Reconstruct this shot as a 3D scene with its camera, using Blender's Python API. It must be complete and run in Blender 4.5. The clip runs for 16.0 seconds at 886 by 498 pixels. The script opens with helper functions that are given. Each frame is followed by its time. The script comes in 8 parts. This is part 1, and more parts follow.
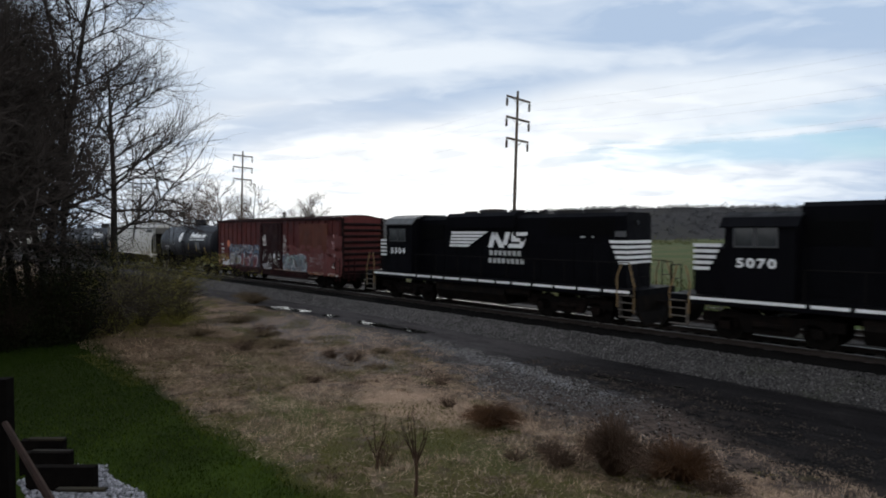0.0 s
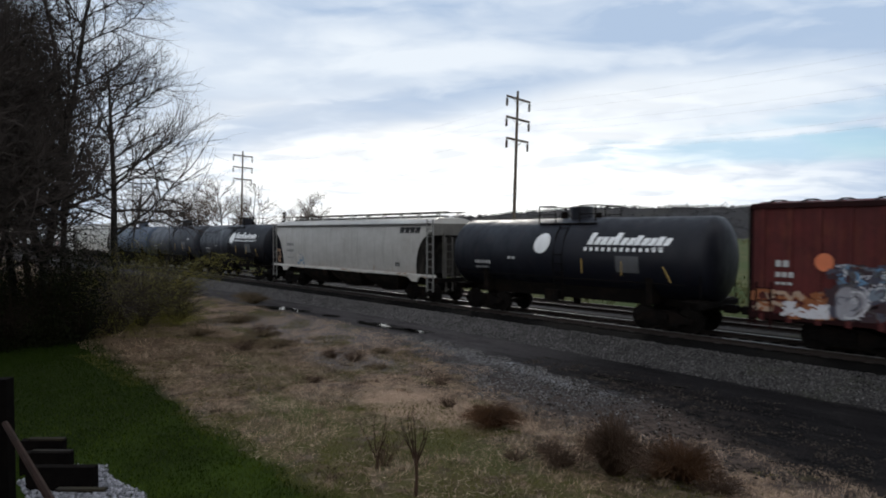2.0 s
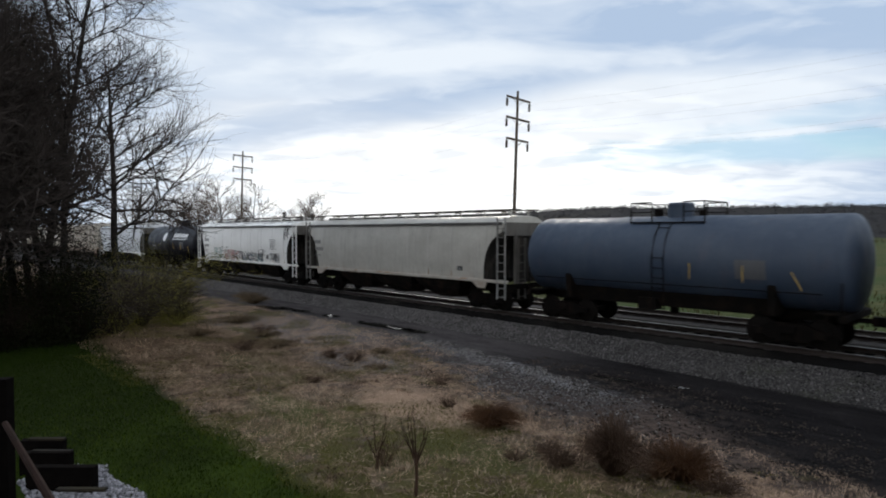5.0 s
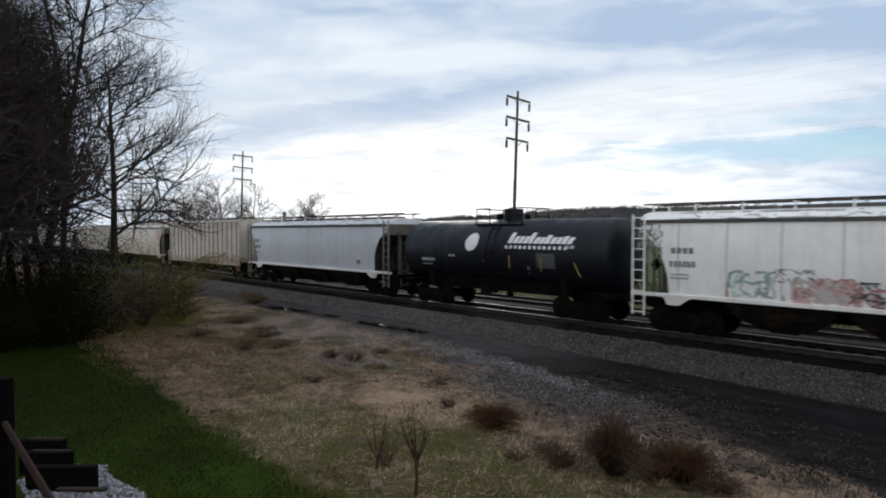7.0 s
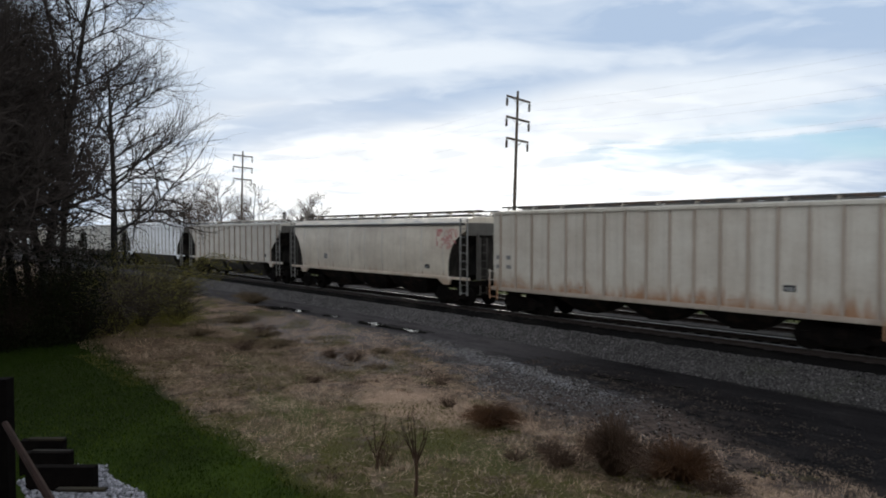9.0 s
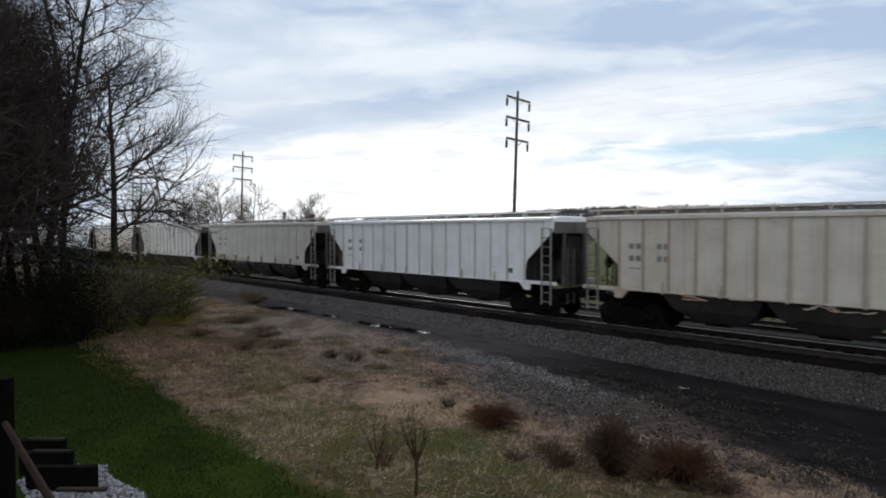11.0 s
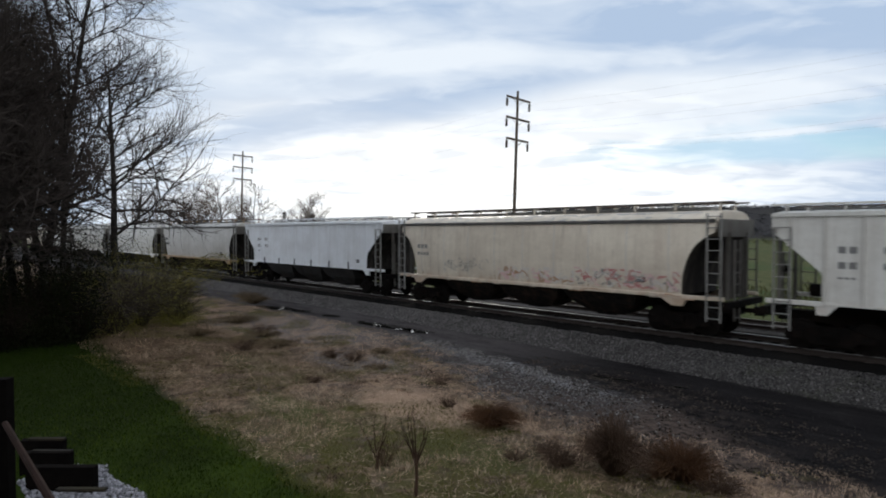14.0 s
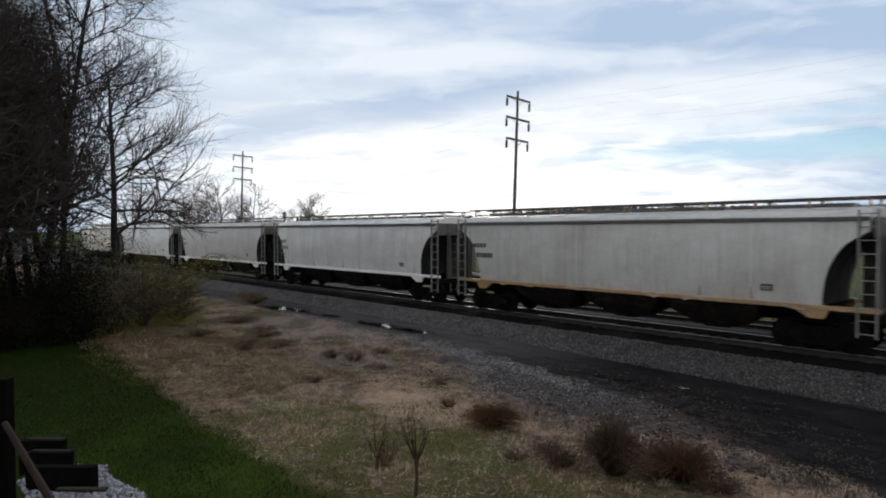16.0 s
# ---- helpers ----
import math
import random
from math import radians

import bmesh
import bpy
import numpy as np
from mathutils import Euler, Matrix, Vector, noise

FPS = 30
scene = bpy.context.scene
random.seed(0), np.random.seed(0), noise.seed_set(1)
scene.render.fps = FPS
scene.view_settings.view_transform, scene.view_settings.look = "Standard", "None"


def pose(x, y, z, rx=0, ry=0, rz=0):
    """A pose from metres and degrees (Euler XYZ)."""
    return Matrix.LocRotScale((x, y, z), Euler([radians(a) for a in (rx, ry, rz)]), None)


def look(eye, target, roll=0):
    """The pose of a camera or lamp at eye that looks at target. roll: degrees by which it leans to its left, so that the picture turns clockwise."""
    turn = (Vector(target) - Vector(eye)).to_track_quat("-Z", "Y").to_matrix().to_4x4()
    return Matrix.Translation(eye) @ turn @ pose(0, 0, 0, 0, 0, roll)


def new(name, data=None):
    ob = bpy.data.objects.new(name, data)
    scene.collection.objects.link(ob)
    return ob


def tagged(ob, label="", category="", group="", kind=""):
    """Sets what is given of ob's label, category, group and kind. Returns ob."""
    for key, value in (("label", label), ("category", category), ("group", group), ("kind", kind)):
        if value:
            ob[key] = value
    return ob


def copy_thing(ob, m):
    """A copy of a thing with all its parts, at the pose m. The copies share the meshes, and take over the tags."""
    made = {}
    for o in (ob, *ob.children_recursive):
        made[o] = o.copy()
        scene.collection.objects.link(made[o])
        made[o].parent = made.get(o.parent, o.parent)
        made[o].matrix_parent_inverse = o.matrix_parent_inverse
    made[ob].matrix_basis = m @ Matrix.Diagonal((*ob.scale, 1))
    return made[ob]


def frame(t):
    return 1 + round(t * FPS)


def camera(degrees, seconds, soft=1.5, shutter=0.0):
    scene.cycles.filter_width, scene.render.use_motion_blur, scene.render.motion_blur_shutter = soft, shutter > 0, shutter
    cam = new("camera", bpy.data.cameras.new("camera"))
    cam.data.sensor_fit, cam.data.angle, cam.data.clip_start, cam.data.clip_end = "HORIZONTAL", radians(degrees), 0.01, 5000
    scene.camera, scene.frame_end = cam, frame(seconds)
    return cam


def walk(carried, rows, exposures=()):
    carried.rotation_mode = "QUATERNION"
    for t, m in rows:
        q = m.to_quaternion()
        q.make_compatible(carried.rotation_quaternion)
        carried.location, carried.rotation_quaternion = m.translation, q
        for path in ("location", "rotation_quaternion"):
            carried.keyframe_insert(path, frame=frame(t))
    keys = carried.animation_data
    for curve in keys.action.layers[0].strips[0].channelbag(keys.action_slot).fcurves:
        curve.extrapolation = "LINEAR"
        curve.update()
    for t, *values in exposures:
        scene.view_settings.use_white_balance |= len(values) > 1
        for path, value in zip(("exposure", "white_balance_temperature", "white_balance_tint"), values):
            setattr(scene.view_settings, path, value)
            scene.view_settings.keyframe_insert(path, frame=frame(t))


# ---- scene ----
cam = camera(72.0, 16.0, soft=1.9, shutter=0.15)
EYE = Vector((0.0, 0.0, 3.567))
AIM = EYE + Vector((-0.7310, 0.6824, -0.0278))
walk(cam, [(0.0, look(EYE, AIM)), (16.0, look(EYE, AIM))], exposures=[(0.0, 0.0), (16.0, 0.0)])

# ---- sky and sun ----
SUN_EL, SUN_ROT = radians(17), radians(-45)
SUN_DIR = Vector((math.sin(SUN_ROT) * math.cos(SUN_EL), math.cos(SUN_ROT) * math.cos(SUN_EL), math.sin(SUN_EL)))


def make_world():
    w = bpy.data.worlds.new("cloudy_sky")
    w.use_nodes = True
    scene.world = w
    nt = w.node_tree
    nt.nodes.clear()
    N, Lk = nt.nodes.new, nt.links.new

    def math_node(op, a, b=None, c=None, clamp=False):
        n = N("ShaderNodeMath")
        n.operation, n.use_clamp = op, clamp
        for i, v in enumerate((a, b, c)):
            if v is None:
                continue
            if isinstance(v, (int, float)):
                n.inputs[i].default_value = v
            else:
                Lk(v, n.inputs[i])
        return n.outputs[0]

    def mixc(f, a, b):
        n = N("ShaderNodeMix")
        n.data_type = "RGBA"
        for s, v in ((n.inputs[0], f), (n.inputs[6], a), (n.inputs[7], b)):
            if isinstance(v, (int, float)):
                s.default_value = v
            elif isinstance(v, tuple):
                s.default_value = (*v, 1)
            else:
                Lk(v, s)
        return n.outputs[2]

    def ramp(v, lo, hi):
        n = N("ShaderNodeMapRange")
        n.interpolation_type = "SMOOTHSTEP"
        Lk(v, n.inputs[0])
        n.inputs[1].default_value, n.inputs[2].default_value = lo, hi
        return n.outputs[0]

    tc = N("ShaderNodeTexCoord")
    sep = N("ShaderNodeSeparateXYZ")
    Lk(tc.outputs["Generated"], sep.inputs[0])
    z = math_node("MAXIMUM", sep.outputs[2], 0.0)
    den = math_node("ADD", z, 0.16)
    # axes along and across the sun's bearing, on a flat layer of cloud
    along = math_node("MULTIPLY_ADD", sep.outputs[0], -0.731, math_node("MULTIPLY", sep.outputs[1], 0.682))
    across = math_node("MULTIPLY_ADD", sep.outputs[0], 0.682, math_node("MULTIPLY", sep.outputs[1], 0.731))
    comb = N("ShaderNodeCombineXYZ")
    Lk(math_node("DIVIDE", across, den), comb.inputs[0])
    Lk(math_node("DIVIDE", along, den), comb.inputs[1])

    def cloud(scale, detail, seed, sx=1.0):
        m = N("ShaderNodeMapping")
        Lk(comb.outputs[0], m.inputs[0])
        m.inputs["Location"].default_value = (seed, seed * 0.7, seed * 1.3)
        m.inputs["Rotation"].default_value = (0, 0, 0.35)
        m.inputs["Scale"].default_value = (sx, 1.0, 1.0)
        n = N("ShaderNodeTexNoise")
        Lk(m.outputs[0], n.inputs["Vector"])
        n.inputs["Scale"].default_value, n.inputs["Detail"].default_value = scale, detail
        n.inputs["Distortion"].default_value = 0.5
        return n.outputs[0]

    big = cloud(1.5, 7.0, 3.1, 0.75)
    fine = cloud(4.6, 10.0, 9.4, 0.7)
    wisps = cloud(1.1, 6.0, 5.7, 0.30)
    mass = math_node("ADD", math_node("MULTIPLY", big, 0.6), math_node("MULTIPLY", fine, 0.4))
    sky = N("ShaderNodeTexSky")
    sky.sky_type, sky.sun_disc = "NISHITA", False
    sky.sun_elevation, sky.sun_rotation = SUN_EL, SUN_ROT
    sky.air_density, sky.dust_density, sky.ozone_density = 1.0, 0.5, 1.5
    clear = N("ShaderNodeVectorMath")
    clear.operation = "MULTIPLY"
    Lk(sky.outputs[0], clear.inputs[0])
    clear.inputs[1].default_value = (0.070, 0.088, 0.104)
    cap = N("ShaderNodeVectorMath")
    cap.operation = "MINIMUM"
    Lk(clear.outputs[0], cap.inputs[0])
    cap.inputs[1].default_value = (0.52, 0.735, 0.90)
    clear = cap
    dot = N("ShaderNodeVectorMath")
    dot.operation = "DOT_PRODUCT"
    Lk(tc.outputs["Generated"], dot.inputs[0])
    dot.inputs[1].default_value = (*SUN_DIR,)
    near_sun = ramp(dot.outputs["Value"], 0.78, 0.985)
    # bearing and height as slopes, ahead only
    ahead = math_node("MAXIMUM", along, 0.05)
    side = math_node("DIVIDE", across, ahead)
    rise = math_node("DIVIDE", z, ahead)
    rough_ = math_node("SUBTRACT", mass, 0.5)

    def bank(a0, e0, wa, we, slope, ragged):
        """A long soft bank of cloud: 1 in its middle, 0 outside."""
        da = math_node("DIVIDE", math_node("SUBTRACT", side, a0), wa)
        de = math_node("SUBTRACT", math_node("SUBTRACT", rise, e0), math_node("MULTIPLY", math_node("SUBTRACT", side, a0), slope))
        de = math_node("DIVIDE", math_node("ADD", de, math_node("MULTIPLY", rough_, we * 1.6)), we)
        q = math_node("ADD", math_node("MULTIPLY", da, da), math_node("MULTIPLY", de, de))
        return ramp(math_node("ADD", q, math_node("MULTIPLY", math_node("SUBTRACT", fine, 0.5), ragged)), 1.25, 0.0)

    glow_line = math_node("MULTIPLY_ADD", side, -0.02, math_node("ADD", rise, math_node("MULTIPLY", rough_, 0.50)))
    low = ramp(glow_line, 0.30, 0.10)
    # thick cloud is blue grey, thin cloud is white
    thick = math_node("ADD", math_node("MULTIPLY", bank(-0.13, 0.190, 0.42, 0.036, 0.16, 1.2), 0.95), math_node("MULTIPLY", bank(0.40, 0.345, 0.62, 0.058, -0.03, 1.3), 0.85))
    thick = math_node("ADD", thick, math_node("MULTIPLY", bank(0.62, 0.27, 0.30, 0.025, 0.02, 1.2), 0.45))
    thin = math_node("ADD", bank(0.42, 0.235, 0.50, 0.040, 0.10, 1.3), math_node("MULTIPLY", bank(-0.15, 0.30, 0.40, 0.05, 0.06, 1.4), 0.6))
    white = math_node("ADD", math_node("MULTIPLY", ramp(mass, 0.36, 0.66), 0.85), math_node("MULTIPLY", math_node("SUBTRACT", thin, thick), 0.6), clamp=True)
    grey = mixc(white, (0.45, 0.575, 0.765), (0.84, 0.91, 0.99))
    front = ramp(along, -0.5, 0.55)
    grey = mixc(front, (1.10, 1.135, 1.19), grey)
    bright = mixc(ramp(math_node("ADD", fine, math_node("MULTIPLY", rise, -1.1)), 0.20, 0.52), (0.93, 0.965, 1.0), (1.30, 1.30, 1.27))
    lit = mixc(math_node("MULTIPLY", near_sun, math_node("MULTIPLY", low, math_node("SUBTRACT", 1.0, math_node("MULTIPLY", thick, 0.6)))), grey, bright)
    # one opening in the cloud shows clear sky
    opening = math_node("MULTIPLY", bank(0.60, 0.138, 0.40, 0.032, 0.05, 1.5), 0.85)
    scrap = math_node("MULTIPLY", bank(0.66, 0.20, 0.30, 0.020, 0.16, 2.2), 0.45)
    cover = math_node("MAXIMUM", ramp(wisps, 0.30, 0.46), ramp(along, 0.2, 0.5))
    cover = math_node("SUBTRACT", cover, math_node("MAXIMUM", opening, scrap), clamp=True)
    col = mixc(cover, clear.outputs[0], lit)
    bg = N("ShaderNodeBackground")
    Lk(col, bg.inputs[0])
    bg.inputs[1].default_value = 1.0
    out = N("ShaderNodeOutputWorld")
    Lk(bg.outputs[0], out.inputs[0])


make_world()
sun_data = bpy.data.lights.new("sun", "SUN")
sun_data.energy, sun_data.angle, sun_data.color = 0.9, radians(14), (1.0, 0.94, 0.85)
sun = new("sun", sun_data)
sun.matrix_world = look(SUN_DIR * 100, (0, 0, 0))

# ---- materials ----
def surf(name, c1, c2, scale=20.0, rough=0.8, metal=0.0, bump=0.3, c3=None, big=2.0, lo=0.45, hi=0.65,
         stretch=(1, 1, 1), space="Object", vary=0.0, spec=0.5, dist=0.01):
    """Two scales of noise between c1 and c2, with patches of c3."""
    m = bpy.data.materials.new(name)
    m.use_nodes = True
    nt = m.node_tree
    N, Lk = nt.nodes.new, nt.links.new
    p = nt.nodes["Principled BSDF"]
    tc = N("ShaderNodeTexCoord")
    vec = tc.outputs["Object"]
    if space == "World":
        g = N("ShaderNodeNewGeometry")
        vec = g.outputs["Position"]
    mp = N("ShaderNodeMapping")
    mp.inputs["Scale"].default_value = stretch
    Lk(vec, mp.inputs[0])
    oi = N("ShaderNodeObjectInfo")
    sh = N("ShaderNodeVectorMath")
    sh.operation = "MULTIPLY_ADD"
    Lk(oi.outputs["Random"], sh.inputs[0])
    sh.inputs[1].default_value = (17, 11, 5) if space == "Object" else (0, 0, 0)
    Lk(mp.outputs[0], sh.inputs[2])

    def nz(s, d, r=0.55):
        n = N("ShaderNodeTexNoise")
        Lk(sh.outputs[0], n.inputs["Vector"])
        n.inputs["Scale"].default_value, n.inputs["Detail"].default_value = s, d
        n.inputs["Roughness"].default_value = r
        return n.outputs[0]

    def mixc(f, a, b):
        n = N("ShaderNodeMix")
        n.data_type = "RGBA"
        for s, v in ((n.inputs[0], f), (n.inputs[6], a), (n.inputs[7], b)):
            if isinstance(v, float):
                s.default_value = v
            elif isinstance(v, tuple):
                s.default_value = (*v, 1)
            else:
                Lk(v, s)
        return n.outputs[2]

    def ramp(v, a, b):
        n = N("ShaderNodeMapRange")
        n.interpolation_type = "SMOOTHSTEP"
        Lk(v, n.inputs[0])
        n.inputs[1].default_value, n.inputs[2].default_value = a, b
        return n.outputs[0]

    fine = nz(scale, 5.0, 0.65)
    col = mixc(ramp(fine, 0.3, 0.7), c1, c2)
    if c3:
        col = mixc(ramp(nz(big, 6.0, 0.7), lo, hi), col, c3)
    if vary:
        hs = N("ShaderNodeHueSaturation")
        Lk(col, hs.inputs["Color"])
        rr = N("ShaderNodeMapRange")
        Lk(oi.outputs["Random"], rr.inputs[0])
        rr.inputs[3].default_value, rr.inputs[4].default_value = 1 - vary, 1 + vary
        Lk(rr.outputs[0], hs.inputs["Value"])
        col = hs.outputs[0]
    Lk(col, p.inputs["Base Color"])
    p.inputs["Roughness"].default_value = rough
    p.inputs["Metallic"].default_value = metal
    p.inputs["Specular IOR Level"].default_value = spec
    if bump:
        b = N("ShaderNodeBump")
        b.inputs["Strength"].default_value, b.inputs["Distance"].default_value = bump, dist
        Lk(fine, b.inputs["Height"])
        Lk(b.outputs[0], p.inputs["Normal"])
    return m


def paint(name, col, grime=(0.10, 0.085, 0.07), amount=0.5, rough=0.55, rust=0.0, spec=0.4, hem=0.0):
    """Weathered vehicle paint: soft grime, vertical streaks, rust specks."""
    m = bpy.data.materials.new(name)
    m.use_nodes = True
    nt = m.node_tree
    N, Lk = nt.nodes.new, nt.links.new
    p = nt.nodes["Principled BSDF"]
    tc, oi = N("ShaderNodeTexCoord"), N("ShaderNodeObjectInfo")

    def nz(scale3, detail, k):
        mp = N("ShaderNodeMapping")
        mp.inputs["Scale"].default_value = scale3
        Lk(tc.outputs["Object"], mp.inputs[0])
        sh = N("ShaderNodeVectorMath")
        sh.operation = "MULTIPLY_ADD"
        Lk(oi.outputs["Random"], sh.inputs[0])
        sh.inputs[1].default_value = (13 * k, 7 * k, 3 * k)
        Lk(mp.outputs[0], sh.inputs[2])
        n = N("ShaderNodeTexNoise")
        Lk(sh.outputs[0], n.inputs["Vector"])
        n.inputs["Scale"].default_value, n.inputs["Detail"].default_value = 1.0, detail
        n.inputs["Roughness"].default_value = 0.65
        return n.outputs[0]

    def ramp(v, a, b, top=1.0):
        n = N("ShaderNodeMapRange")
        Lk(v, n.inputs[0])
        n.inputs[1].default_value, n.inputs[2].default_value, n.inputs[4].default_value = a, b, top
        return n.outputs[0]

    def mixc(f, a, b):
        n = N("ShaderNodeMix")
        n.data_type = "RGBA"
        Lk(f, n.inputs[0])
        for s, v in ((n.inputs[6], a), (n.inputs[7], b)):
            if isinstance(v, tuple):
                s.default_value = (*v, 1)
            else:
                Lk(v, s)
        return n.outputs[2]

    c = mixc(ramp(nz((0.5, 0.5, 0.8), 6, 1), 0.38, 0.72, amount), col, grime)
    c = mixc(ramp(nz((3.0, 3.0, 0.22), 5, 2), 0.50, 0.78, amount * 0.9), c, grime)
    c = mixc(ramp(nz((9.0, 9.0, 0.12), 4, 8), 0.54, 0.74, amount * 0.7), c, tuple(v * 0.7 for v in grime))
    c = mixc(ramp(nz((14, 14, 9), 4, 3), 0.52, 0.80, amount * 0.5), c, tuple(v * 0.6 for v in grime))
    if rust:
        c = mixc(ramp(nz((1.6, 1.6, 0.7), 8, 4), 0.56, 0.70, rust), c, (0.20, 0.075, 0.03))
    if hem:
        # rust that creeps up from the lower edge of the sheets
        sp = N("ShaderNodeSeparateXYZ")
        Lk(tc.outputs["Object"], sp.inputs[0])
        ad = N("ShaderNodeMath")
        ad.operation = "MULTIPLY_ADD"
        Lk(nz((2.6, 2.6, 0.6), 6, 7), ad.inputs[0])
        ad.inputs[1].default_value = -1.6
        Lk(sp.outputs[2], ad.inputs[2])
        c = mixc(ramp(ad.outputs[0], 0.85, 0.28, hem), c, (0.26, 0.125, 0.055))
    Lk(c, p.inputs["Base Color"])
    uneven = N("ShaderNodeMapRange")
    Lk(nz((2, 2, 1), 4, 5), uneven.inputs[0])
    for i, v in enumerate((0.2, 0.8, rough * 0.6, rough + 0.25)):
        uneven.inputs[i + 1].default_value = v
    Lk(uneven.outputs[0], p.inputs["Roughness"])
    p.inputs["Specular IOR Level"].default_value = spec
    b = N("ShaderNodeBump")
    b.inputs["Strength"].default_value, b.inputs["Distance"].default_value = 0.25, 0.02
    Lk(nz((1.3, 1.3, 1.6), 3, 6), b.inputs["Height"])
    Lk(b.outputs[0], p.inputs["Normal"])
    return m


M = {}
M["rail"] = surf("rail_steel", (0.026, 0.017, 0.013), (0.014, 0.010, 0.008), 30, 0.9, 0.0)
M["rail_top"] = surf("polished_rail_head", (0.24, 0.235, 0.23), (0.15, 0.145, 0.14), 8, 0.5, 1.0, 0.05)
M["tie"] = surf("creosoted_tie", (0.030, 0.025, 0.021), (0.014, 0.012, 0.011), 12, 0.95, c3=(0.045, 0.038, 0.032), stretch=(0.2, 1, 1), vary=0.3)
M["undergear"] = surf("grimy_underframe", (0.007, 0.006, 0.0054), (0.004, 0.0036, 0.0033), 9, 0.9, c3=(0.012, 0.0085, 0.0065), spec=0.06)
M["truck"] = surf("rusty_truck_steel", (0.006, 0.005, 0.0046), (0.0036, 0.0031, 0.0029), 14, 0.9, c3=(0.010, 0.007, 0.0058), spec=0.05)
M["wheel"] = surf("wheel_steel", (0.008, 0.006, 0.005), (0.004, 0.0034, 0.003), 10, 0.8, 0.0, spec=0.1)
M["black_tank"] = paint("black_tank_paint", (0.0042, 0.0050, 0.0095), (0.0100, 0.0110, 0.0165), 0.6, 0.48, 0.03, 0.25)
M["grey_tank"] = paint("faded_black_tank_paint", (0.017, 0.020, 0.028), (0.038, 0.041, 0.05), 0.7, 0.5, 0.05, 0.25)
M["blue_tank"] = paint("faded_blue_tank_paint", (0.030, 0.046, 0.076), (0.062, 0.080, 0.108), 0.7, 0.5, 0.06, 0.3)
M["loco"] = paint("black_loco_paint", (0.0022, 0.0022, 0.0034), (0.004, 0.004, 0.0055), 0.6, 0.6, 0.0, 0.04)
M["loco_roof"] = paint("sooty_roof_paint", (0.012, 0.012, 0.013), (0.022, 0.021, 0.02), 0.7, 0.6, 0.0, 0.2)
M["box_red"] = paint("oxide_red_paint", (0.098, 0.0225, 0.021), (0.046, 0.0155, 0.016), 0.9, 0.65, 0.22, 0.12, 0.0)
# near-black red for the end walls and roof ribs
M["box_end"] = paint("near_black_red_paint", (0.012, 0.0045, 0.0045), (0.007, 0.0045, 0.0045), 0.8, 0.85, 0.12, 0.08)
M["box_red_dark"] = paint("dark_oxide_red_paint", (0.026, 0.0068, 0.0072), (0.013, 0.006, 0.0062), 0.8, 0.7, 0.12, 0.08)
M["hatch"] = paint("shaded_grimy_hatch_paint", (0.20, 0.195, 0.185), (0.09, 0.085, 0.08), 0.7, 0.7)
M["rust_run"] = paint("rust_runs", (0.26, 0.17, 0.10), (0.40, 0.36, 0.31), 0.8, 0.8)
M["roof_soot"] = paint("roof_soot", (0.30, 0.295, 0.285), (0.42, 0.41, 0.40), 0.8, 0.7)
M["lettering"] = paint("black_lettering", (0.012, 0.012, 0.014), (0.03, 0.03, 0.03), 0.5, 0.6)
M["white"] = paint("white_lettering", (0.78, 0.79, 0.80), (0.45, 0.44, 0.42), 0.35, 0.5)
M["soft_white"] = paint("faded_white_lettering", (0.45, 0.46, 0.46), (0.22, 0.21, 0.20), 0.5, 0.6)
M["dark_mark"] = paint("dark_lettering", (0.15, 0.15, 0.152), (0.27, 0.26, 0.24), 0.6, 0.6)
M["yellow"] = paint("yellow_grab_paint", (0.40, 0.27, 0.07), (0.14, 0.10, 0.05), 0.5, 0.5)
M["orange"] = paint("orange_paint", (0.62, 0.17, 0.07), (0.35, 0.10, 0.05), 0.5, 0.6)
M["glass"] = surf("dark_window_glass", (0.02, 0.022, 0.025), (0.03, 0.033, 0.036), 3, 0.08, 0.0, 0.0)
M["pole_wood"] = surf("weathered_pole_wood", (0.10, 0.075, 0.055), (0.05, 0.04, 0.032), 18, 0.9, stretch=(4, 4, 0.3))
M["insulator"] = surf("glazed_insulator", (0.03, 0.022, 0.02), (0.05, 0.038, 0.033), 6, 0.35, 0.0, 0.05)
M["wire"] = surf("aluminium_wire", (0.45, 0.46, 0.48), (0.35, 0.36, 0.38), 6, 0.5, 0.3, 0.0)


# ---- building blocks ----
def B():
    return bmesh.new()


def box(bm, x0, x1, y0, y1, z0, z1, bev=0.0):
    v = [bm.verts.new((x, y, z)) for x in (x0, x1) for y in (y0, y1) for z in (z0, z1)]
    f = [bm.faces.new([v[i] for i in q]) for q in ((0, 1, 3, 2), (4, 6, 7, 5), (0, 4, 5, 1), (2, 3, 7, 6), (0, 2, 6, 4), (1, 5, 7, 3))]
    if bev:
        es = list({e for q in f for e in q.edges})
        bmesh.ops.bevel(bm, geom=es, offset=bev, segments=2, affect="EDGES", profile=0.6)
    return bm


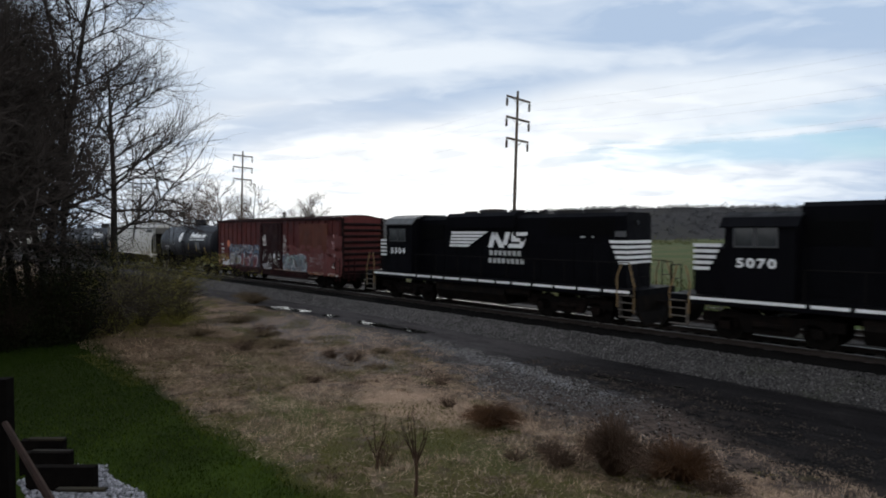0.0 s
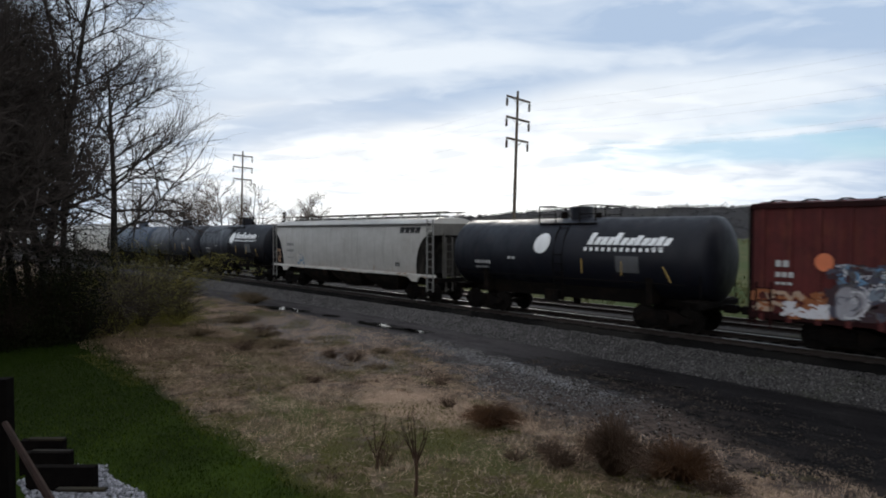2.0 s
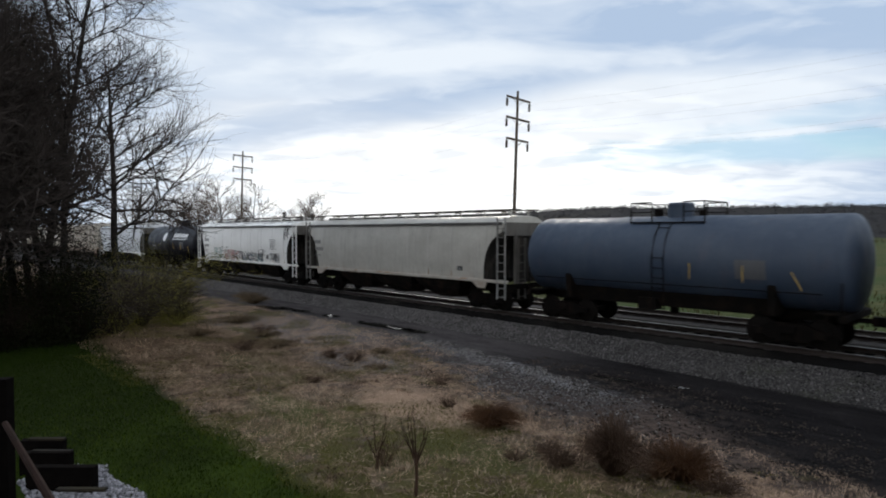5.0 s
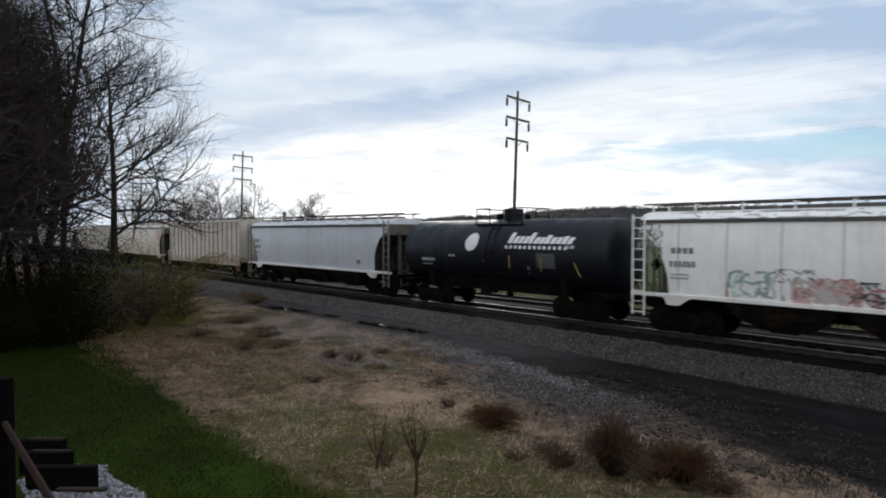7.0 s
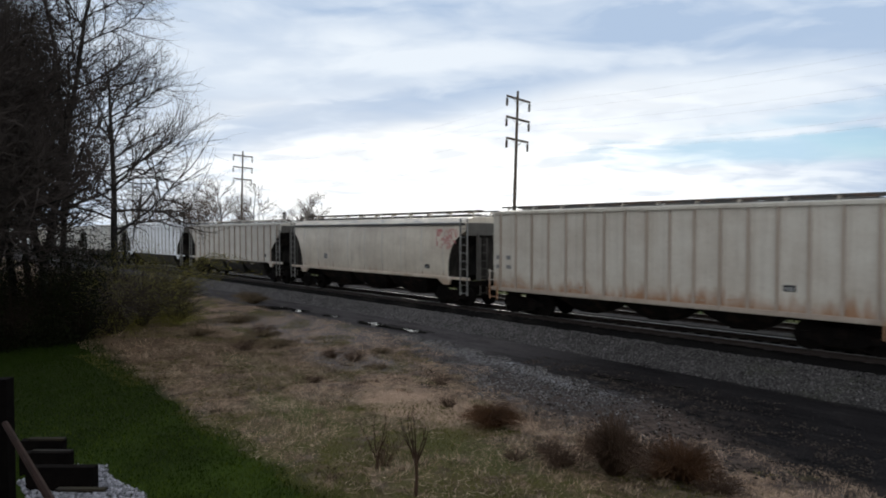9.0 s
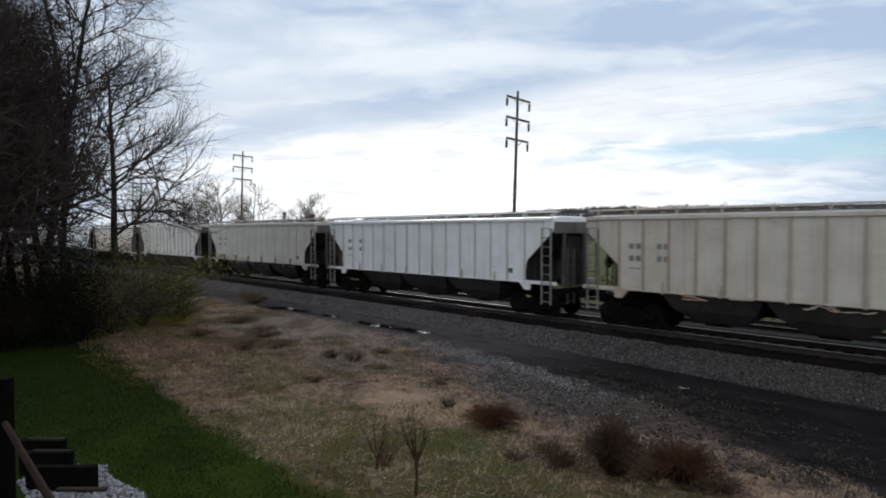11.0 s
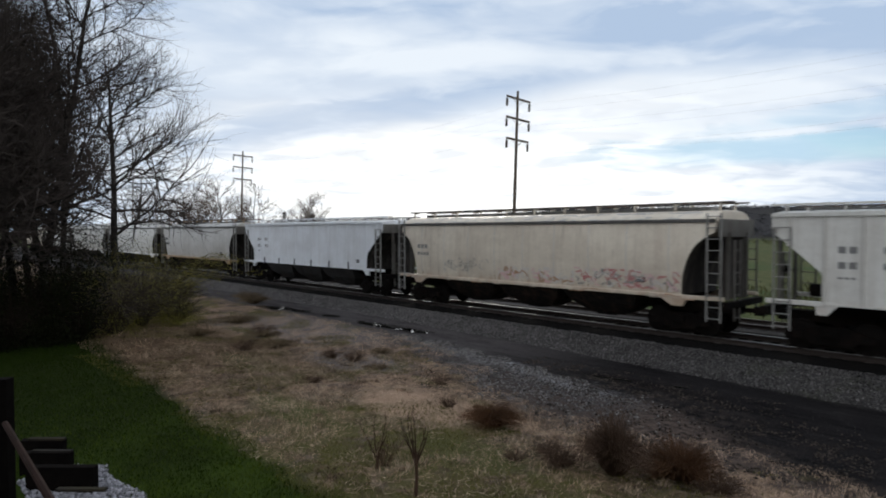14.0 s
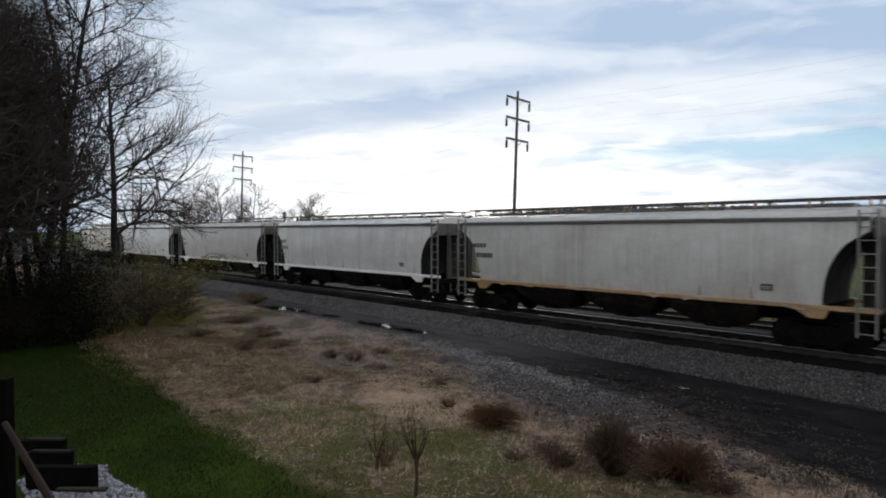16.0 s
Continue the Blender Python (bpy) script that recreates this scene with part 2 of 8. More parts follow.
def rod(bm, a, b, r, r2=None, n=8, caps=True):
    a, b = Vector(a), Vector(b)
    r2 = r if r2 is None else r2
    q = (b - a).to_track_quat("Z", "Y")
    ring = []
    for p, s in ((a, r), (b, r2)):
        ring.append([bm.verts.new(p + q @ Vector((s * math.cos(k * math.tau / n), s * math.sin(k * math.tau / n), 0))) for k in range(n)])
    for k in range(n):
        bm.faces.new((ring[0][k], ring[0][(k + 1) % n], ring[1][(k + 1) % n], ring[1][k]))
    if caps:
        bm.faces.new(ring[0][::-1])
        bm.faces.new(ring[1])
    return bm


def pipe(bm, pts, r, n=6):
    for a, b in zip(pts, pts[1:]):
        rod(bm, a, b, r, n=n)
    return bm


def prism(bm, pts, y0, y1):
    """A shape in x and z, from y0 to y1."""
    a = [bm.verts.new((x, y0, z)) for x, z in pts]
    b = [bm.verts.new((x, y1, z)) for x, z in pts]
    n = len(pts)
    bm.faces.new(a)
    bm.faces.new(b[::-1])
    for k in range(n):
        bm.faces.new((a[k], b[k], b[(k + 1) % n], a[(k + 1) % n]))
    bmesh.ops.recalc_face_normals(bm, faces=bm.faces[:])
    return bm


def prism_x(bm, pts, x0, x1):
    """A shape in y and z, from x0 to x1."""
    a = [bm.verts.new((x0, y, z)) for y, z in pts]
    b = [bm.verts.new((x1, y, z)) for y, z in pts]
    n = len(pts)
    bm.faces.new(a)
    bm.faces.new(b[::-1])
    for k in range(n):
        bm.faces.new((a[k], b[k], b[(k + 1) % n], a[(k + 1) % n]))
    bmesh.ops.recalc_face_normals(bm, faces=bm.faces[:])
    return bm


def stack(bm, rings):
    """Closed body from rectangles (z, half length, half width), bottom to top."""
    vs = [[bm.verts.new((sx * xe, sy * w, z)) for sx, sy in ((-1, -1), (1, -1), (1, 1), (-1, 1))] for z, xe, w in rings]
    for a, b in zip(vs, vs[1:]):
        for k in range(4):
            bm.faces.new((a[k], a[(k + 1) % 4], b[(k + 1) % 4], b[k]))
    bm.faces.new(vs[0][::-1])
    bm.faces.new(vs[-1])
    return bm


def mesh_of(bm, name, mat, smooth=False):
    me = bpy.data.meshes.new(name)
    bm.to_mesh(me)
    bm.free()
    me.materials.append(mat)
    if smooth:
        me.shade_smooth()
        me.set_sharp_from_angle(angle=radians(35))
    return me


def part(name, bm, mat, parent, label="", smooth=False):
    ob = new(name, mesh_of(bm, name, mat, smooth))
    ob.parent = parent
    return tagged(ob, label)


def again(name, me, parent, m=None, label=""):
    ob = new(name, me)
    ob.parent = parent
    if m is not None:
        ob.matrix_local = m
    return tagged(ob, label)


def thing(name, label, category, group="", m=None):
    ob = new(name)
    ob.empty_display_size = 0.3
    if m is not None:
        ob.matrix_basis = m
    return tagged(ob, label, category, group)


def flat_mesh(name, verts, faces, mat, smooth=False):
    me = bpy.data.meshes.new(name)
    me.from_pydata(verts, [], faces)
    me.materials.append(mat)
    if smooth:
        me.shade_smooth()
    return me


def tri_soup(name, tris, mat):
    """A mesh from an array of triangles (n, 3, 3)."""
    tris = np.asarray(tris, dtype=np.float32)
    n = len(tris)
    me = bpy.data.meshes.new(name)
    me.vertices.add(n * 3)
    me.vertices.foreach_set("co", tris.reshape(-1))
    me.loops.add(n * 3)
    me.loops.foreach_set("vertex_index", np.arange(n * 3, dtype=np.int32))
    me.polygons.add(n)
    me.polygons.foreach_set("loop_start", np.arange(0, n * 3, 3, dtype=np.int32))
    me.update(calc_edges=True)
    me.materials.append(mat)
    return me


# ---- the ground ----
TRACK_Y, TRACK2_Y = 21.95, 25.95
RAIL_Z = -0.06
# puddles: place, half length, half width, turn, seed
PUDDLES = [(-32.0, 16.85, 1.7, 0.60, 0.12, 1), (-30.0, 17.2, 0.7, 0.42, 0.2, 6), (-27.1, 17.3, 0.7, 0.34, 0.0, 2), (-22.6, 17.3, 1.8, 0.48, 0.05, 3), (-20.2, 17.45, 0.9, 0.42, 0.1, 7), (-9.75, 15.95, 0.6, 0.15, 0.25, 4), (-7.9, 16.4, 0.4, 0.10, 0.0, 5)]
WATER_Z = -0.784


def ballast_foot(x):
    return min(18.9, max(17.75, 18.1 - 0.05 * (x + 9.0)))


def ground_z(x, y):
    foot = ballast_foot(x)
    z = np.interp(y, [-50, 7, 12.5, 17.0, foot, 19.6, 20.3, 20.95, 21.15, 22.75, 22.95, 24.95, 25.15, 26.75, 26.95, 28.3, 30.2, 60, 200, 420, 2500],
                  [-0.45, -0.45, -0.75, -0.78, -0.74, -0.29, -0.222, -0.218, -0.27, -0.27, -0.218, -0.218, -0.27, -0.27, -0.218, -0.26, -0.85, -0.85, -0.9, 4.0, 4.0])
    if y < 15.5 or y > 31:
        k = min(1.0, abs(y - 15.5) / 3.0)
        z += k * (0.07 * noise.noise((x * 0.35, y * 0.35, 2.0)) + 0.03 * noise.noise((x * 1.3, y * 1.3, 5.0)))
    elif foot < y < 20.4:
        z += 0.025 * noise.noise((x * 2.1, y * 2.1, 1.0))
    for cx, cy, a, b, turn, _ in PUDDLES:
        if abs(x - cx) < a * 1.6 and abs(y - cy) < 1.2:
            u, v = (x - cx) * math.cos(turn) + (y - cy) * math.sin(turn), (y - cy) * math.cos(turn) - (x - cx) * math.sin(turn)
            q = (u / a) ** 2 + (v / b) ** 2
            w = math.exp(-0.5 * q ** 2)
            z = z * (1 - w) + (-0.808 + 0.07 * noise.noise((x * 0.9, y * 2.2, 4.0))) * w
    return z


def ground_material():
    m = bpy.data.materials.new("trackside_ground")
    m.use_nodes = True
    nt = m.node_tree
    N, Lk = nt.nodes.new, nt.links.new
    p = nt.nodes["Principled BSDF"]
    g = N("ShaderNodeNewGeometry")
    sep = N("ShaderNodeSeparateXYZ")
    Lk(g.outputs["Position"], sep.inputs[0])
    X, Y = sep.outputs[0], sep.outputs[1]

    def nz(scale, detail=5.0, rough=0.6, st=(1, 1, 1)):
        mp = N("ShaderNodeMapping")
        mp.inputs["Scale"].default_value = st
        Lk(g.outputs["Position"], mp.inputs[0])
        n = N("ShaderNodeTexNoise")
        Lk(mp.outputs[0], n.inputs["Vector"])
        n.inputs["Scale"].default_value, n.inputs["Detail"].default_value, n.inputs["Roughness"].default_value = scale, detail, rough
        return n.outputs[0]

    def mth(op, a, b):
        n = N("ShaderNodeMath")
        n.operation = op
        for i, v in enumerate((a, b)):
            if isinstance(v, (int, float)):
                n.inputs[i].default_value = v
            else:
                Lk(v, n.inputs[i])
        return n.outputs[0]

    def ramp(v, a, b, lo=0.0, hi=1.0, smooth=True):
        n = N("ShaderNodeMapRange")
        n.interpolation_type = "SMOOTHSTEP" if smooth else "LINEAR"
        Lk(v, n.inputs[0])
        for i, q in enumerate((a, b, lo, hi)):
            n.inputs[i + 1].default_value = q
        return n.outputs[0]

    def mixc(f, a, b):
        n = N("ShaderNodeMix")
        n.data_type = "RGBA"
        Lk(f, n.inputs[0])
        for s, v in ((n.inputs[6], a), (n.inputs[7], b)):
            if isinstance(v, tuple):
                s.default_value = (*v, 1)
            else:
                Lk(v, s)
        return n.outputs[2]

    grain, mid, broad = nz(38, 6, 0.7), nz(5.5, 6, 0.65), nz(0.55, 5, 0.6)
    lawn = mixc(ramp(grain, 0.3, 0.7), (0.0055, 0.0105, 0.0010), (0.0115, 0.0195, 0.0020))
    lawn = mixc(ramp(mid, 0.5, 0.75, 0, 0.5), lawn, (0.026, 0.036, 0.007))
    # nearer lawn made lighter: its stronger light is put into the colour
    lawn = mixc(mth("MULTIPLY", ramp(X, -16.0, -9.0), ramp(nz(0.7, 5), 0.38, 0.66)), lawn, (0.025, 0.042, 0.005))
    straw = mixc(ramp(grain, 0.3, 0.7), (0.075, 0.048, 0.034), (0.36, 0.255, 0.175))
    straw = mixc(ramp(nz(7.5, 7, 0.78), 0.46, 0.60), straw, (0.050, 0.033, 0.024))
    thatch = mixc(ramp(grain, 0.3, 0.7), (0.034, 0.025, 0.020), (0.18, 0.14, 0.115))
    thatch = mixc(ramp(mid, 0.42, 0.58), thatch, (0.028, 0.019, 0.0145))
    weedy = mixc(ramp(grain, 0.3, 0.7), (0.024, 0.026, 0.007), (0.10, 0.088, 0.036))
    weedy = mixc(ramp(mid, 0.5, 0.7), weedy, (0.10, 0.072, 0.046))
    scrub = mixc(ramp(nz(0.9, 6, 0.7), 0.42, 0.56), straw, thatch)
    scrub = mixc(ramp(broad, 0.52, 0.62), scrub, weedy)
    near_f = mth("MULTIPLY", mth("MULTIPLY", ramp(X, -15.0, -9.5), ramp(mth("ADD", Y, mth("MULTIPLY", mid, 3.0)), 11.4, 9.4)), ramp(nz(1.6, 5, 0.65), 0.32, 0.52, 0.15, 1.0))
    scrub = mixc(near_f, scrub, weedy)
    litter = mixc(ramp(grain, 0.3, 0.7), (0.035, 0.022, 0.013), (0.11, 0.070, 0.042))
    lit_f = mth("MULTIPLY", mth("MULTIPLY", ramp(X, -13.0, -21.0), ramp(Y, 11.5, 8.0)), ramp(mid, 0.25, 0.5, 0.45, 1.0))
    scrub = mixc(lit_f, scrub, litter)
    wob = mth("MULTIPLY", mth("SUBTRACT", nz(0.8, 5), 0.5), 2.2)
    yy = mth("ADD", Y, wob)
    # bare sandy straw, a matted grey patch and two green hollows
    def patch(x0, y0, a, b, lo=1.3, hi=0.2):
        dx, dy = mth("DIVIDE", mth("SUBTRACT", X, x0), a), mth("DIVIDE", mth("SUBTRACT", Y, y0), b)
        q = mth("ADD", mth("MULTIPLY", dx, dx), mth("MULTIPLY", dy, dy))
        return ramp(mth("ADD", q, mth("MULTIPLY", mth("SUBTRACT", nz(1.1, 6, 0.7), 0.5), 2.6)), lo, hi)

    sandy = mixc(ramp(grain, 0.3, 0.7), (0.15, 0.096, 0.064), (0.42, 0.30, 0.215))
    matted = mixc(ramp(grain, 0.35, 0.7), (0.052, 0.046, 0.046), (0.24, 0.21, 0.20))
    mossy = mixc(ramp(grain, 0.3, 0.7), (0.028, 0.033, 0.010), (0.085, 0.082, 0.032))
    scrub = mixc(mth("MULTIPLY", patch(-10.9, 9.6, 2.6, 1.3), 0.85), scrub, sandy)
    scrub = mixc(mth("MULTIPLY", patch(-16.6, 11.6, 2.4, 1.6), 0.8), scrub, matted)
    scrub = mixc(mth("MULTIPLY", patch(-24.5, 14.0, 7.0, 2.6), 0.75), scrub, matted)
    scrub = mixc(mth("MULTIPLY", patch(-12.4, 6.9, 1.9, 0.7), 0.85), scrub, mossy)
    scrub = mixc(mth("MULTIPLY", patch(-7.9, 7.9, 1.6, 0.75), 0.8), scrub, mossy)
    scrub = mixc(mth("MULTIPLY", patch(-18.2, 8.6, 2.0, 0.8), 0.7), scrub, mossy)
    lawn_y = ramp(X, -26.0, -12.0, 6.0, 4.95, smooth=False)
    dl = mth("SUBTRACT", mth("ADD", Y, mth("MULTIPLY", wob, 0.5)), lawn_y)
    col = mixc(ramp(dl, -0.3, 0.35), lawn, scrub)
    # the edge of the cinder road runs in from the track towards the yard
    edge = mth("ADD", mth("ADD", ramp(X, -18.0, -10.0, 16.15, 14.7, smooth=False), ramp(X, -10.0, -7.0, 0.0, -0.65, smooth=False)), ramp(X, -7.0, -1.0, 0.0, -3.7, smooth=False))
    d = mth("SUBTRACT", mth("ADD", Y, mth("MULTIPLY", wob, 0.7)), edge)
    stones = N("ShaderNodeTexVoronoi")
    Lk(g.outputs["Position"], stones.inputs["Vector"])
    stones.inputs["Scale"].default_value = 30
    sep2 = N("ShaderNodeSeparateColor")
    Lk(stones.outputs["Color"], sep2.inputs[0])
    gravel = mixc(ramp(sep2.outputs[0], 0.45, 1.0), (0.026, 0.024, 0.0245), (0.155, 0.148, 0.148))
    gravel = mixc(ramp(mth("ADD", mid, mth("MULTIPLY", d, -0.07)), 0.50, 0.68), gravel, (0.050, 0.039, 0.034))
    rubble = mixc(ramp(mid, 0.35, 0.6), (0.022, 0.018, 0.017), (0.080, 0.060, 0.050))
    gravel = mixc(ramp(X, -9.0, -6.5), gravel, rubble)
    # a pale washed line of stones along the road
    washed = mixc(ramp(sep2.outputs[0], 0.2, 0.9), (0.07, 0.069, 0.07), (0.30, 0.30, 0.315))
    rim = mth("MULTIPLY", ramp(mth("ABSOLUTE", mth("ADD", d, 0.25), 0), 0.55, 0.15), mth("MULTIPLY", ramp(X, -20.5, -18.0), ramp(X, -8.0, -11.5)))
    gravel = mixc(mth("MULTIPLY", rim, 0.85), gravel, washed)
    width = mth("SUBTRACT", ramp(X, -20.0, -9.5, 0.8, 3.6, smooth=False), ramp(X, -7.2, -3.5, 0.0, 3.1, smooth=False))
    gr_f = mth("MULTIPLY", ramp(mth("ADD", mth("ADD", d, width), mth("MULTIPLY", mth("SUBTRACT", nz(1.3, 8, 0.75), 0.5), 7.0)), -0.6, 0.8), ramp(X, -25.0, -19.0))
    col = mixc(gr_f, col, gravel)
    cinder = mixc(ramp(grain, 0.3, 0.75), (0.0052, 0.0047, 0.0050), (0.0165, 0.0150, 0.0155))
    # wheel ruts run with the track, wet and darker than the crown between
    cinder = mixc(ramp(nz(2.0, 7, 0.7, (0.16, 1.3, 1)), 0.46, 0.62), cinder, (0.0042, 0.0038, 0.0042))
    cinder = mixc(ramp(nz(1.3, 9, 0.80, (0.5, 1.3, 1)), 0.50, 0.68), cinder, (0.021, 0.019, 0.0188))
    cinder = mixc(mth("MULTIPLY", mth("MULTIPLY", ramp(nz(1.9, 9, 0.82), 0.47, 0.58), ramp(d, 3.4, 0.0)), ramp(X, -13.0, -8.0)), cinder, (0.031, 0.025, 0.0225))
    # cinder paled towards the left: brighter light there is put into the colour
    left_bright = mth("MULTIPLY", ramp(X, -9.0, -17.0, 0.0, 0.95), ramp(nz(1.6, 7, 0.72, (0.3, 1.2, 1)), 0.34, 0.58, 0.45, 1.0))
    cinder = mixc(left_bright, cinder, mixc(ramp(grain, 0.3, 0.7), (0.040, 0.036, 0.036), (0.088, 0.080, 0.080)))
    for px0, py0, pa, pb in ((-31.0, 17.0, 2.6, 0.55), (-21.4, 17.35, 2.6, 0.42), (-9.0, 15.9, 2.4, 0.5), (-26.8, 17.2, 0.9, 0.3)):
        cinder = mixc(mth("MULTIPLY", patch(px0, py0, pa, pb), 0.6), cinder, (0.0045, 0.0033, 0.0032))
    near_road = ramp(mth("ADD", d, mth("MULTIPLY", mth("SUBTRACT", mid, 0.5), 1.6)), -0.3, 0.45)
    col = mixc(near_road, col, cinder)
    small = N("ShaderNodeTexVoronoi")
    Lk(g.outputs["Position"], small.inputs["Vector"])
    small.inputs["Scale"].default_value = 38
    sep3 = N("ShaderNodeSeparateColor")
    Lk(small.outputs["Color"], sep3.inputs[0])
    ballast = mixc(sep3.outputs[0], (0.012, 0.0117, 0.0117), (0.070, 0.067, 0.066))
    ballast = mixc(ramp(mid, 0.45, 0.7), ballast, (0.020, 0.018, 0.017))
    ballast = mixc(mth("MULTIPLY", ramp(nz(0.8, 6, 0.7), 0.50, 0.64), ramp(X, -11.0, -5.0, 0.0, 0.55)), ballast, (0.040, 0.046, 0.020))
    # ballast paled to the left likewise, the brightness painted in
    ballast = mixc(mth("MULTIPLY", ramp(X, -9.0, -22.0), ramp(grain, 0.3, 0.7, 0.2, 0.8)), ballast, (0.092, 0.086, 0.086))
    foot = ramp(X, -25.0, -2.0, 18.9, 17.75, smooth=False)
    on_bank = ramp(mth("SUBTRACT", mth("ADD", Y, mth("MULTIPLY", wob, 0.25)), foot), -0.35, 0.3)
    col = mixc(on_bank, col, ballast)
    # oil, brake dust and the train's shade, painted between the rails
    under_train = mth("ADD", mth("ABSOLUTE", mth("SUBTRACT", Y, 21.95), 0), mth("MULTIPLY", wob, 0.12))
    col = mixc(ramp(under_train, 2.45, 2.1), col, (0.0050, 0.0045, 0.0043))
    field = mixc(ramp(nz(0.9, 6), 0.35, 0.7), (0.045, 0.055, 0.020), (0.085, 0.085, 0.036))
    field = mixc(ramp(nz(0.08, 4), 0.45, 0.62), field, (0.040, 0.060, 0.020))
    col = mixc(ramp(yy, 29.0, 30.5), col, field)
    Lk(col, p.inputs["Base Color"])
    # damp cinders and clean stone have a sheen, grass has none
    hard = mth("MULTIPLY", on_bank, ramp(Y, 19.6, 19.2))
    Lk(ramp(hard, 0.0, 1.0, 0.95, 0.75, smooth=False), p.inputs["Roughness"])
    Lk(ramp(hard, 0.0, 1.0, 0.04, 0.12, smooth=False), p.inputs["Specular IOR Level"])
    b = N("ShaderNodeBump")
    b.inputs["Strength"].default_value, b.inputs["Distance"].default_value = 0.4, 0.03
    Lk(mth("ADD", grain, small.outputs["Distance"]), b.inputs["Height"])
    Lk(b.outputs[0], p.inputs["Normal"])
    return m


def make_ground():
    xs = np.concatenate([[-2500, -1500, -900, -500, -300, -200, -140, -100], np.arange(-80, -36, 1.0), np.arange(-36, 6, 0.22),
                         np.arange(6, 40, 2.0), [50, 80, 140, 300, 700, 1500, 2500]])
    ys = np.concatenate([[-2500, -900, -300, -100, -40, -20, -10, -5, -2], np.arange(0, 20, 0.22), np.arange(20, 32, 0.5),
                         np.arange(33, 60, 3.0), [65, 75, 90, 110, 140, 170, 200, 250, 320, 420, 700, 1200, 2500]])
    verts = [(x, y, ground_z(x, y)) for y in ys for x in xs]
    n = len(xs)
    faces = [(j * n + i, j * n + i + 1, (j + 1) * n + i + 1, (j + 1) * n + i) for j in range(len(ys) - 1) for i in range(n - 1)]
    ob = new("ground", flat_mesh("ground", verts, faces, ground_material(), True))
    tagged(ob, "dead grass, lawn, gravel and dark cinder road beside the tracks", "ground", kind="structure")


make_ground()


# ---- unseen wall added behind the camera to hold back sky light ----
def sky_block_wall():
    siding = surf("weathered_wall_siding", (0.36, 0.34, 0.31), (0.28, 0.265, 0.24), 6, 0.85, bump=0.2, c3=(0.22, 0.20, 0.18), stretch=(0.2, 0.2, 3.0))
    root = tagged(new("wall_house"), "unseen clapboard wall added behind the camera to block sky light", "wall", kind="structure")
    root.matrix_basis = pose(2.6, -2.4, -0.5, 0, 0, 46.9)
    bm = B()
    box(bm, -8.0, 8.0, -0.3, 0.0, 0.0, 9.0)
    part("wall", bm, siding, root)
    bm = B()
    box(bm, -8.0, 8.0, 0.0, 0.012, 0.0, 0.195)
    board = mesh_of(bm, "board", siding)
    for k in range(45):
        again("board", board, root, pose(0, 0.002, 0.2 * k, -1.5, 0, 0))


sky_block_wall()


# ---- tracks ----
M["rail_dull"] = surf("dull_rail_head", (0.20, 0.18, 0.16), (0.12, 0.10, 0.09), 8, 0.6, 0.7, 0.05)

def make_track(name, yc, label, x0, x1, single):
    root = tagged(new(name), label, "railway track", kind="structure")
    root.location.z = RAIL_Z
    for s in (-1, 1):
        y = yc + s * 0.755
        bm = B()
        prism_x(bm, [(y - 0.075, -0.175), (y + 0.075, -0.175), (y + 0.07, -0.15), (y + 0.012, -0.13), (y + 0.012, -0.045),
                     (y + 0.036, -0.03), (y + 0.036, -0.012), (y - 0.036, -0.012), (y - 0.036, -0.03), (y - 0.012, -0.045),
                     (y - 0.012, -0.13), (y - 0.07, -0.15)], x0, x1)
        rail = part("rail", bm, M["rail"], root)
        bm = B()
        box(bm, x0, x1, y - 0.034, y + 0.034, -0.0115, 0.0)
        part("rail_head", bm, M["rail_top"] if single else M["rail_dull"], rail, "polished steel running surface" if single else "dull steel running surface")
    bm = B()
    box(bm, -0.115, 0.115, -1.3, 1.3, -0.35, -0.17, 0.012)
    tie = mesh_of(bm, "sleeper", M["tie"])
    if single:
        x = 22.0
        for k in range(290):
            again("sleeper", tie, root, pose(x - k * 0.54, yc + 0.03 * math.sin(k * 2.3), -0.012 * (k % 3) / 3, 0, 0, 0.8 * math.sin(k * 1.7)))
    else:
        bm = B()
        for k in range(330):
            x = 24.0 - k * 0.54
            box(bm, x - 0.115, x + 0.115, yc - 1.3, yc + 1.3, -0.35, -0.17)
        tagged(part("sleepers", bm, M["tie"], root), kind="stuff")


make_track("track_1", TRACK_Y, "railway track with polished rails on dark sleepers", -420, 120, True)
make_track("track_2", TRACK2_Y, "second railway track beyond the train", -420, 120, False)


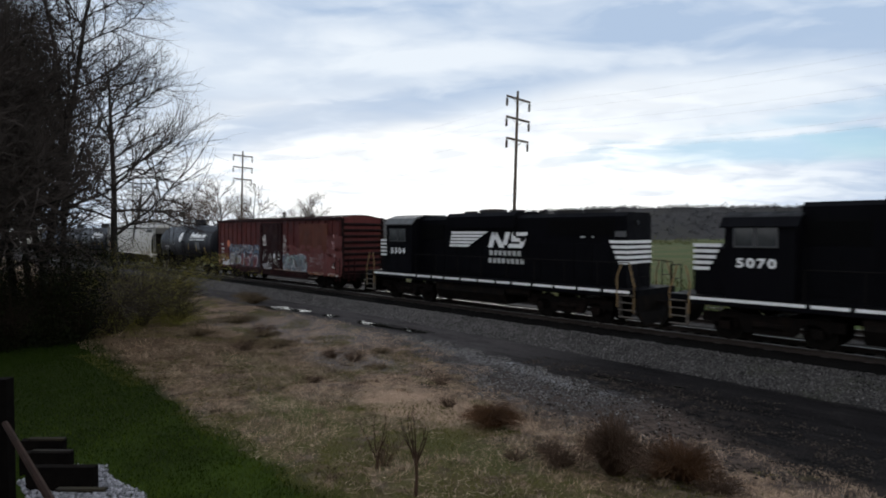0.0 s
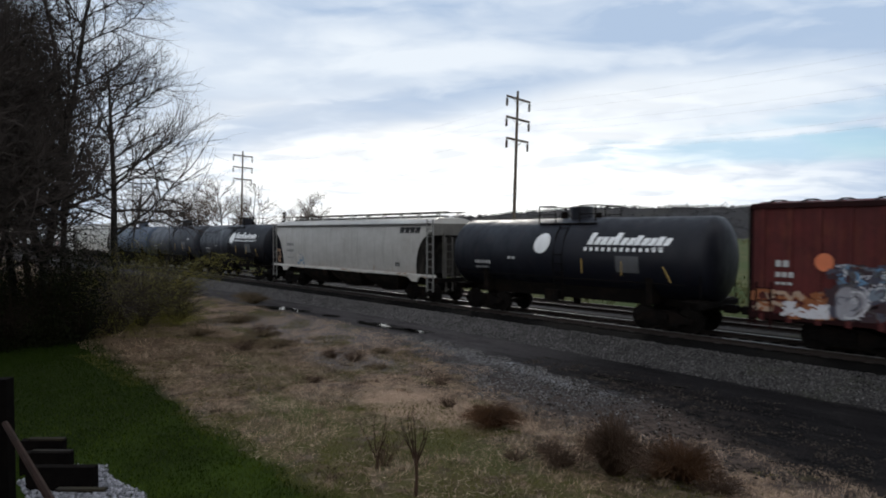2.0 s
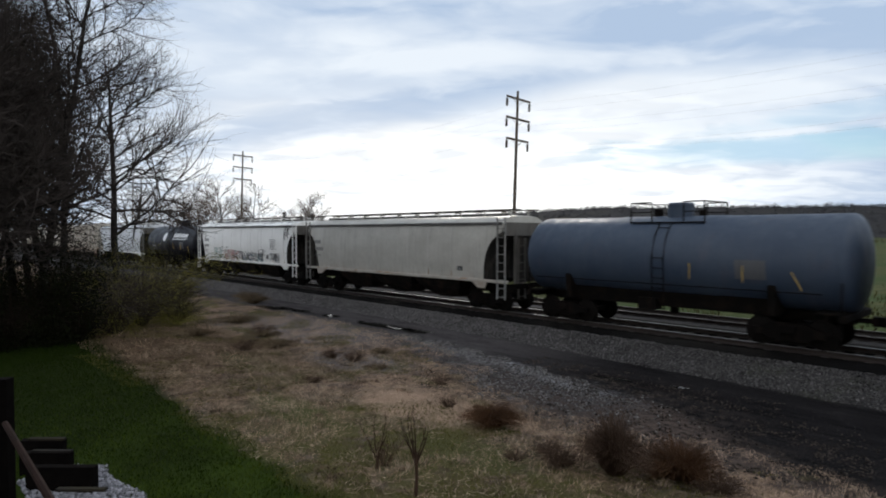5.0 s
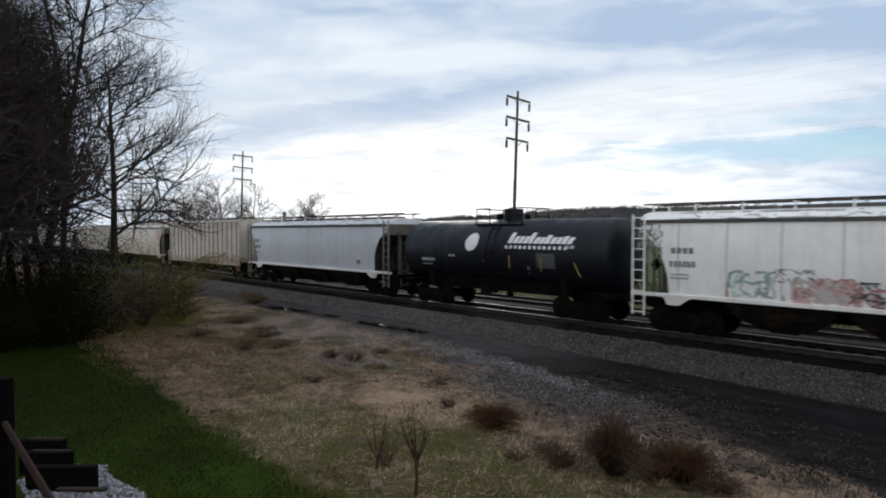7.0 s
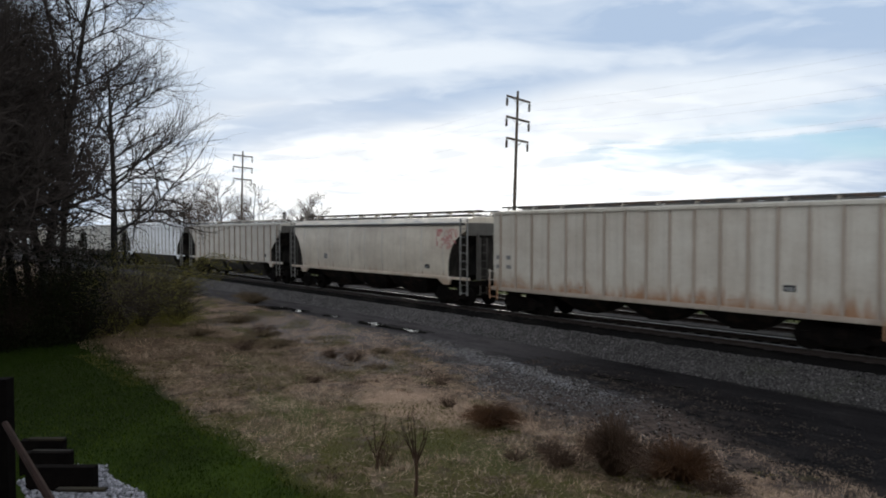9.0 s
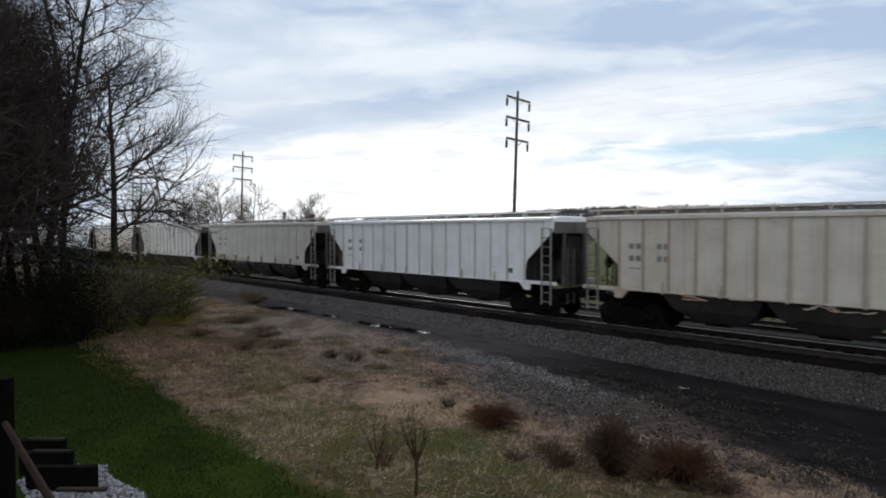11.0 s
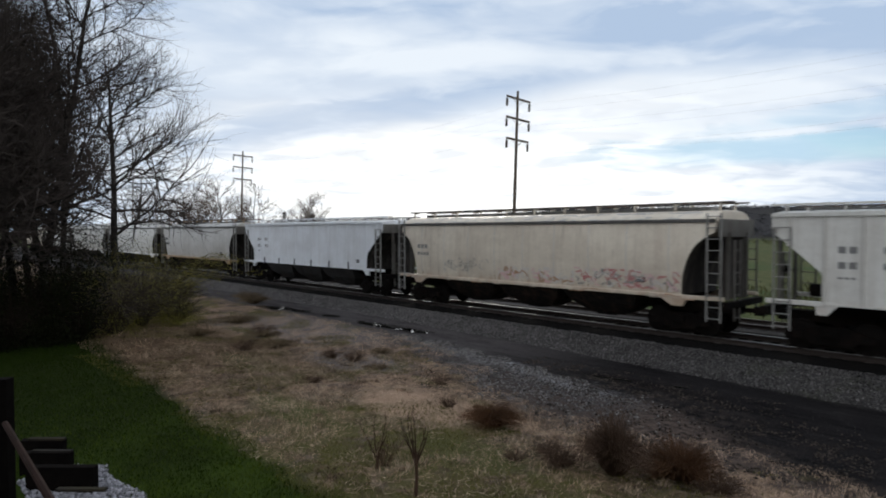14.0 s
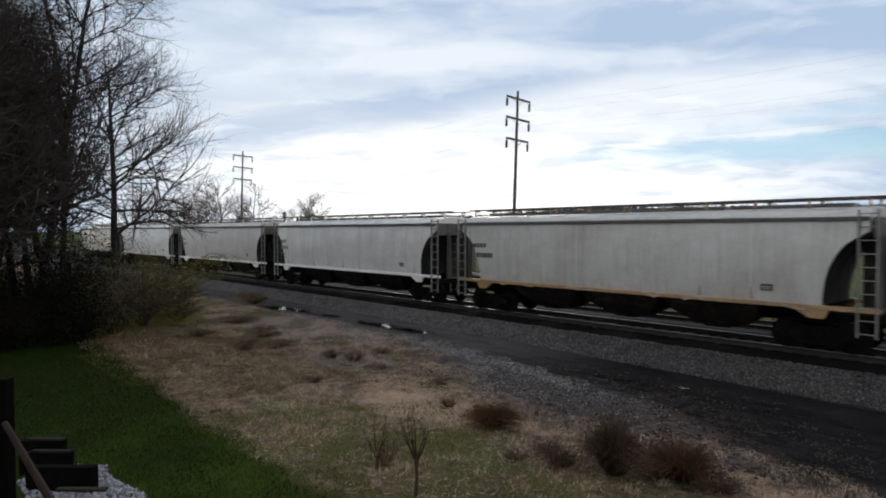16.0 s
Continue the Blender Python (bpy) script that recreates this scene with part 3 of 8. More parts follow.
# ---- power line ----
def power_pole(x, y, lean):
    root = thing("utility_pole", "tall weathered wooden power pole with three crossarms", "utility pole", "power line poles", pose(x, y, -0.85, 0, lean, 90))
    H = 17.35
    bm = B()
    rod(bm, (0, 0, 0), (0, 0, H), 0.19, 0.11, 12)
    part("pole", bm, M["pole_wood"], root, smooth=True)
    for z, half in ((H - 0.75, 1.65), (H - 2.6, 1.65), (H - 4.5, 1.55)):
        bm = B()
        box(bm, -half, half, -0.18, -0.06, z - 0.09, z + 0.09, 0.01)
        arm = part("crossarm", bm, M["pole_wood"], root)
        for s in (-1, 1):
            bm = B()
            rod(bm, (s * (half - 0.08), -0.11, z - 0.07), (s * (half - 0.08), -0.11, z - 0.2), 0.02)
            for k in range(7):
                rod(bm, (s * (half - 0.08), -0.11, z - 0.2 - k * 0.1), (s * (half - 0.08), -0.11, z - 0.27 - k * 0.1), 0.13, 0.08, 8)
            part("insulator", bm, M["insulator"], arm)
            bm = B()
            rod(bm, (0, -0.11, z - 0.55), (s * half * 0.5, -0.11, z - 0.06), 0.018)
            part("brace", bm, M["pole_wood"], arm)
    return root


# poles stand in a row beyond the tracks, parallel to them
POLES = [(20.6, 42.75, 2.4), (-36.5, 42.75, 2.4), (-93.6, 42.95, 1.8), (-149.5, 42.85, 1.6), (-206, 42.8, 1.0)]
for px_, py_, lean_ in POLES:
    power_pole(px_, py_, lean_)


def wires():
    for level in range(3):
        for s in (-1, 1):
            cu = bpy.data.curves.new("power_wire", "CURVE")
            cu.dimensions, cu.bevel_depth, cu.bevel_resolution = "3D", 0.0035, 1
            for (xa, ya, la), (xb, yb, lb) in zip(POLES, POLES[1:]):
                sp = cu.splines.new("POLY")
                sp.points.add(16)
                za = 17.35 - 0.75 - 1.87 * level - 0.9 - 0.85
                for k in range(17):
                    u = k / 16
                    x, y = xa + (xb - xa) * u, 43.4 + s * 1.57
                    sp.points[k].co = (x, y, za - 1.1 * 4 * u * (1 - u), 1)
            cu.materials.append(M["wire"])
            tagged(new("power_wire", cu), "thin aluminium power wire strung between the poles", "power wire", "power line wires")


wires()


# ---- running gear shared by the wagons ----
def wheel_mesh(name, r, gauge=1.51):
    bm = B()
    rod(bm, (0, -gauge / 2, 0), (0, gauge / 2, 0), 0.08, n=8)
    for s in (-1, 1):
        y = s * gauge / 2
        rod(bm, (0, y - s * 0.05, 0), (0, y + s * 0.07, 0), r + 0.0, n=28)
        rod(bm, (0, y - s * 0.075, 0), (0, y - s * 0.05, 0), r + 0.028, n=28)
        rod(bm, (0, y + s * 0.07, 0), (0, y + s * 0.085, 0), r * 0.82, r * 0.72, n=28)
        rod(bm, (0, y + s * 0.085, 0), (0, y + s * 0.30, 0), 0.10, n=12)
        # raised web plates make the turning visible
        for k in range(3):
            a = k * math.tau / 3
            rod(bm, (0.28 * math.cos(a), y + s * 0.08, 0.28 * math.sin(a)), (0.28 * math.cos(a), y + s * 0.10, 0.28 * math.sin(a)), 0.05, n=8)
    return mesh_of(bm, name, M["wheel"], True)


WHEEL_R = 0.46
WHEELSET = wheel_mesh("wheelset", WHEEL_R)
LOCO_WHEELSET = wheel_mesh("wheelset", 0.508)
SPINNING = []


def freight_truck_meshes():
    bm = B()
    for y0, y1 in ((-0.07, 0.07),):
        prism(bm, [(-1.12, 0.38), (-0.75, 0.38), (-0.55, 0.24), (0.55, 0.24), (0.75, 0.38), (1.12, 0.38), (1.14, 0.56), (0.85, 0.62),
                   (0.45, 0.78), (-0.45, 0.78), (-0.85, 0.62), (-1.14, 0.56)], y0, y1)
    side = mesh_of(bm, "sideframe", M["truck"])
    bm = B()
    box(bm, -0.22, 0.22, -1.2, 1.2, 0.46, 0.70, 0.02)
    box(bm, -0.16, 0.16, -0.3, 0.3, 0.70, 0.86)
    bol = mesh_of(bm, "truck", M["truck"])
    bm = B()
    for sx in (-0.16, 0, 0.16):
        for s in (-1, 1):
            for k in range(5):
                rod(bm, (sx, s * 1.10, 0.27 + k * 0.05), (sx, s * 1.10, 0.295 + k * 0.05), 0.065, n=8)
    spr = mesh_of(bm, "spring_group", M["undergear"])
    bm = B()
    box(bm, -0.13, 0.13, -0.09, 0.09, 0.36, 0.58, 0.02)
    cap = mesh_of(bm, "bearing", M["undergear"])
    return side, bol, spr, cap


SIDEFRAME, BOLSTER, SPRINGS, BEARING = freight_truck_meshes()


def freight_truck(parent, x):
    t = again("truck", BOLSTER, parent, pose(x, 0, RAIL_Z), "dark rusty two-axle truck")
    again("sideframe", SIDEFRAME, t, pose(0, -1.05, 0))
    again("sideframe", SIDEFRAME, t, pose(0, 1.05, 0))
    tagged(again("spring_nest", SPRINGS, t), kind="stuff")
    for dx in (-0.89, 0.89):
        for y in (-1.05, 1.05):
            again("bearing", BEARING, t, pose(dx, y, 0))
    for dx in (-0.89, 0.89):
        w = again("wheelset", WHEELSET, t, pose(dx, 0, WHEEL_R))
        SPINNING.append((w, dx, WHEEL_R))


def coupler_mesh():
    bm = B()
    box(bm, 0, 0.45, -0.07, 0.07, 0.80, 0.95, 0.01)
    prism_x(bm, [(-0.17, 0.74), (0.17, 0.74), (0.17, 1.02), (-0.17, 1.02)], 0.42, 0.62)
    box(bm, 0.60, 0.72, -0.17, -0.02, 0.76, 1.0, 0.02)
    return mesh_of(bm, "coupler", M["truck"])


COUPLER = coupler_mesh()


def couplers(parent, half):
    again("coupler", COUPLER, parent, pose(half, 0, 0))
    again("coupler", COUPLER, parent, pose(-half, 0, 0, 0, 0, 180))


def ladder_mesh(name, z0, z1, w, mat, step=0.38, y=0.0):
    bm = B()
    for s in (-1, 1):
        box(bm, s * w / 2 - 0.025, s * w / 2 + 0.025, -0.05, 0.01, z0, z1)
    z = z0 + 0.12
    while z < z1:
        rod(bm, (-w / 2, -0.04, z), (w / 2, -0.04, z), 0.018, n=6)
        z += step
    return mesh_of(bm, name, mat)


def bars(parent, y, rows, mat, name="lettering", label=""):
    """Plain bars in place of small writing: rows of (x, z, length, height, gaps)."""
    bm = B()
    for x, z, ln, h, n in rows:
        w = ln / n
        for k in range(n):
            box(bm, x + k * w, x + k * w + w * 0.72, y - 0.004, y + 0.004, z, z + h)
    return tagged(part(name, bm, mat, parent, label), kind="stuff")


# ---- covered hoppers ----
def covered_hopper(L, kind, body, trim, label, ribs=17, marks=(), mark_mat=None, tags=(), stencil=True, rib_mat=None, proud=1.0):
    root = thing("covered_hopper", label, "freight wagon", "train")
    hx = L / 2
    top, low = {"box": (4.42, 1.0), "ribbed": (4.10, 1.42), "smooth": (3.96, 1.36)}[kind]

    def ends(z):
        if kind == "smooth":
            u = min(1.0, max(0.0, (z - 1.42) / 2.05))
            return hx - 0.35 - 1.15 * math.sqrt(1 - u * u)
        if kind == "ribbed":
            return float(np.interp(z, [1.42, 2.32, 3.60], [hx - 1.66, hx - 1.62, hx - 0.20]))
        return hx - 0.3

    def width(z):
        if kind == "smooth":
            return 1.46 + 0.09 * math.sin(math.pi * min(1, max(0, (z - 1.42) / 2.54)))
        return 1.50

    zs = [low + (top - low) * k / 14 for k in range(15)]
    rings = [(z, ends(z), width(z)) for z in zs]
    xt = ends(top)
    if kind == "smooth":
        rings += [(4.06, xt, 1.40), (4.18, xt, 1.20), (4.28, xt, 0.85), (4.33, xt - 0.05, 0.40)]
    else:
        rings += [(top + 0.03, xt, 1.44), (top + 0.10, xt, 0.95), (top + 0.14, xt - 0.03, 0.45)]
    bm = stack(B(), rings)
    bm.normal_update()
    # sloped end faces get a dark colour: grime plus the opening's shade
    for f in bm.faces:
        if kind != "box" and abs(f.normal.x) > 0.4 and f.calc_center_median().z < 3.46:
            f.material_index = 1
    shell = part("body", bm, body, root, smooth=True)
    shell.data.materials.append(M["end_shade_grime"])
    if kind == "smooth":
        # welded seams of the side sheets
        bm = B()
        for k in range(9):
            x, prev = -6.6 + 1.65 * k, None
            for z in zs[1:]:
                if abs(x) > ends(z) - 0.1:
                    prev = None
                    continue
                cur = (bm.verts.new((x - 0.02, -width(z) - 0.004, z)), bm.verts.new((x + 0.02, -width(z) - 0.004, z)))
                if prev:
                    bm.faces.new((prev[0], prev[1], cur[1], cur[0]))
                prev = cur
        tagged(part("seam", bm, P_SEAM if "clean" in label else M["rib_grey"], root, "faint welded seam"), kind="stuff")
        rs = random.Random(len(label) + int(L * 10))
        bm = B()
        for k in range(0 if "clean" in label else 9):
            x = -6.6 + 1.65 * k + rs.uniform(-0.05, 0.05)
            za, zb, w = 1.44, rs.uniform(1.55, 2.0), rs.uniform(0.02, 0.06)
            if abs(x) > ends(za) - 0.2 or rs.random() < 0.25:
                continue
            v = [bm.verts.new((x + u * w, -width(z) - 0.007, z)) for u, z in ((-1, za), (1, za), (0.3, zb), (-0.2, zb))]
            bm.faces.new(v)
        if bm.faces:
            tagged(part("rust_streak", bm, M["rust_run"], root, "rust run at the foot of a seam"), kind="stuff")
        else:
            bm.free()
        # soot along the curved eaves
        tangle(root, lambda z: -float(np.interp(z, [3.96, 4.06, 4.18, 4.28], [1.46, 1.40, 1.20, 0.85])), -xt + 0.3, xt - 0.3, 4.02, 4.24, 46, 0.5, 0.028, (M["roof_soot"],), int(L * 10) + len(label), "sooty stains along the roof", 0.008, 0.05)
    # top chord, side sill, end sills
    for s in (-1, 1):
        bm = B()
        box(bm, -xt, xt, s * (width(top) + 0.035) - 0.035, s * (width(top) + 0.035) + 0.035, top - 0.07, top + 0.05, 0.01)
        part("top_chord", bm, trim if kind != "smooth" else M["grime_line"], root)
        bm = B()
        if kind == "box":
            box(bm, -hx + 0.2, hx - 0.2, s * 1.49 - 0.06, s * 1.49 + 0.06, 0.96, 1.12, 0.012)
        elif kind == "ribbed":
            # thin lower chord of the sheets, and a stub sill at each end
            box(bm, -hx + 1.6, hx - 1.6, s * 1.49 - 0.04, s * 1.49 + 0.04, 1.40, 1.46, 0.01)
            for e in (-1, 1):
                box(bm, min(e * (hx - 2.0), e * (hx - 0.05)), max(e * (hx - 2.0), e * (hx - 0.05)), s * 1.47 - 0.05, s * 1.47 + 0.05, 1.36, 1.50, 0.01)
        else:
            box(bm, -hx + 0.05, hx - 0.05, s * 1.47 - 0.06, s * 1.47 + 0.06, 1.27, 1.40, 0.012)
        part("side_sill", bm, rib_mat if kind == "box" else trim, root)
        for e in (-1, 1) if kind != "box" else ():
            bm = B()
            if kind == "ribbed":
                prism(bm, [(e * (hx - 2.0), 1.38), (e * (hx - 1.42), 1.38), (e * (hx - 1.46), 1.1), (e * (hx - 1.74), 1.1)], s * 1.45 - 0.05, s * 1.45 + 0.05)
            else:
                prism(bm, [(e * (hx - 2.3), 1.28), (e * (hx - 1.3), 1.28), (e * (hx - 1.45), 1.0), (e * (hx - 1.85), 1.0)], s * 1.45 - 0.05, s * 1.45 + 0.05)
            part("jacking_bracket", bm, trim, root)
    for e in (-1, 1):
        bm = B()
        box(bm, e * hx - 0.12 - 0.0, e * hx + 0.12 - 0.0, -1.52, 1.52, 1.02, 1.24, 0.015)
        part("end_sill", bm, M["undergear"], root)
        if kind == "box":
            continue
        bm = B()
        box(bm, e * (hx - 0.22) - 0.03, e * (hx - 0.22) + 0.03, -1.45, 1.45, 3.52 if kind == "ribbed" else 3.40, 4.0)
        part("end_sheet", bm, M["end_dim"], root, "grimy end sheet, darkened for shade")
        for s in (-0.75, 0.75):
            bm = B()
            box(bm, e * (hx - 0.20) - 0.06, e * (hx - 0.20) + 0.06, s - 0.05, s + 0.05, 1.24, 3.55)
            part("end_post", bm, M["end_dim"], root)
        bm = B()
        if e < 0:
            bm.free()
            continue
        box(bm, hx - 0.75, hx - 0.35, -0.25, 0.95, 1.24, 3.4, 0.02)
        part("end_bulkhead", bm, M["end_shade_grime"], root, "grimy end bulkhead, darkened for shade")
    if kind == "ribbed" or kind == "box":
        bm = B()
        z1 = top - 0.06
        rw = 0.045 if kind == "box" else 0.032
        prism_x(bm, [(-0.045, 0.0), (0.045, 0.0), (0.045, 1.0), (-0.045, 1.0)], -rw, rw)
        long_rib = mesh_of(bm, "rib", rib_mat or M["rib_grey"])
        for k in range(ribs):
            x = -xt + 2 * xt * (k + 0.5) / ribs
            lo = low + 0.04
            if kind == "ribbed" and abs(x) > hx - 1.62:
                lo = 2.3 + (abs(x) - (hx - 1.62)) * 0.9
            for s in (-1, 1):
                o = again("rib", long_rib, root)
                o.matrix_local = Matrix.Translation((x, s * (1.48 + 0.045 * proud), lo)) @ Matrix.Diagonal((1, proud, z1 - lo, 1))
        # short posts under the sheet
        bm = B()
        box(bm, -0.03, 0.03, -0.03, 0.03, 1.36, 1.80)
        post = mesh_of(bm, "sill_post", M["dark_post"] if proud < 1.0 else M["rib_tan"])
        if kind == "ribbed":
            for k in range(6):
                again("sill_post", post, root, pose(-hx + 3.4 + k * (L - 6.8) / 5, -1.57, 0))
    # roof walk and hatches
    zr = {"smooth": 4.60, "ribbed": 4.42, "box": 4.70}[kind]
    yr = 1.02 if kind == "ribbed" else 0.62
    for s in (-1, 1):
        bm = B()
        box(bm, -hx + 0.1, hx - 0.1, s * yr - 0.16, s * yr + 0.16, zr - 0.03, zr + 0.02)
        walk_board = part("running_board", bm, M["walk_grating"], root)
        if kind == "ribbed":
            bm = B()
            box(bm, -hx + 0.1, hx - 0.1, s * (yr + 0.16), s * (yr + 0.16) + s * 0.025, zr - 0.04, zr + 0.03) if s > 0 else box(bm, -hx + 0.1, hx - 0.1, -yr - 0.185, -yr - 0.16, zr - 0.04, zr + 0.03)
            part("board_edge", bm, trim, walk_board, "painted edge strip")
        n = 11
        for k in range(n):
            x = -hx + 0.5 + k * (L - 1.0) / (n - 1)
            bm = B()
            box(bm, x - 0.03, x + 0.03, s * yr - 0.14, s * yr + 0.14, zr - 0.08, zr - 0.03)
            box(bm, x - 0.03, x + 0.03, s * yr - 0.14, s * yr - 0.09, {"smooth": 4.12, "ribbed": 4.08, "box": 4.55}[kind], zr - 0.03)
            part("walk_support", bm, trim, root)
    # hatch paint is dark: grime plus the shade below the running boards
    nh = 4
    for k in range(nh):
        x0 = -hx + 0.9 + k * (L - 1.8) / nh
        bm = B()
        box(bm, x0 + 0.1, x0 + (L - 1.8) / nh - 0.1, -0.36, 0.36, top + 0.2, zr - 0.15, 0.01)
        part("roof_hatch", bm, M["hatch"], root, "grimy grey roof hatch, darkened for shade below the walk")
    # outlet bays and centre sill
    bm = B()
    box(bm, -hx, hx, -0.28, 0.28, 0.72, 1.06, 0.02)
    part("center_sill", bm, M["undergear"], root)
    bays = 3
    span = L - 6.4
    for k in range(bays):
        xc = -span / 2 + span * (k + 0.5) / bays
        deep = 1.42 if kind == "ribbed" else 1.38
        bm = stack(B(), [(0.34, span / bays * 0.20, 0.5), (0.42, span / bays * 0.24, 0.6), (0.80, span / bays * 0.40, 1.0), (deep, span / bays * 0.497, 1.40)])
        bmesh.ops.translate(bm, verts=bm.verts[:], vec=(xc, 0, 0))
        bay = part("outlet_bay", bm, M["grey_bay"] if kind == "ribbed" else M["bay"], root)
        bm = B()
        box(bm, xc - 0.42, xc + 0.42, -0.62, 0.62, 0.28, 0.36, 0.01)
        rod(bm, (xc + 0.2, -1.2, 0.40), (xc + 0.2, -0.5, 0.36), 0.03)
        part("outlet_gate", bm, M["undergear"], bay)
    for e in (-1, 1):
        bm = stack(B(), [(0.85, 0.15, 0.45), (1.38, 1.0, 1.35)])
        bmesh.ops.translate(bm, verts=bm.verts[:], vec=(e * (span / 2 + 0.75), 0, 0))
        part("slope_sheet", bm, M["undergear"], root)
    # ladders
    lad = ladder_mesh("ladder", 0.55, 3.72 if kind == "ribbed" else 4.2, 0.46, trim if kind == "box" or "graffiti along the sill" in label else M["worn_ladder"])
    short = ladder_mesh("grab_ladder", 0.55, {"smooth": 3.3, "ribbed": 2.9, "box": 1.9}[kind], 0.46, trim if kind == "box" else M["end_dim"])
    if kind == "box":
        lad, short = short, short
    for e in (-1, 1):
        again("ladder", lad, root, pose(e * (hx - (0.52 if kind == "ribbed" else 0.36)), -1.56 if kind == "box" else -1.53, 0))
        again("ladder", short, root, pose(e * (hx - 0.36), 1.53, 0, 0, 0, 180))
        again("end_ladder", short, root, pose(e * (hx + 0.02), -0.6 * e, 0, 0, 0, 90 * e))
    # brake gear on the trailing end
    bm = B()
    rod(bm, (-hx - 0.06, 0.55, 2.3), (-hx - 0.11, 0.55, 2.3), 0.24, n=16)
    rod(bm, (-hx + 0.2, 0.55, 2.3), (-hx - 0.06, 0.55, 2.3), 0.03)
    part("brake_wheel", bm, M["undergear"], root)
    bm = B()
    rod(bm, (-hx + 1.0, -0.4, 1.75), (-hx + 1.9, -0.4, 1.75), 0.2, n=12)
    box(bm, -hx + 0.5, -hx + 2.2, -0.6, 0.6, 1.24, 1.30)
    part("air_reservoir", bm, M["undergear"], root)
    couplers(root, hx + 0.02)
    for e in (-1, 1):
        freight_truck(root, e * (hx - 1.75))
    if marks:
        yb = -(width(2.8) + 0.004) if kind == "smooth" else -1.506
        bars(root, yb, marks, mark_mat or M["dark_mark"], label="small dark stencilled lettering")
    if stencil:
        bm = B()
        xs_, z0_ = (hx - 2.75, 1.78) if kind == "ribbed" else (hx - 3.2, 1.74)
        box(bm, xs_, xs_ + 0.36, -(width(1.85) + 0.012), -(width(1.85) - 0.02), z0_, z0_ + 0.2)
        panel = part("stencil_panel", bm, M["lettering"], root, "black data panel")
        bars(panel, -(width(1.85) + 0.016), [(xs_ + 0.05, z0_ + 0.04, 0.26, 0.03, 4), (xs_ + 0.05, z0_ + 0.10, 0.26, 0.03, 4)], M["soft_white"], name="data_line")
    for pts, mat, lab in tags:
        scrawl(root, lambda z: -(width(z) + 0.006), pts, mat, lab)
    return root


def scrawl(root, y_of, strokes, mat, lab):
    """Sprayed strokes: chains of points (x, z, half width)."""
    for n, pts in enumerate(strokes):
        bm = B()
        row = []
        for k, (x, z, h) in enumerate(pts):
            a = Vector((pts[min(k + 1, len(pts) - 1)][0] - pts[max(k - 1, 0)][0], pts[min(k + 1, len(pts) - 1)][1] - pts[max(k - 1, 0)][1]))
            a = a.normalized() if a.length > 1e-6 else Vector((1, 0))
            o = Vector((-a.y, a.x)) * h
            yy = -0.0006 * n
            row.append((bm.verts.new((x + o.x, y_of(z + o.y) + yy, z + o.y)), bm.verts.new((x - o.x, y_of(z - o.y) + yy, z - o.y))))
        for (a, b), (c, d) in zip(row, row[1:]):
            bm.faces.new((a, b, d, c))
        part("graffiti", bm, mat, root, lab)


def tangle(root, y_of, x0, x1, z0, z1, n, size, h, mats, seed, lab, lift=0.004, steep=0.5):
    """A dense tangle of short jagged sprayed strokes, one mesh a colour."""
    rng = random.Random(seed)
    sets = [B() for _ in mats]
    for k in range(n):
        x, z = rng.uniform(x0, x1), rng.uniform(z0, z1)
        a = rng.uniform(0, math.tau)
        pts = [(x, z)]
        for _ in range(rng.randint(2, 5)):
            ln = size * rng.uniform(0.4, 1.2)
            x = min(x1, max(x0, x + ln * math.cos(a)))
            z = min(z1, max(z0, z + ln * math.sin(a)))
            pts.append((x, z))
            a += rng.choice((-1, 1)) * rng.uniform(0.5, 2.4) * (0.5 + steep)
        bm = sets[rng.randrange(len(mats))]
        row, up = [], lift + 0.00012 * k
        for i, (px_, pz) in enumerate(pts):
            p, q = pts[max(0, i - 1)], pts[min(len(pts) - 1, i + 1)]
            d = Vector((q[0] - p[0], q[1] - p[1]))
            d = d.normalized() if d.length > 1e-5 else Vector((1, 0))
            o = Vector((-d.y, d.x)) * h * rng.uniform(0.35, 1.25)
            row.append((bm.verts.new((px_ + o.x, y_of(pz + o.y) - up, pz + o.y)), bm.verts.new((px_ - o.x, y_of(pz - o.y) - up, pz - o.y))))
        for (a1, b1), (c1, d1) in zip(row, row[1:]):
            bm.faces.new((a1, b1, d1, c1))
    for bm, mat in zip(sets, mats):
        tagged(part("graffiti", bm, mat, root, lab), kind="stuff")


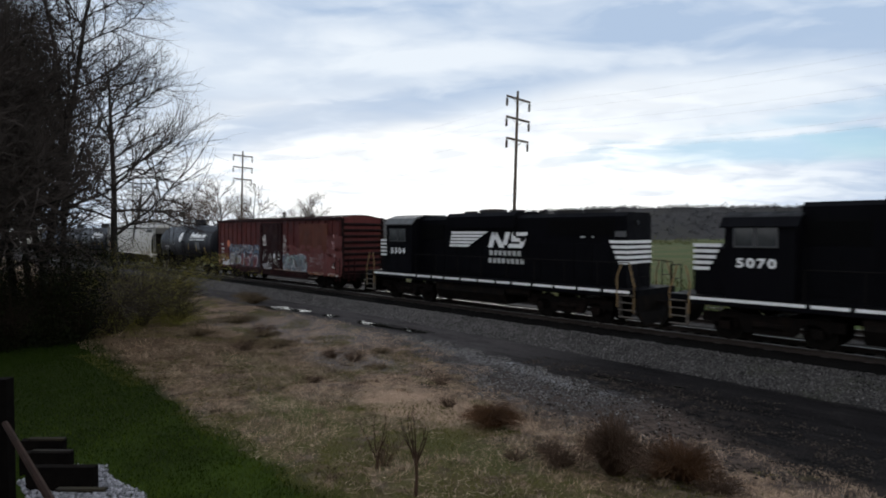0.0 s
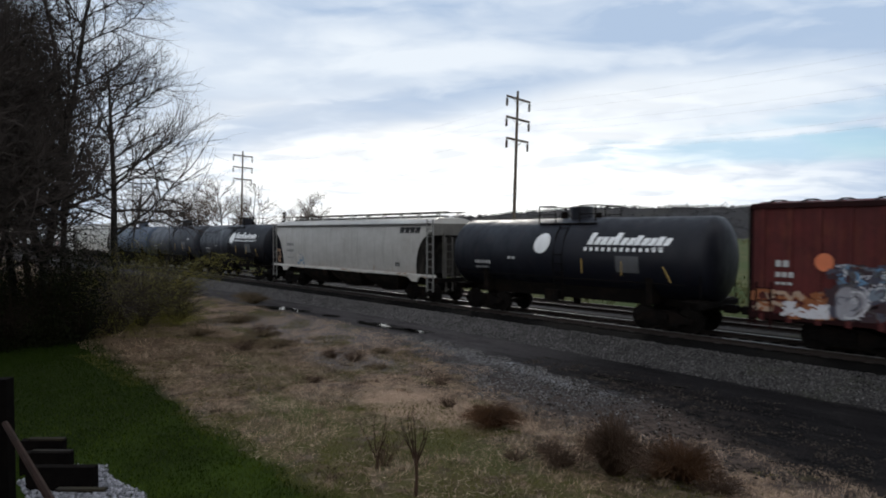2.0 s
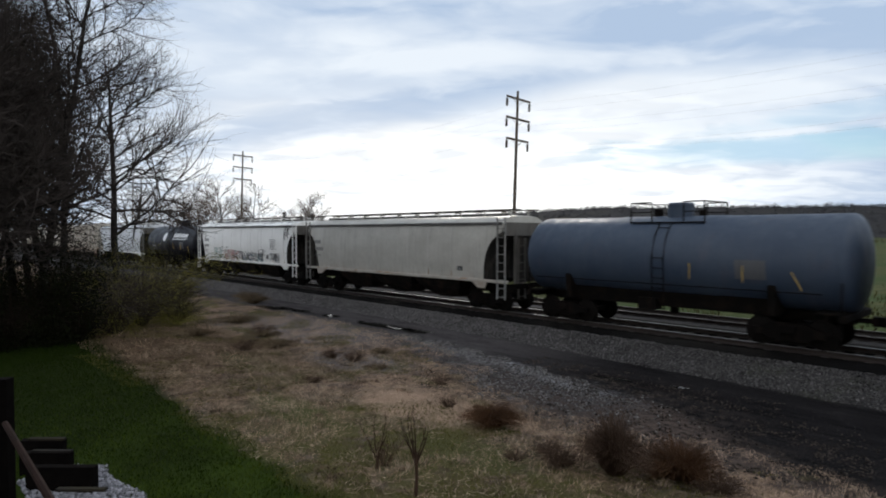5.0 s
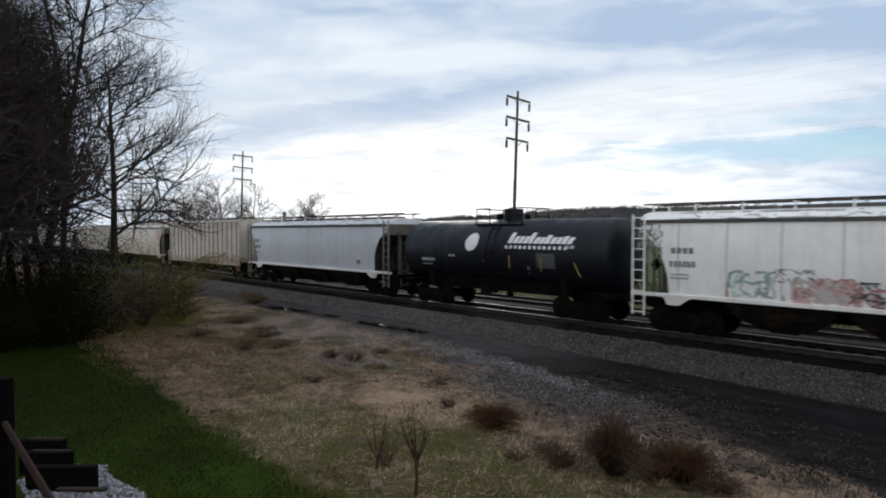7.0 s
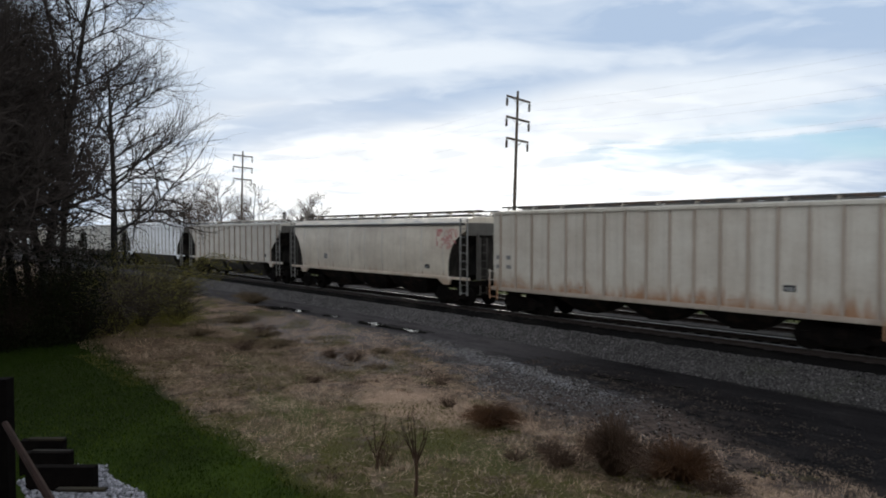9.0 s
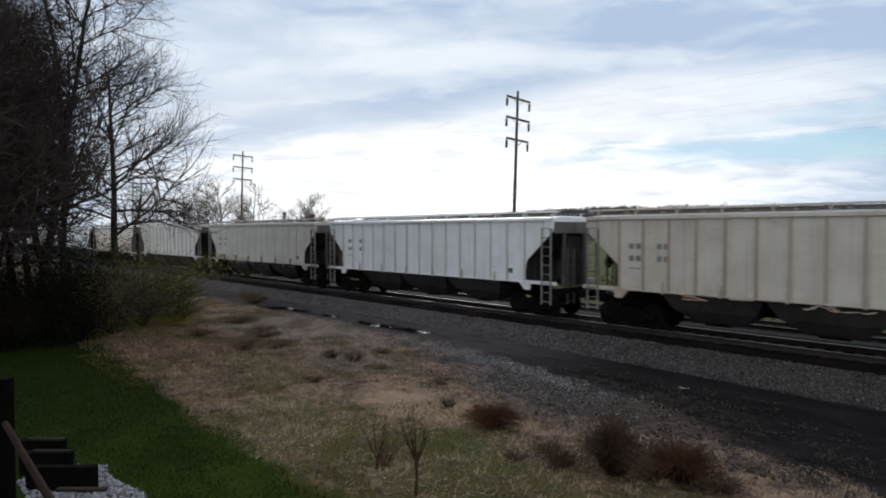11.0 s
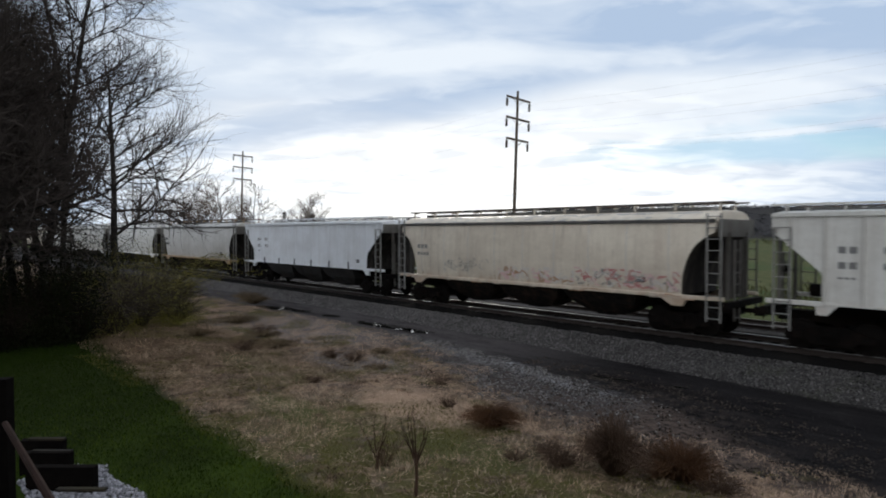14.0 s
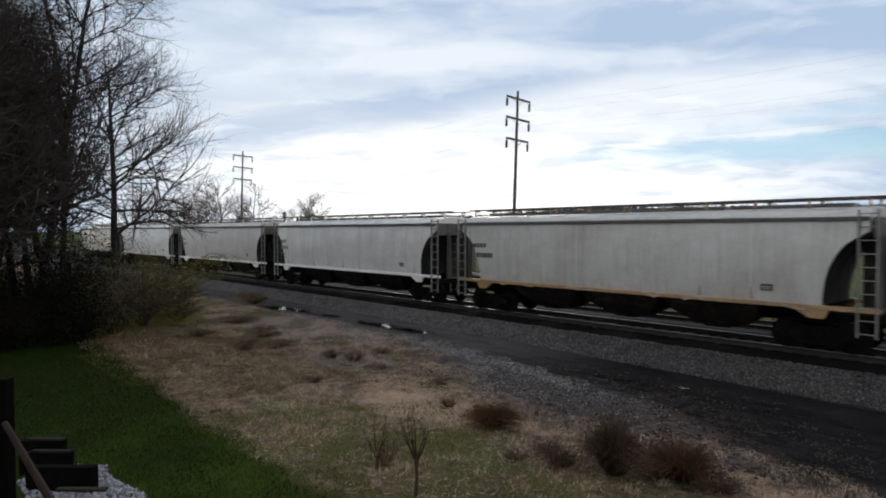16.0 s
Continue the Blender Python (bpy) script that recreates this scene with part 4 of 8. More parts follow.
# ---- tank wagons ----
def tank_wagon(length, shell, label, logo=None, marks=(), gap=2.2):
    root = thing("tank_wagon", label, "freight wagon", "train")
    hx, R, zc = length / 2 - 0.62, 1.55, 2.60
    Lb = hx + 0.33
    n = 40
    prof = [(-Lb + 0.42 * (1 - math.cos(a)), R * math.sin(a) ** 0.7) for a in [math.pi / 2 * k / 8 for k in range(1, 9)]]
    prof += [(-Lb / 3, R), (-Lb / 3 + 0.03, R + 0.012), (0, R + 0.012), (Lb / 3, R + 0.012), (Lb / 3 + 0.03, R)]
    prof += [(-x, r) for x, r in reversed(prof[:8])]
    bm = B()
    rows = [[bm.verts.new((x, r * math.sin(k * math.tau / n), zc + r * math.cos(k * math.tau / n))) for k in range(n)] for x, r in prof]
    for a, b in zip(rows, rows[1:]):
        for k in range(n):
            bm.faces.new((a[k], b[k], b[(k + 1) % n], a[(k + 1) % n]))
    bm.faces.new(rows[0][::-1])
    bm.faces.new(rows[-1])
    bmesh.ops.recalc_face_normals(bm, faces=bm.faces[:])
    part("tank", bm, shell, root, smooth=True)
    # manway, housing, platform and railings on top
    bm = B()
    rod(bm, (0.2, 0, zc + R - 0.1), (0.2, 0, zc + R + 0.42), 0.46, n=24)
    rod(bm, (0.2, 0, zc + R + 0.42), (0.2, 0, zc + R + 0.50), 0.50, 0.44, n=24)
    part("manway_dome", bm, shell, root, smooth=True)
    bm = B()
    box(bm, -1.3, 1.5, -0.95, -0.52, zc + 1.30, zc + 1.34)
    box(bm, -1.3, 1.5, 0.52, 0.95, zc + 1.30, zc + 1.34)
    for x in (-1.25, 0.1, 1.45):
        rod(bm, (x, -0.9, zc + 1.05), (x, -0.9, zc + 1.3), 0.03)
        rod(bm, (x, 0.9, zc + 1.05), (x, 0.9, zc + 1.3), 0.03)
    part("platform", bm, M["undergear"], root)
    for s in (-1, 1):
        for x0, x1 in ((-1.3, -0.45), (0.75, 1.5)):
            bm = B()
            pipe(bm, [(x0, s * 0.95, zc + 1.3), (x0, s * 0.95, zc + 2.05), (x1, s * 0.95, zc + 2.05), (x1, s * 0.95, zc + 1.3)], 0.026)
            pipe(bm, [(x0, s * 0.95, zc + 1.7), (x1, s * 0.95, zc + 1.7)], 0.02)
            part("railing", bm, M["undergear"], root)
    for x in (-1.3, 1.5):
        bm = B()
        pipe(bm, [(x, -0.95, zc + 2.05), (x, 0.95, zc + 2.05)], 0.026)
        part("end_rail", bm, M["undergear"], root)
    for x, r, h in ((-0.7, 0.16, 0.28), (1.0, 0.13, 0.22)):
        bm = B()
        rod(bm, (x, 0.05, zc + R - 0.1), (x, 0.05, zc + R + h), r, n=12)
        part("valve", bm, M["undergear"], root)
    # side ladder, bolsters, end platforms
    bm = B()
    for x in (-0.22, 0.22):
        pipe(bm, [(0.1 + x, -1.46, 0.75), (0.1 + x, -1.60, zc), (0.1 + x, -1.38, zc + 0.8), (0.1 + x, -0.98, zc + 1.3)], 0.022)
    for k in range(9):
        z = 0.85 + k * 0.36
        y = -1.48 - 0.12 * math.sin(min(1, (z - 0.75) / (zc - 0.75)) * 1.57) if z < zc else -1.60 + (z - zc) * 0.42
        rod(bm, (-0.12, y, z), (0.32, y, z), 0.016, n=6)
    part("ladder", bm, M["undergear"], root)
    for e in (-1, 1):
        bm = B()
        prism_x(bm, [(-1.35, 0.95), (1.35, 0.95), (1.42, 1.9), (1.1, 1.62), (0.6, 1.28), (0, 1.2), (-0.6, 1.28), (-1.1, 1.62), (-1.42, 1.9)],
                e * (hx - 1.95) - 0.12, e * (hx - 1.95) + 0.12)
        part("saddle", bm, M["undergear"], root)
        bm = B()
        box(bm, e * hx - 0.1, e * hx + 0.1, -1.5, 1.5, 0.92, 1.12, 0.015)
        box(bm, min(e * (hx - 2.3), e * hx), max(e * (hx - 2.3), e * hx), -0.3, 0.3, 0.74, 1.10)
        part("end_sill", bm, M["undergear"], root)
        bm = B()
        box(bm, min(e * (hx - 0.7), e * hx), max(e * (hx - 0.7), e * hx), -1.5, 1.5, 1.12, 1.16)
        pipe(bm, [(e * (hx - 0.02), -1.48, 0.5), (e * (hx - 0.02), -1.48, 2.05), (e * (hx - 0.02), 1.48, 2.05), (e * (hx - 0.02), 1.48, 0.5)], 0.024)
        pipe(bm, [(e * (hx - 0.42), -1.48, 0.5), (e * (hx - 0.42), -1.48, 1.14)], 0.02)
        for z in (0.52, 0.8):
            rod(bm, (e * (hx - 0.42), -1.48, z), (e * (hx - 0.02), -1.48, z), 0.018, n=6)
        part("end_platform", bm, M["undergear"], root)
        freight_truck(root, e * (hx - 1.55))
    bm = B()
    rod(bm, (-1.0, 0.25, 0.92), (-0.1, 0.25, 0.92), 0.17, n=12)
    box(bm, -1.9, 1.9, -0.08, 0.08, 0.95, 1.12)
    rod(bm, (0, 0, 0.55), (0, 0, 1.2), 0.16, n=12)
    box(bm, -0.9, -0.2, -1.1, -0.6, 0.72, 1.15, 0.02)
    part("brake_rigging", bm, M["undergear"], root)
    # dark underframe added to fill the space below the shell
    bm = B()
    prism_x(bm, [(-1.0, 1.42), (-0.86, 0.86), (0.86, 0.86), (1.0, 1.42)], -hx + 2.0, hx - 2.0)
    part("heating_jacket", bm, M["undergear"], root, "dark underframe added below the shell")
    bm = B()
    for s in (-1, 1):
        pipe(bm, [(-hx + 0.5, s * 1.60, 1.72), (hx - 0.5, s * 1.60, 1.72)], 0.018)
        for k in range(7):
            x = -hx + 1.0 + k * (2 * hx - 2.0) / 6
            rod(bm, (x, s * 1.60, 1.72), (x, s * 1.30, 1.72), 0.014, n=6)
    part("side_rail", bm, M["undergear"], root, "thin grab rail along the shell")
    bm = B()
    for x, z, tilt in ((1.25, 2.28, 0.0), (3.0, 2.25, 0.0), (hx - 1.35, 2.1, 0.28)):
        y = -math.sqrt(max(0.01, (R + 0.03) ** 2 - (z - zc) ** 2)) - 0.02
        rod(bm, (x, y, z + 0.24), (x + tilt, y + 0.04, z - 0.32), 0.022, n=6)
    tagged(part("grab_iron", bm, M["yellow"], root, "worn yellow grab irons"), kind="stuff")

    def on_shell(x, z, w, h, bm, n=6):
        pr = None
        for k in range(n + 1):
            zz = z + h * k / n
            y = -math.sqrt((R + 0.018) ** 2 - (zz - zc) ** 2)
            cur = (bm.verts.new((x, y, zz)), bm.verts.new((x + w, y, zz)))
            if pr:
                bm.faces.new((pr[0], pr[1], cur[1], cur[0]))
            pr = cur

    bm = B()
    for x, z, w, h, k in marks:
        for i in range(k):
            on_shell(x + i * w / k, z, w / k * 0.72, h, bm, 2)
    if marks:
        tagged(part("lettering", bm, M["soft_white"], root, "faint white stencilled lettering"), kind="stuff")
    bm = B()
    on_shell(2.75, 2.05, 0.95, 0.62, bm)
    part("data_panel", bm, M["grey_panel"], root, "grey data panel")
    if logo is not None:
        lx = logo
        bm = B()
        pr = None
        for k in range(13):
            a = -math.pi / 2 + math.pi * k / 12
            z, half = 3.10 + 0.42 * math.sin(a), max(0.01, 0.40 * math.cos(a))
            y, sh = -math.sqrt((R + 0.022) ** 2 - (z - zc) ** 2), 0.07 * math.sin(a)
            cur = (bm.verts.new((lx - half + sh, y, z)), bm.verts.new((lx + half + sh, y, z)))
            if pr:
                bm.faces.new((pr[0], pr[1], cur[1], cur[0]))
            pr = cur
        part("logo_disc", bm, M["white"], root, "round white emblem")
        bm = B()
        on_shell(lx - 0.02, 2.95, 0.07, 0.32, bm)
        on_shell(lx - 0.14, 2.86, 0.30, 0.06, bm)
        part("logo_mark", bm, M["grey_tank"], root, "dark mark on the emblem")
        bm = B()
        wx = lx + gap
        hs = [0.46, 0.30, 0.30, 0.30, 0.46, 0.27, 0.27, 0.36, 0.27, 0.27, 0.32, 0.27]
        for k, h in enumerate(hs):
            pr = None
            for q in range(4):
                zz = 3.08 + h * q / 3
                y = -math.sqrt((R + 0.018) ** 2 - (zz - zc) ** 2)
                s = 0.05 * q
                cur = (bm.verts.new((wx + k * 0.285 + s, y, zz)), bm.verts.new((wx + k * 0.285 + s + 0.235, y, zz)))
                if pr:
                    bm.faces.new((pr[0], pr[1], cur[1], cur[0]))
                pr = cur
        for k in range(13):
            on_shell(wx - 0.1 + k * 0.262, 2.84, 0.13, 0.14, bm, 2)
        tagged(part("wordmark", bm, M["white"], root, "white slanted wordmark as plain blocks"), kind="stuff")
    couplers(root, hx + 0.02)
    return root


# ---- boxcar ----
def boxcar(length, label):
    root = thing("boxcar", label, "freight wagon", "train")
    hx = 8.95
    W, z0, z1 = 1.50, 1.0, 4.42
    bm = B()
    prism_x(bm, [(-W, z0), (W, z0), (W, z1), (0.7, z1 + 0.13), (0, z1 + 0.16), (-0.7, z1 + 0.13), (-W, z1)], -hx + 0.05, hx - 0.05)
    part("body", bm, M["box_red"], root)
    # pressed side posts
    bm = B()
    prism_x(bm, [(-0.03, z0 - 0.2), (0.03, z0 - 0.2), (0.03, z1 - 0.12), (-0.03, z1 - 0.12)], -0.07, 0.07)
    post = mesh_of(bm, "side_post", M["box_red"])
    for s in (-1, 1):
        for k in range(23):
            x = -hx + 0.35 + k * (2 * hx - 0.7) / 22
            if -1.7 < x < 1.85:
                continue
            again("side_post", post, root, pose(x, s * (W + 0.03), 0))
        bm = B()
        box(bm, -hx, hx, s * (W + 0.045) - 0.05, s * (W + 0.045) + 0.05, z1 - 0.12, z1 + 0.04, 0.01)
        part("roof_rail", bm, M["box_red_dark"], root)
        bm = B()
        low = 0.58 if s < 0 else 0.86
        prism(bm, [(-hx, 1.05), (hx, 1.05), (hx, 0.86), (5.6, 0.86), (4.9, low - 0.001), (-4.9, low - 0.001), (-5.6, 0.86), (-hx, 0.86)], s * W - 0.04, s * W + 0.04)
        part("side_sill", bm, M["box_red_dark"], root)
    for x0, x1 in ((-1.5, 1.68),):
        bm = B()
        box(bm, x0, x1, -W - 0.10, -W - 0.02, z0 + 0.02, z1 - 0.22, 0.02)
        door = part("door", bm, M["box_red_dark"], root, "dark red plug door")
        for k in range(5):
            z = z0 + 0.45 + k * 0.66
            bm = B()
            box(bm, x0 + 0.08, x1 - 0.08, -W - 0.13, -W - 0.095, z, z + 0.07)
            part("door_rib", bm, M["box_red_dark"], door)
        for x in (x0 + 0.4, x1 - 0.4):
            bm = B()
            rod(bm, (x, -W - 0.15, z0), (x, -W - 0.15, z1 - 0.25), 0.025)
            part("locking_rod", bm, M["box_red_dark"], door)
        bm = B()
        rod(bm, (x0 + 0.4, -W - 0.16, 2.3), (x0 + 1.2, -W - 0.16, 2.2), 0.03)
        part("door_handle", bm, M["box_red_dark"], door)
    bm = B()
    box(bm, -5.0, 5.2, -W - 0.16, -W - 0.05, z0 - 0.12, z0 - 0.04)
    part("door_track", bm, M["box_red_dark"], root)
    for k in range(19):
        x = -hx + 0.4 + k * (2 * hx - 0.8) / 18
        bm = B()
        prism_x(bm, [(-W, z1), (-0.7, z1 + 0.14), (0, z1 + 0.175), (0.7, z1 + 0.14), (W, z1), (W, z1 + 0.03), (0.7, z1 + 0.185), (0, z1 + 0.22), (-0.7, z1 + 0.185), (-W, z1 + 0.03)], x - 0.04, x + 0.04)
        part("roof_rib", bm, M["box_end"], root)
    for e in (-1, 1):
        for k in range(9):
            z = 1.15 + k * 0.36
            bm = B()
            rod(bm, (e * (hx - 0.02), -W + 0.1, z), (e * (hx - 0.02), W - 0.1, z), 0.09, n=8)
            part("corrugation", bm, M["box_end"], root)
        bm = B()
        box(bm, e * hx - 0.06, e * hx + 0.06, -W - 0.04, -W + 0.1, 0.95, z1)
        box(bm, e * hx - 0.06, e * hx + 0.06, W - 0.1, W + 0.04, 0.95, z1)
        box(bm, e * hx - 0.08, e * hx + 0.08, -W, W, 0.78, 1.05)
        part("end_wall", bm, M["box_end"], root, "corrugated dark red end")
        bm = B()
        box(bm, min(e * hx, e * (hx + 0.75)), max(e * hx, e * (hx + 0.75)), -0.22, 0.22, 0.74, 1.0)
        part("draft_gear", bm, M["undergear"], root)
        freight_truck(root, e * (hx - 2.6))
    lad = ladder_mesh("ladder", 0.55, 2.0, 0.44, M["box_red_dark"])
    for e in (-1, 1):
        again("ladder", lad, root, pose(e * (hx - 0.4), -W - 0.05, 0))
        again("ladder", lad, root, pose(e * (hx + 0.13), -0.95, 0, 0, 0, 90 * e))
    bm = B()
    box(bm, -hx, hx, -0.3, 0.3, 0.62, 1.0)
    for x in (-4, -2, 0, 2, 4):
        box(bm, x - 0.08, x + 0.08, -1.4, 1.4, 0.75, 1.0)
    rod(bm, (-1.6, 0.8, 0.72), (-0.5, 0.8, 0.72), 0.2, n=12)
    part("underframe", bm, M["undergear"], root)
    # emblem, markings and sprayed lettering
    bm = B()
    ring = [bm.verts.new((-6.88 + 0.25 * math.cos(a), -W - 0.068, 2.68 + 0.27 * math.sin(a))) for a in [math.tau * k / 24 for k in range(24)]]
    bm.faces.new(ring)
    part("emblem", bm, M["orange"], root, "faded orange round patch")
    bars(root, -W - 0.066, [(-8.2, 2.5, 0.42, 0.2, 2), (-8.2, 2.18, 0.55, 0.16, 3), (-8.2, 1.95, 0.5, 0.08, 3)], M["soft_white"], label="faded white stencilled lettering")
    rng = random.Random(4)

    def flat(_z):
        return -W - 0.062

    def on_door(_z):
        return -W - 0.134

    def disc(x, z, a, b, mat, lift, lab, wob=0.10, q=2.6):
        bm = B()
        ph = rng.uniform(0, 6)
        ring = []
        for k in range(26):
            t = math.tau * k / 26
            r = (abs(math.cos(t)) ** q + abs(math.sin(t)) ** q) ** (-1 / q) * (1 + wob * math.sin(3 * t + ph))
            ring.append(bm.verts.new((x + a * r * math.cos(t) + 0.25 * b * math.sin(t), flat(z) - lift, z + b * r * math.sin(t))))
        bm.faces.new(ring)
        part("graffiti", bm, mat, root, lab)

    def arc(x, z, a, b, t0, t1, h, mat, lift, lab):
        st = [(x + a * math.cos(t0 + (t1 - t0) * k / 12) + 0.25 * b * math.sin(t0 + (t1 - t0) * k / 12), z + b * math.sin(t0 + (t1 - t0) * k / 12), h * (0.55 + 0.45 * math.sin(math.pi * k / 12))) for k in range(13)]
        scrawl(root, lambda q: flat(q) - lift, [st], mat, lab)

    # browner replacement sheet and small stencils beyond the doors
    bm = B()
    box(bm, 4.0, 7.4, -W - 0.066, -W - 0.05, 2.3, 4.1)
    part("side_sheet", bm, M["box_brown"], root, "orange brown replacement side sheet")
    bars(root, -W - 0.068, [(7.95, 1.35, 0.42, 0.5, 1)], M["tag_pale"], name="stencil_plate")
    bars(root, -W - 0.074, [(8.03, 1.48, 0.26, 0.26, 1)], M["box_red_dark"], name="stencil_field")
    tangle(root, flat, 7.9, 8.25, 1.95, 3.4, 18, 0.12, 0.02, (M["rubbed"], M["tag_pale_pink"]), 69, "pale sprayed scribble", 0.01)
    # rubbed and rusty patches of the sheets
    tangle(root, flat, -8.85, -6.6, 1.0, 1.75, 34, 0.3, 0.07, (M["hem_orange"], M["hem_orange"], M["tag_rust"]), 70, "orange rusty streaks", 0.002)
    tangle(root, flat, 2.0, 6.9, 2.05, 2.6, 50, 0.5, 0.12, (M["fresh_red"],), 71, "bright red repainted patch", 0.002, 0.2)
    tangle(root, flat, 4.9, 7.4, 1.0, 2.15, 70, 0.45, 0.12, (M["fresh_red"],), 72, "bright red repainted patch", 0.002, 0.3)
    tangle(root, flat, 7.3, 8.9, 1.0, 3.3, 95, 0.5, 0.14, (M["fresh_red"],), 85, "bright red repainted patch", 0.002, 1.2)
    tangle(root, flat, 5.2, 7.0, 1.25, 2.2, 20, 0.2, 0.022, (M["rubbed"],), 73, "pale pink sprayed scrawl", 0.012)
    # main piece: dark ground, letters with white rims, ragged crown
    tangle(root, flat, -6.75, -1.6, 1.1, 2.45, 130, 0.4, 0.12, (M["tag_navy"], M["tag_dark_plum"]), 74, "dark sprayed ground", 0.004)
    lift = 0.022
    for k, (x, z, a, b) in enumerate(((-6.2, 1.55, 0.40, 0.46), (-5.55, 1.86, 0.22, 0.24), (-5.0, 1.45, 0.30, 0.30), (-4.35, 1.56, 0.26, 0.46), (-3.6, 1.40, 0.42, 0.34), (-2.95, 1.85, 0.20, 0.28), (-2.3, 1.46, 0.36, 0.42))):
        mat = M["tag_grey"] if k in (0, 2) else (M["tag_red"] if k > 2 else M["tag_bluegrey"])
        disc(x, z, a, b, mat, lift, "fat sprayed letter shape", 0.16, rng.uniform(1.8, 3.4))
        lift += 0.0006
        t0 = rng.uniform(-1.9, -0.9)
        arc(x, z, a * 1.08, b * 1.05, t0, t0 + rng.uniform(2.6, 4.2), 0.040, M["tag_white"], lift, "white sprayed outline")
        arc(x + 0.05, z - 0.03, a * 0.45, b * 0.45, t0, t0 + 4.4, 0.030, M["tag_navy"], lift, "dark sprayed line")
        arc(x + 0.05, z, a * 0.7, b * 0.7, t0 + 2.0, t0 + 3.6, 0.022, M["tag_white"], lift + 0.0005, "white sprayed outline")
        lift += 0.0012
    tangle(root, flat, -6.6, -1.7, 2.02, 2.62, 170, 0.16, 0.030, (M["tag_blue"], M["tag_white"], M["tag_navy"], M["tag_dark"], M["tag_bluegrey"], M["tag_dark_plum"]), 75, "ragged sprayed crown in blue, white and black", 0.034)
    tangle(root, flat, -6.7, -1.8, 1.1, 2.05, 46, 0.16, 0.020, (M["tag_white"], M["tag_navy"], M["tag_dark"]), 76, "thin sprayed lines", 0.058)
    tangle(root, flat, -8.05, -6.75, 1.02, 1.42, 30, 0.2, 0.045, (M["tag_white"],), 77, "white sprayed scrawl", 0.01)
    # pieces on and beside the door
    tangle(root, on_door, -1.0, 0.35, 1.02, 1.42, 22, 0.2, 0.026, (M["tag_white"], M["tag_white"], M["tag_dark"]), 78, "white sprayed scrawl on the door")
    tangle(root, on_door, -1.4, 1.5, 1.1, 2.3, 24, 0.22, 0.03, (M["soft_grey"],), 79, "dull grey sprayed scrawl")
    tangle(root, on_door, -0.95, -0.50, 2.66, 3.35, 11, 0.25, 0.07, (M["rubbed"], M["tag_pale"]), 80, "pale rubbed paint patch")
    bars(root, -W - 0.139, [(0.58, 1.75, 0.34, 0.3, 1), (1.24, 1.92, 0.2, 0.12, 1), (1.24, 1.66, 0.2, 0.12, 1)], M["white"], name="door_placard")
    tangle(root, flat, 1.88, 2.35, 2.15, 3.5, 26, 0.16, 0.030, (M["rubbed"], M["tag_pale"]), 81, "pale flaking paint", 0.03)
    tangle(root, flat, 1.85, 4.95, 1.0, 2.0, 90, 0.3, 0.07, (M["tag_navy"], M["tag_bluegrey"], M["tag_dark"], M["tag_deep_teal"]), 82, "blue green sprayed ground", 0.014)
    tangle(root, flat, 1.85, 4.95, 1.0, 2.12, 85, 0.3, 0.026, (M["tag_teal"], M["tag_dark"], M["tag_white"], M["tag_bluegrey"]), 83, "angular sprayed lettering in black and white", 0.028)
    tangle(root, flat, -1.3, 8.7, 0.90, 1.02, 60, 0.25, 0.02, (M["hem_orange"], M["tag_pale"], M["tag_rust"]), 84, "rusty worn lower edge", 0.03, 0.1)
    couplers(root, hx + 0.75)
    return root


# ---- locomotives ----
def wheel_truck_loco(parent, x):
    bm = B()
    box(bm, -0.28, 0.28, -1.1, 1.1, 0.62, 0.86, 0.03)
    t = part("truck", bm, M["truck"], parent, "dark two-axle locomotive truck")
    t.matrix_local = pose(x, 0, RAIL_Z)
    for s in (-1, 1):
        bm = B()
        prism(bm, [(-2.1, 0.62), (-1.6, 0.62), (-1.45, 0.80), (-0.95, 0.80), (-0.75, 0.36), (0.75, 0.36), (0.95, 0.80), (1.45, 0.80), (1.6, 0.62), (2.1, 0.62),
                   (2.1, 0.95), (-2.1, 0.95)], s * 1.12 - 0.07, s * 1.12 + 0.07)
        for dx in (-1.37, 1.37):
            box(bm, dx - 0.17, dx + 0.17, s * 1.12 - 0.12, s * 1.12 + 0.12, 0.38, 0.68, 0.03)
            for q in (-0.33, 0.33):
                for k in range(4):
                    rod(bm, (dx + q, s * 1.12, 0.5 + k * 0.08), (dx + q, s * 1.12, 0.54 + k * 0.08), 0.09, n=8)
        rod(bm, (-0.45, s * 1.2, 0.62), (0.45, s * 1.2, 0.62), 0.10, n=10)
        part("sideframe", bm, M["truck"], t)
    for dx in (-1.37, 1.37):
        w = again("wheelset", LOCO_WHEELSET, t, pose(dx, 0, 0.508))
        SPINNING.append((w, dx, 0.508))


def number_text(root, body, x, y, z, size):
    if len(body) > 1:
        for k, ch in enumerate(body):
            number_text(root, ch, x + (k - (len(body) - 1) / 2) * size * 0.80, y, z, size)
        return
    cu = bpy.data.curves.new("road_number", "FONT")
    cu.body, cu.size, cu.extrude, cu.align_x, cu.offset = body, size, 0.004, "CENTER", 0.014
    ob = new("tmp", cu)
    me = bpy.data.meshes.new_from_object(ob.evaluated_get(bpy.context.evaluated_depsgraph_get()))
    bpy.data.objects.remove(ob)
    me.materials.clear()
    me.materials.append(M["white"])
    o = again("number_digit", me, root, pose(x, y, z, 90, 0, 0), "white painted digit")
    o.scale = (1.25, 1, 1)


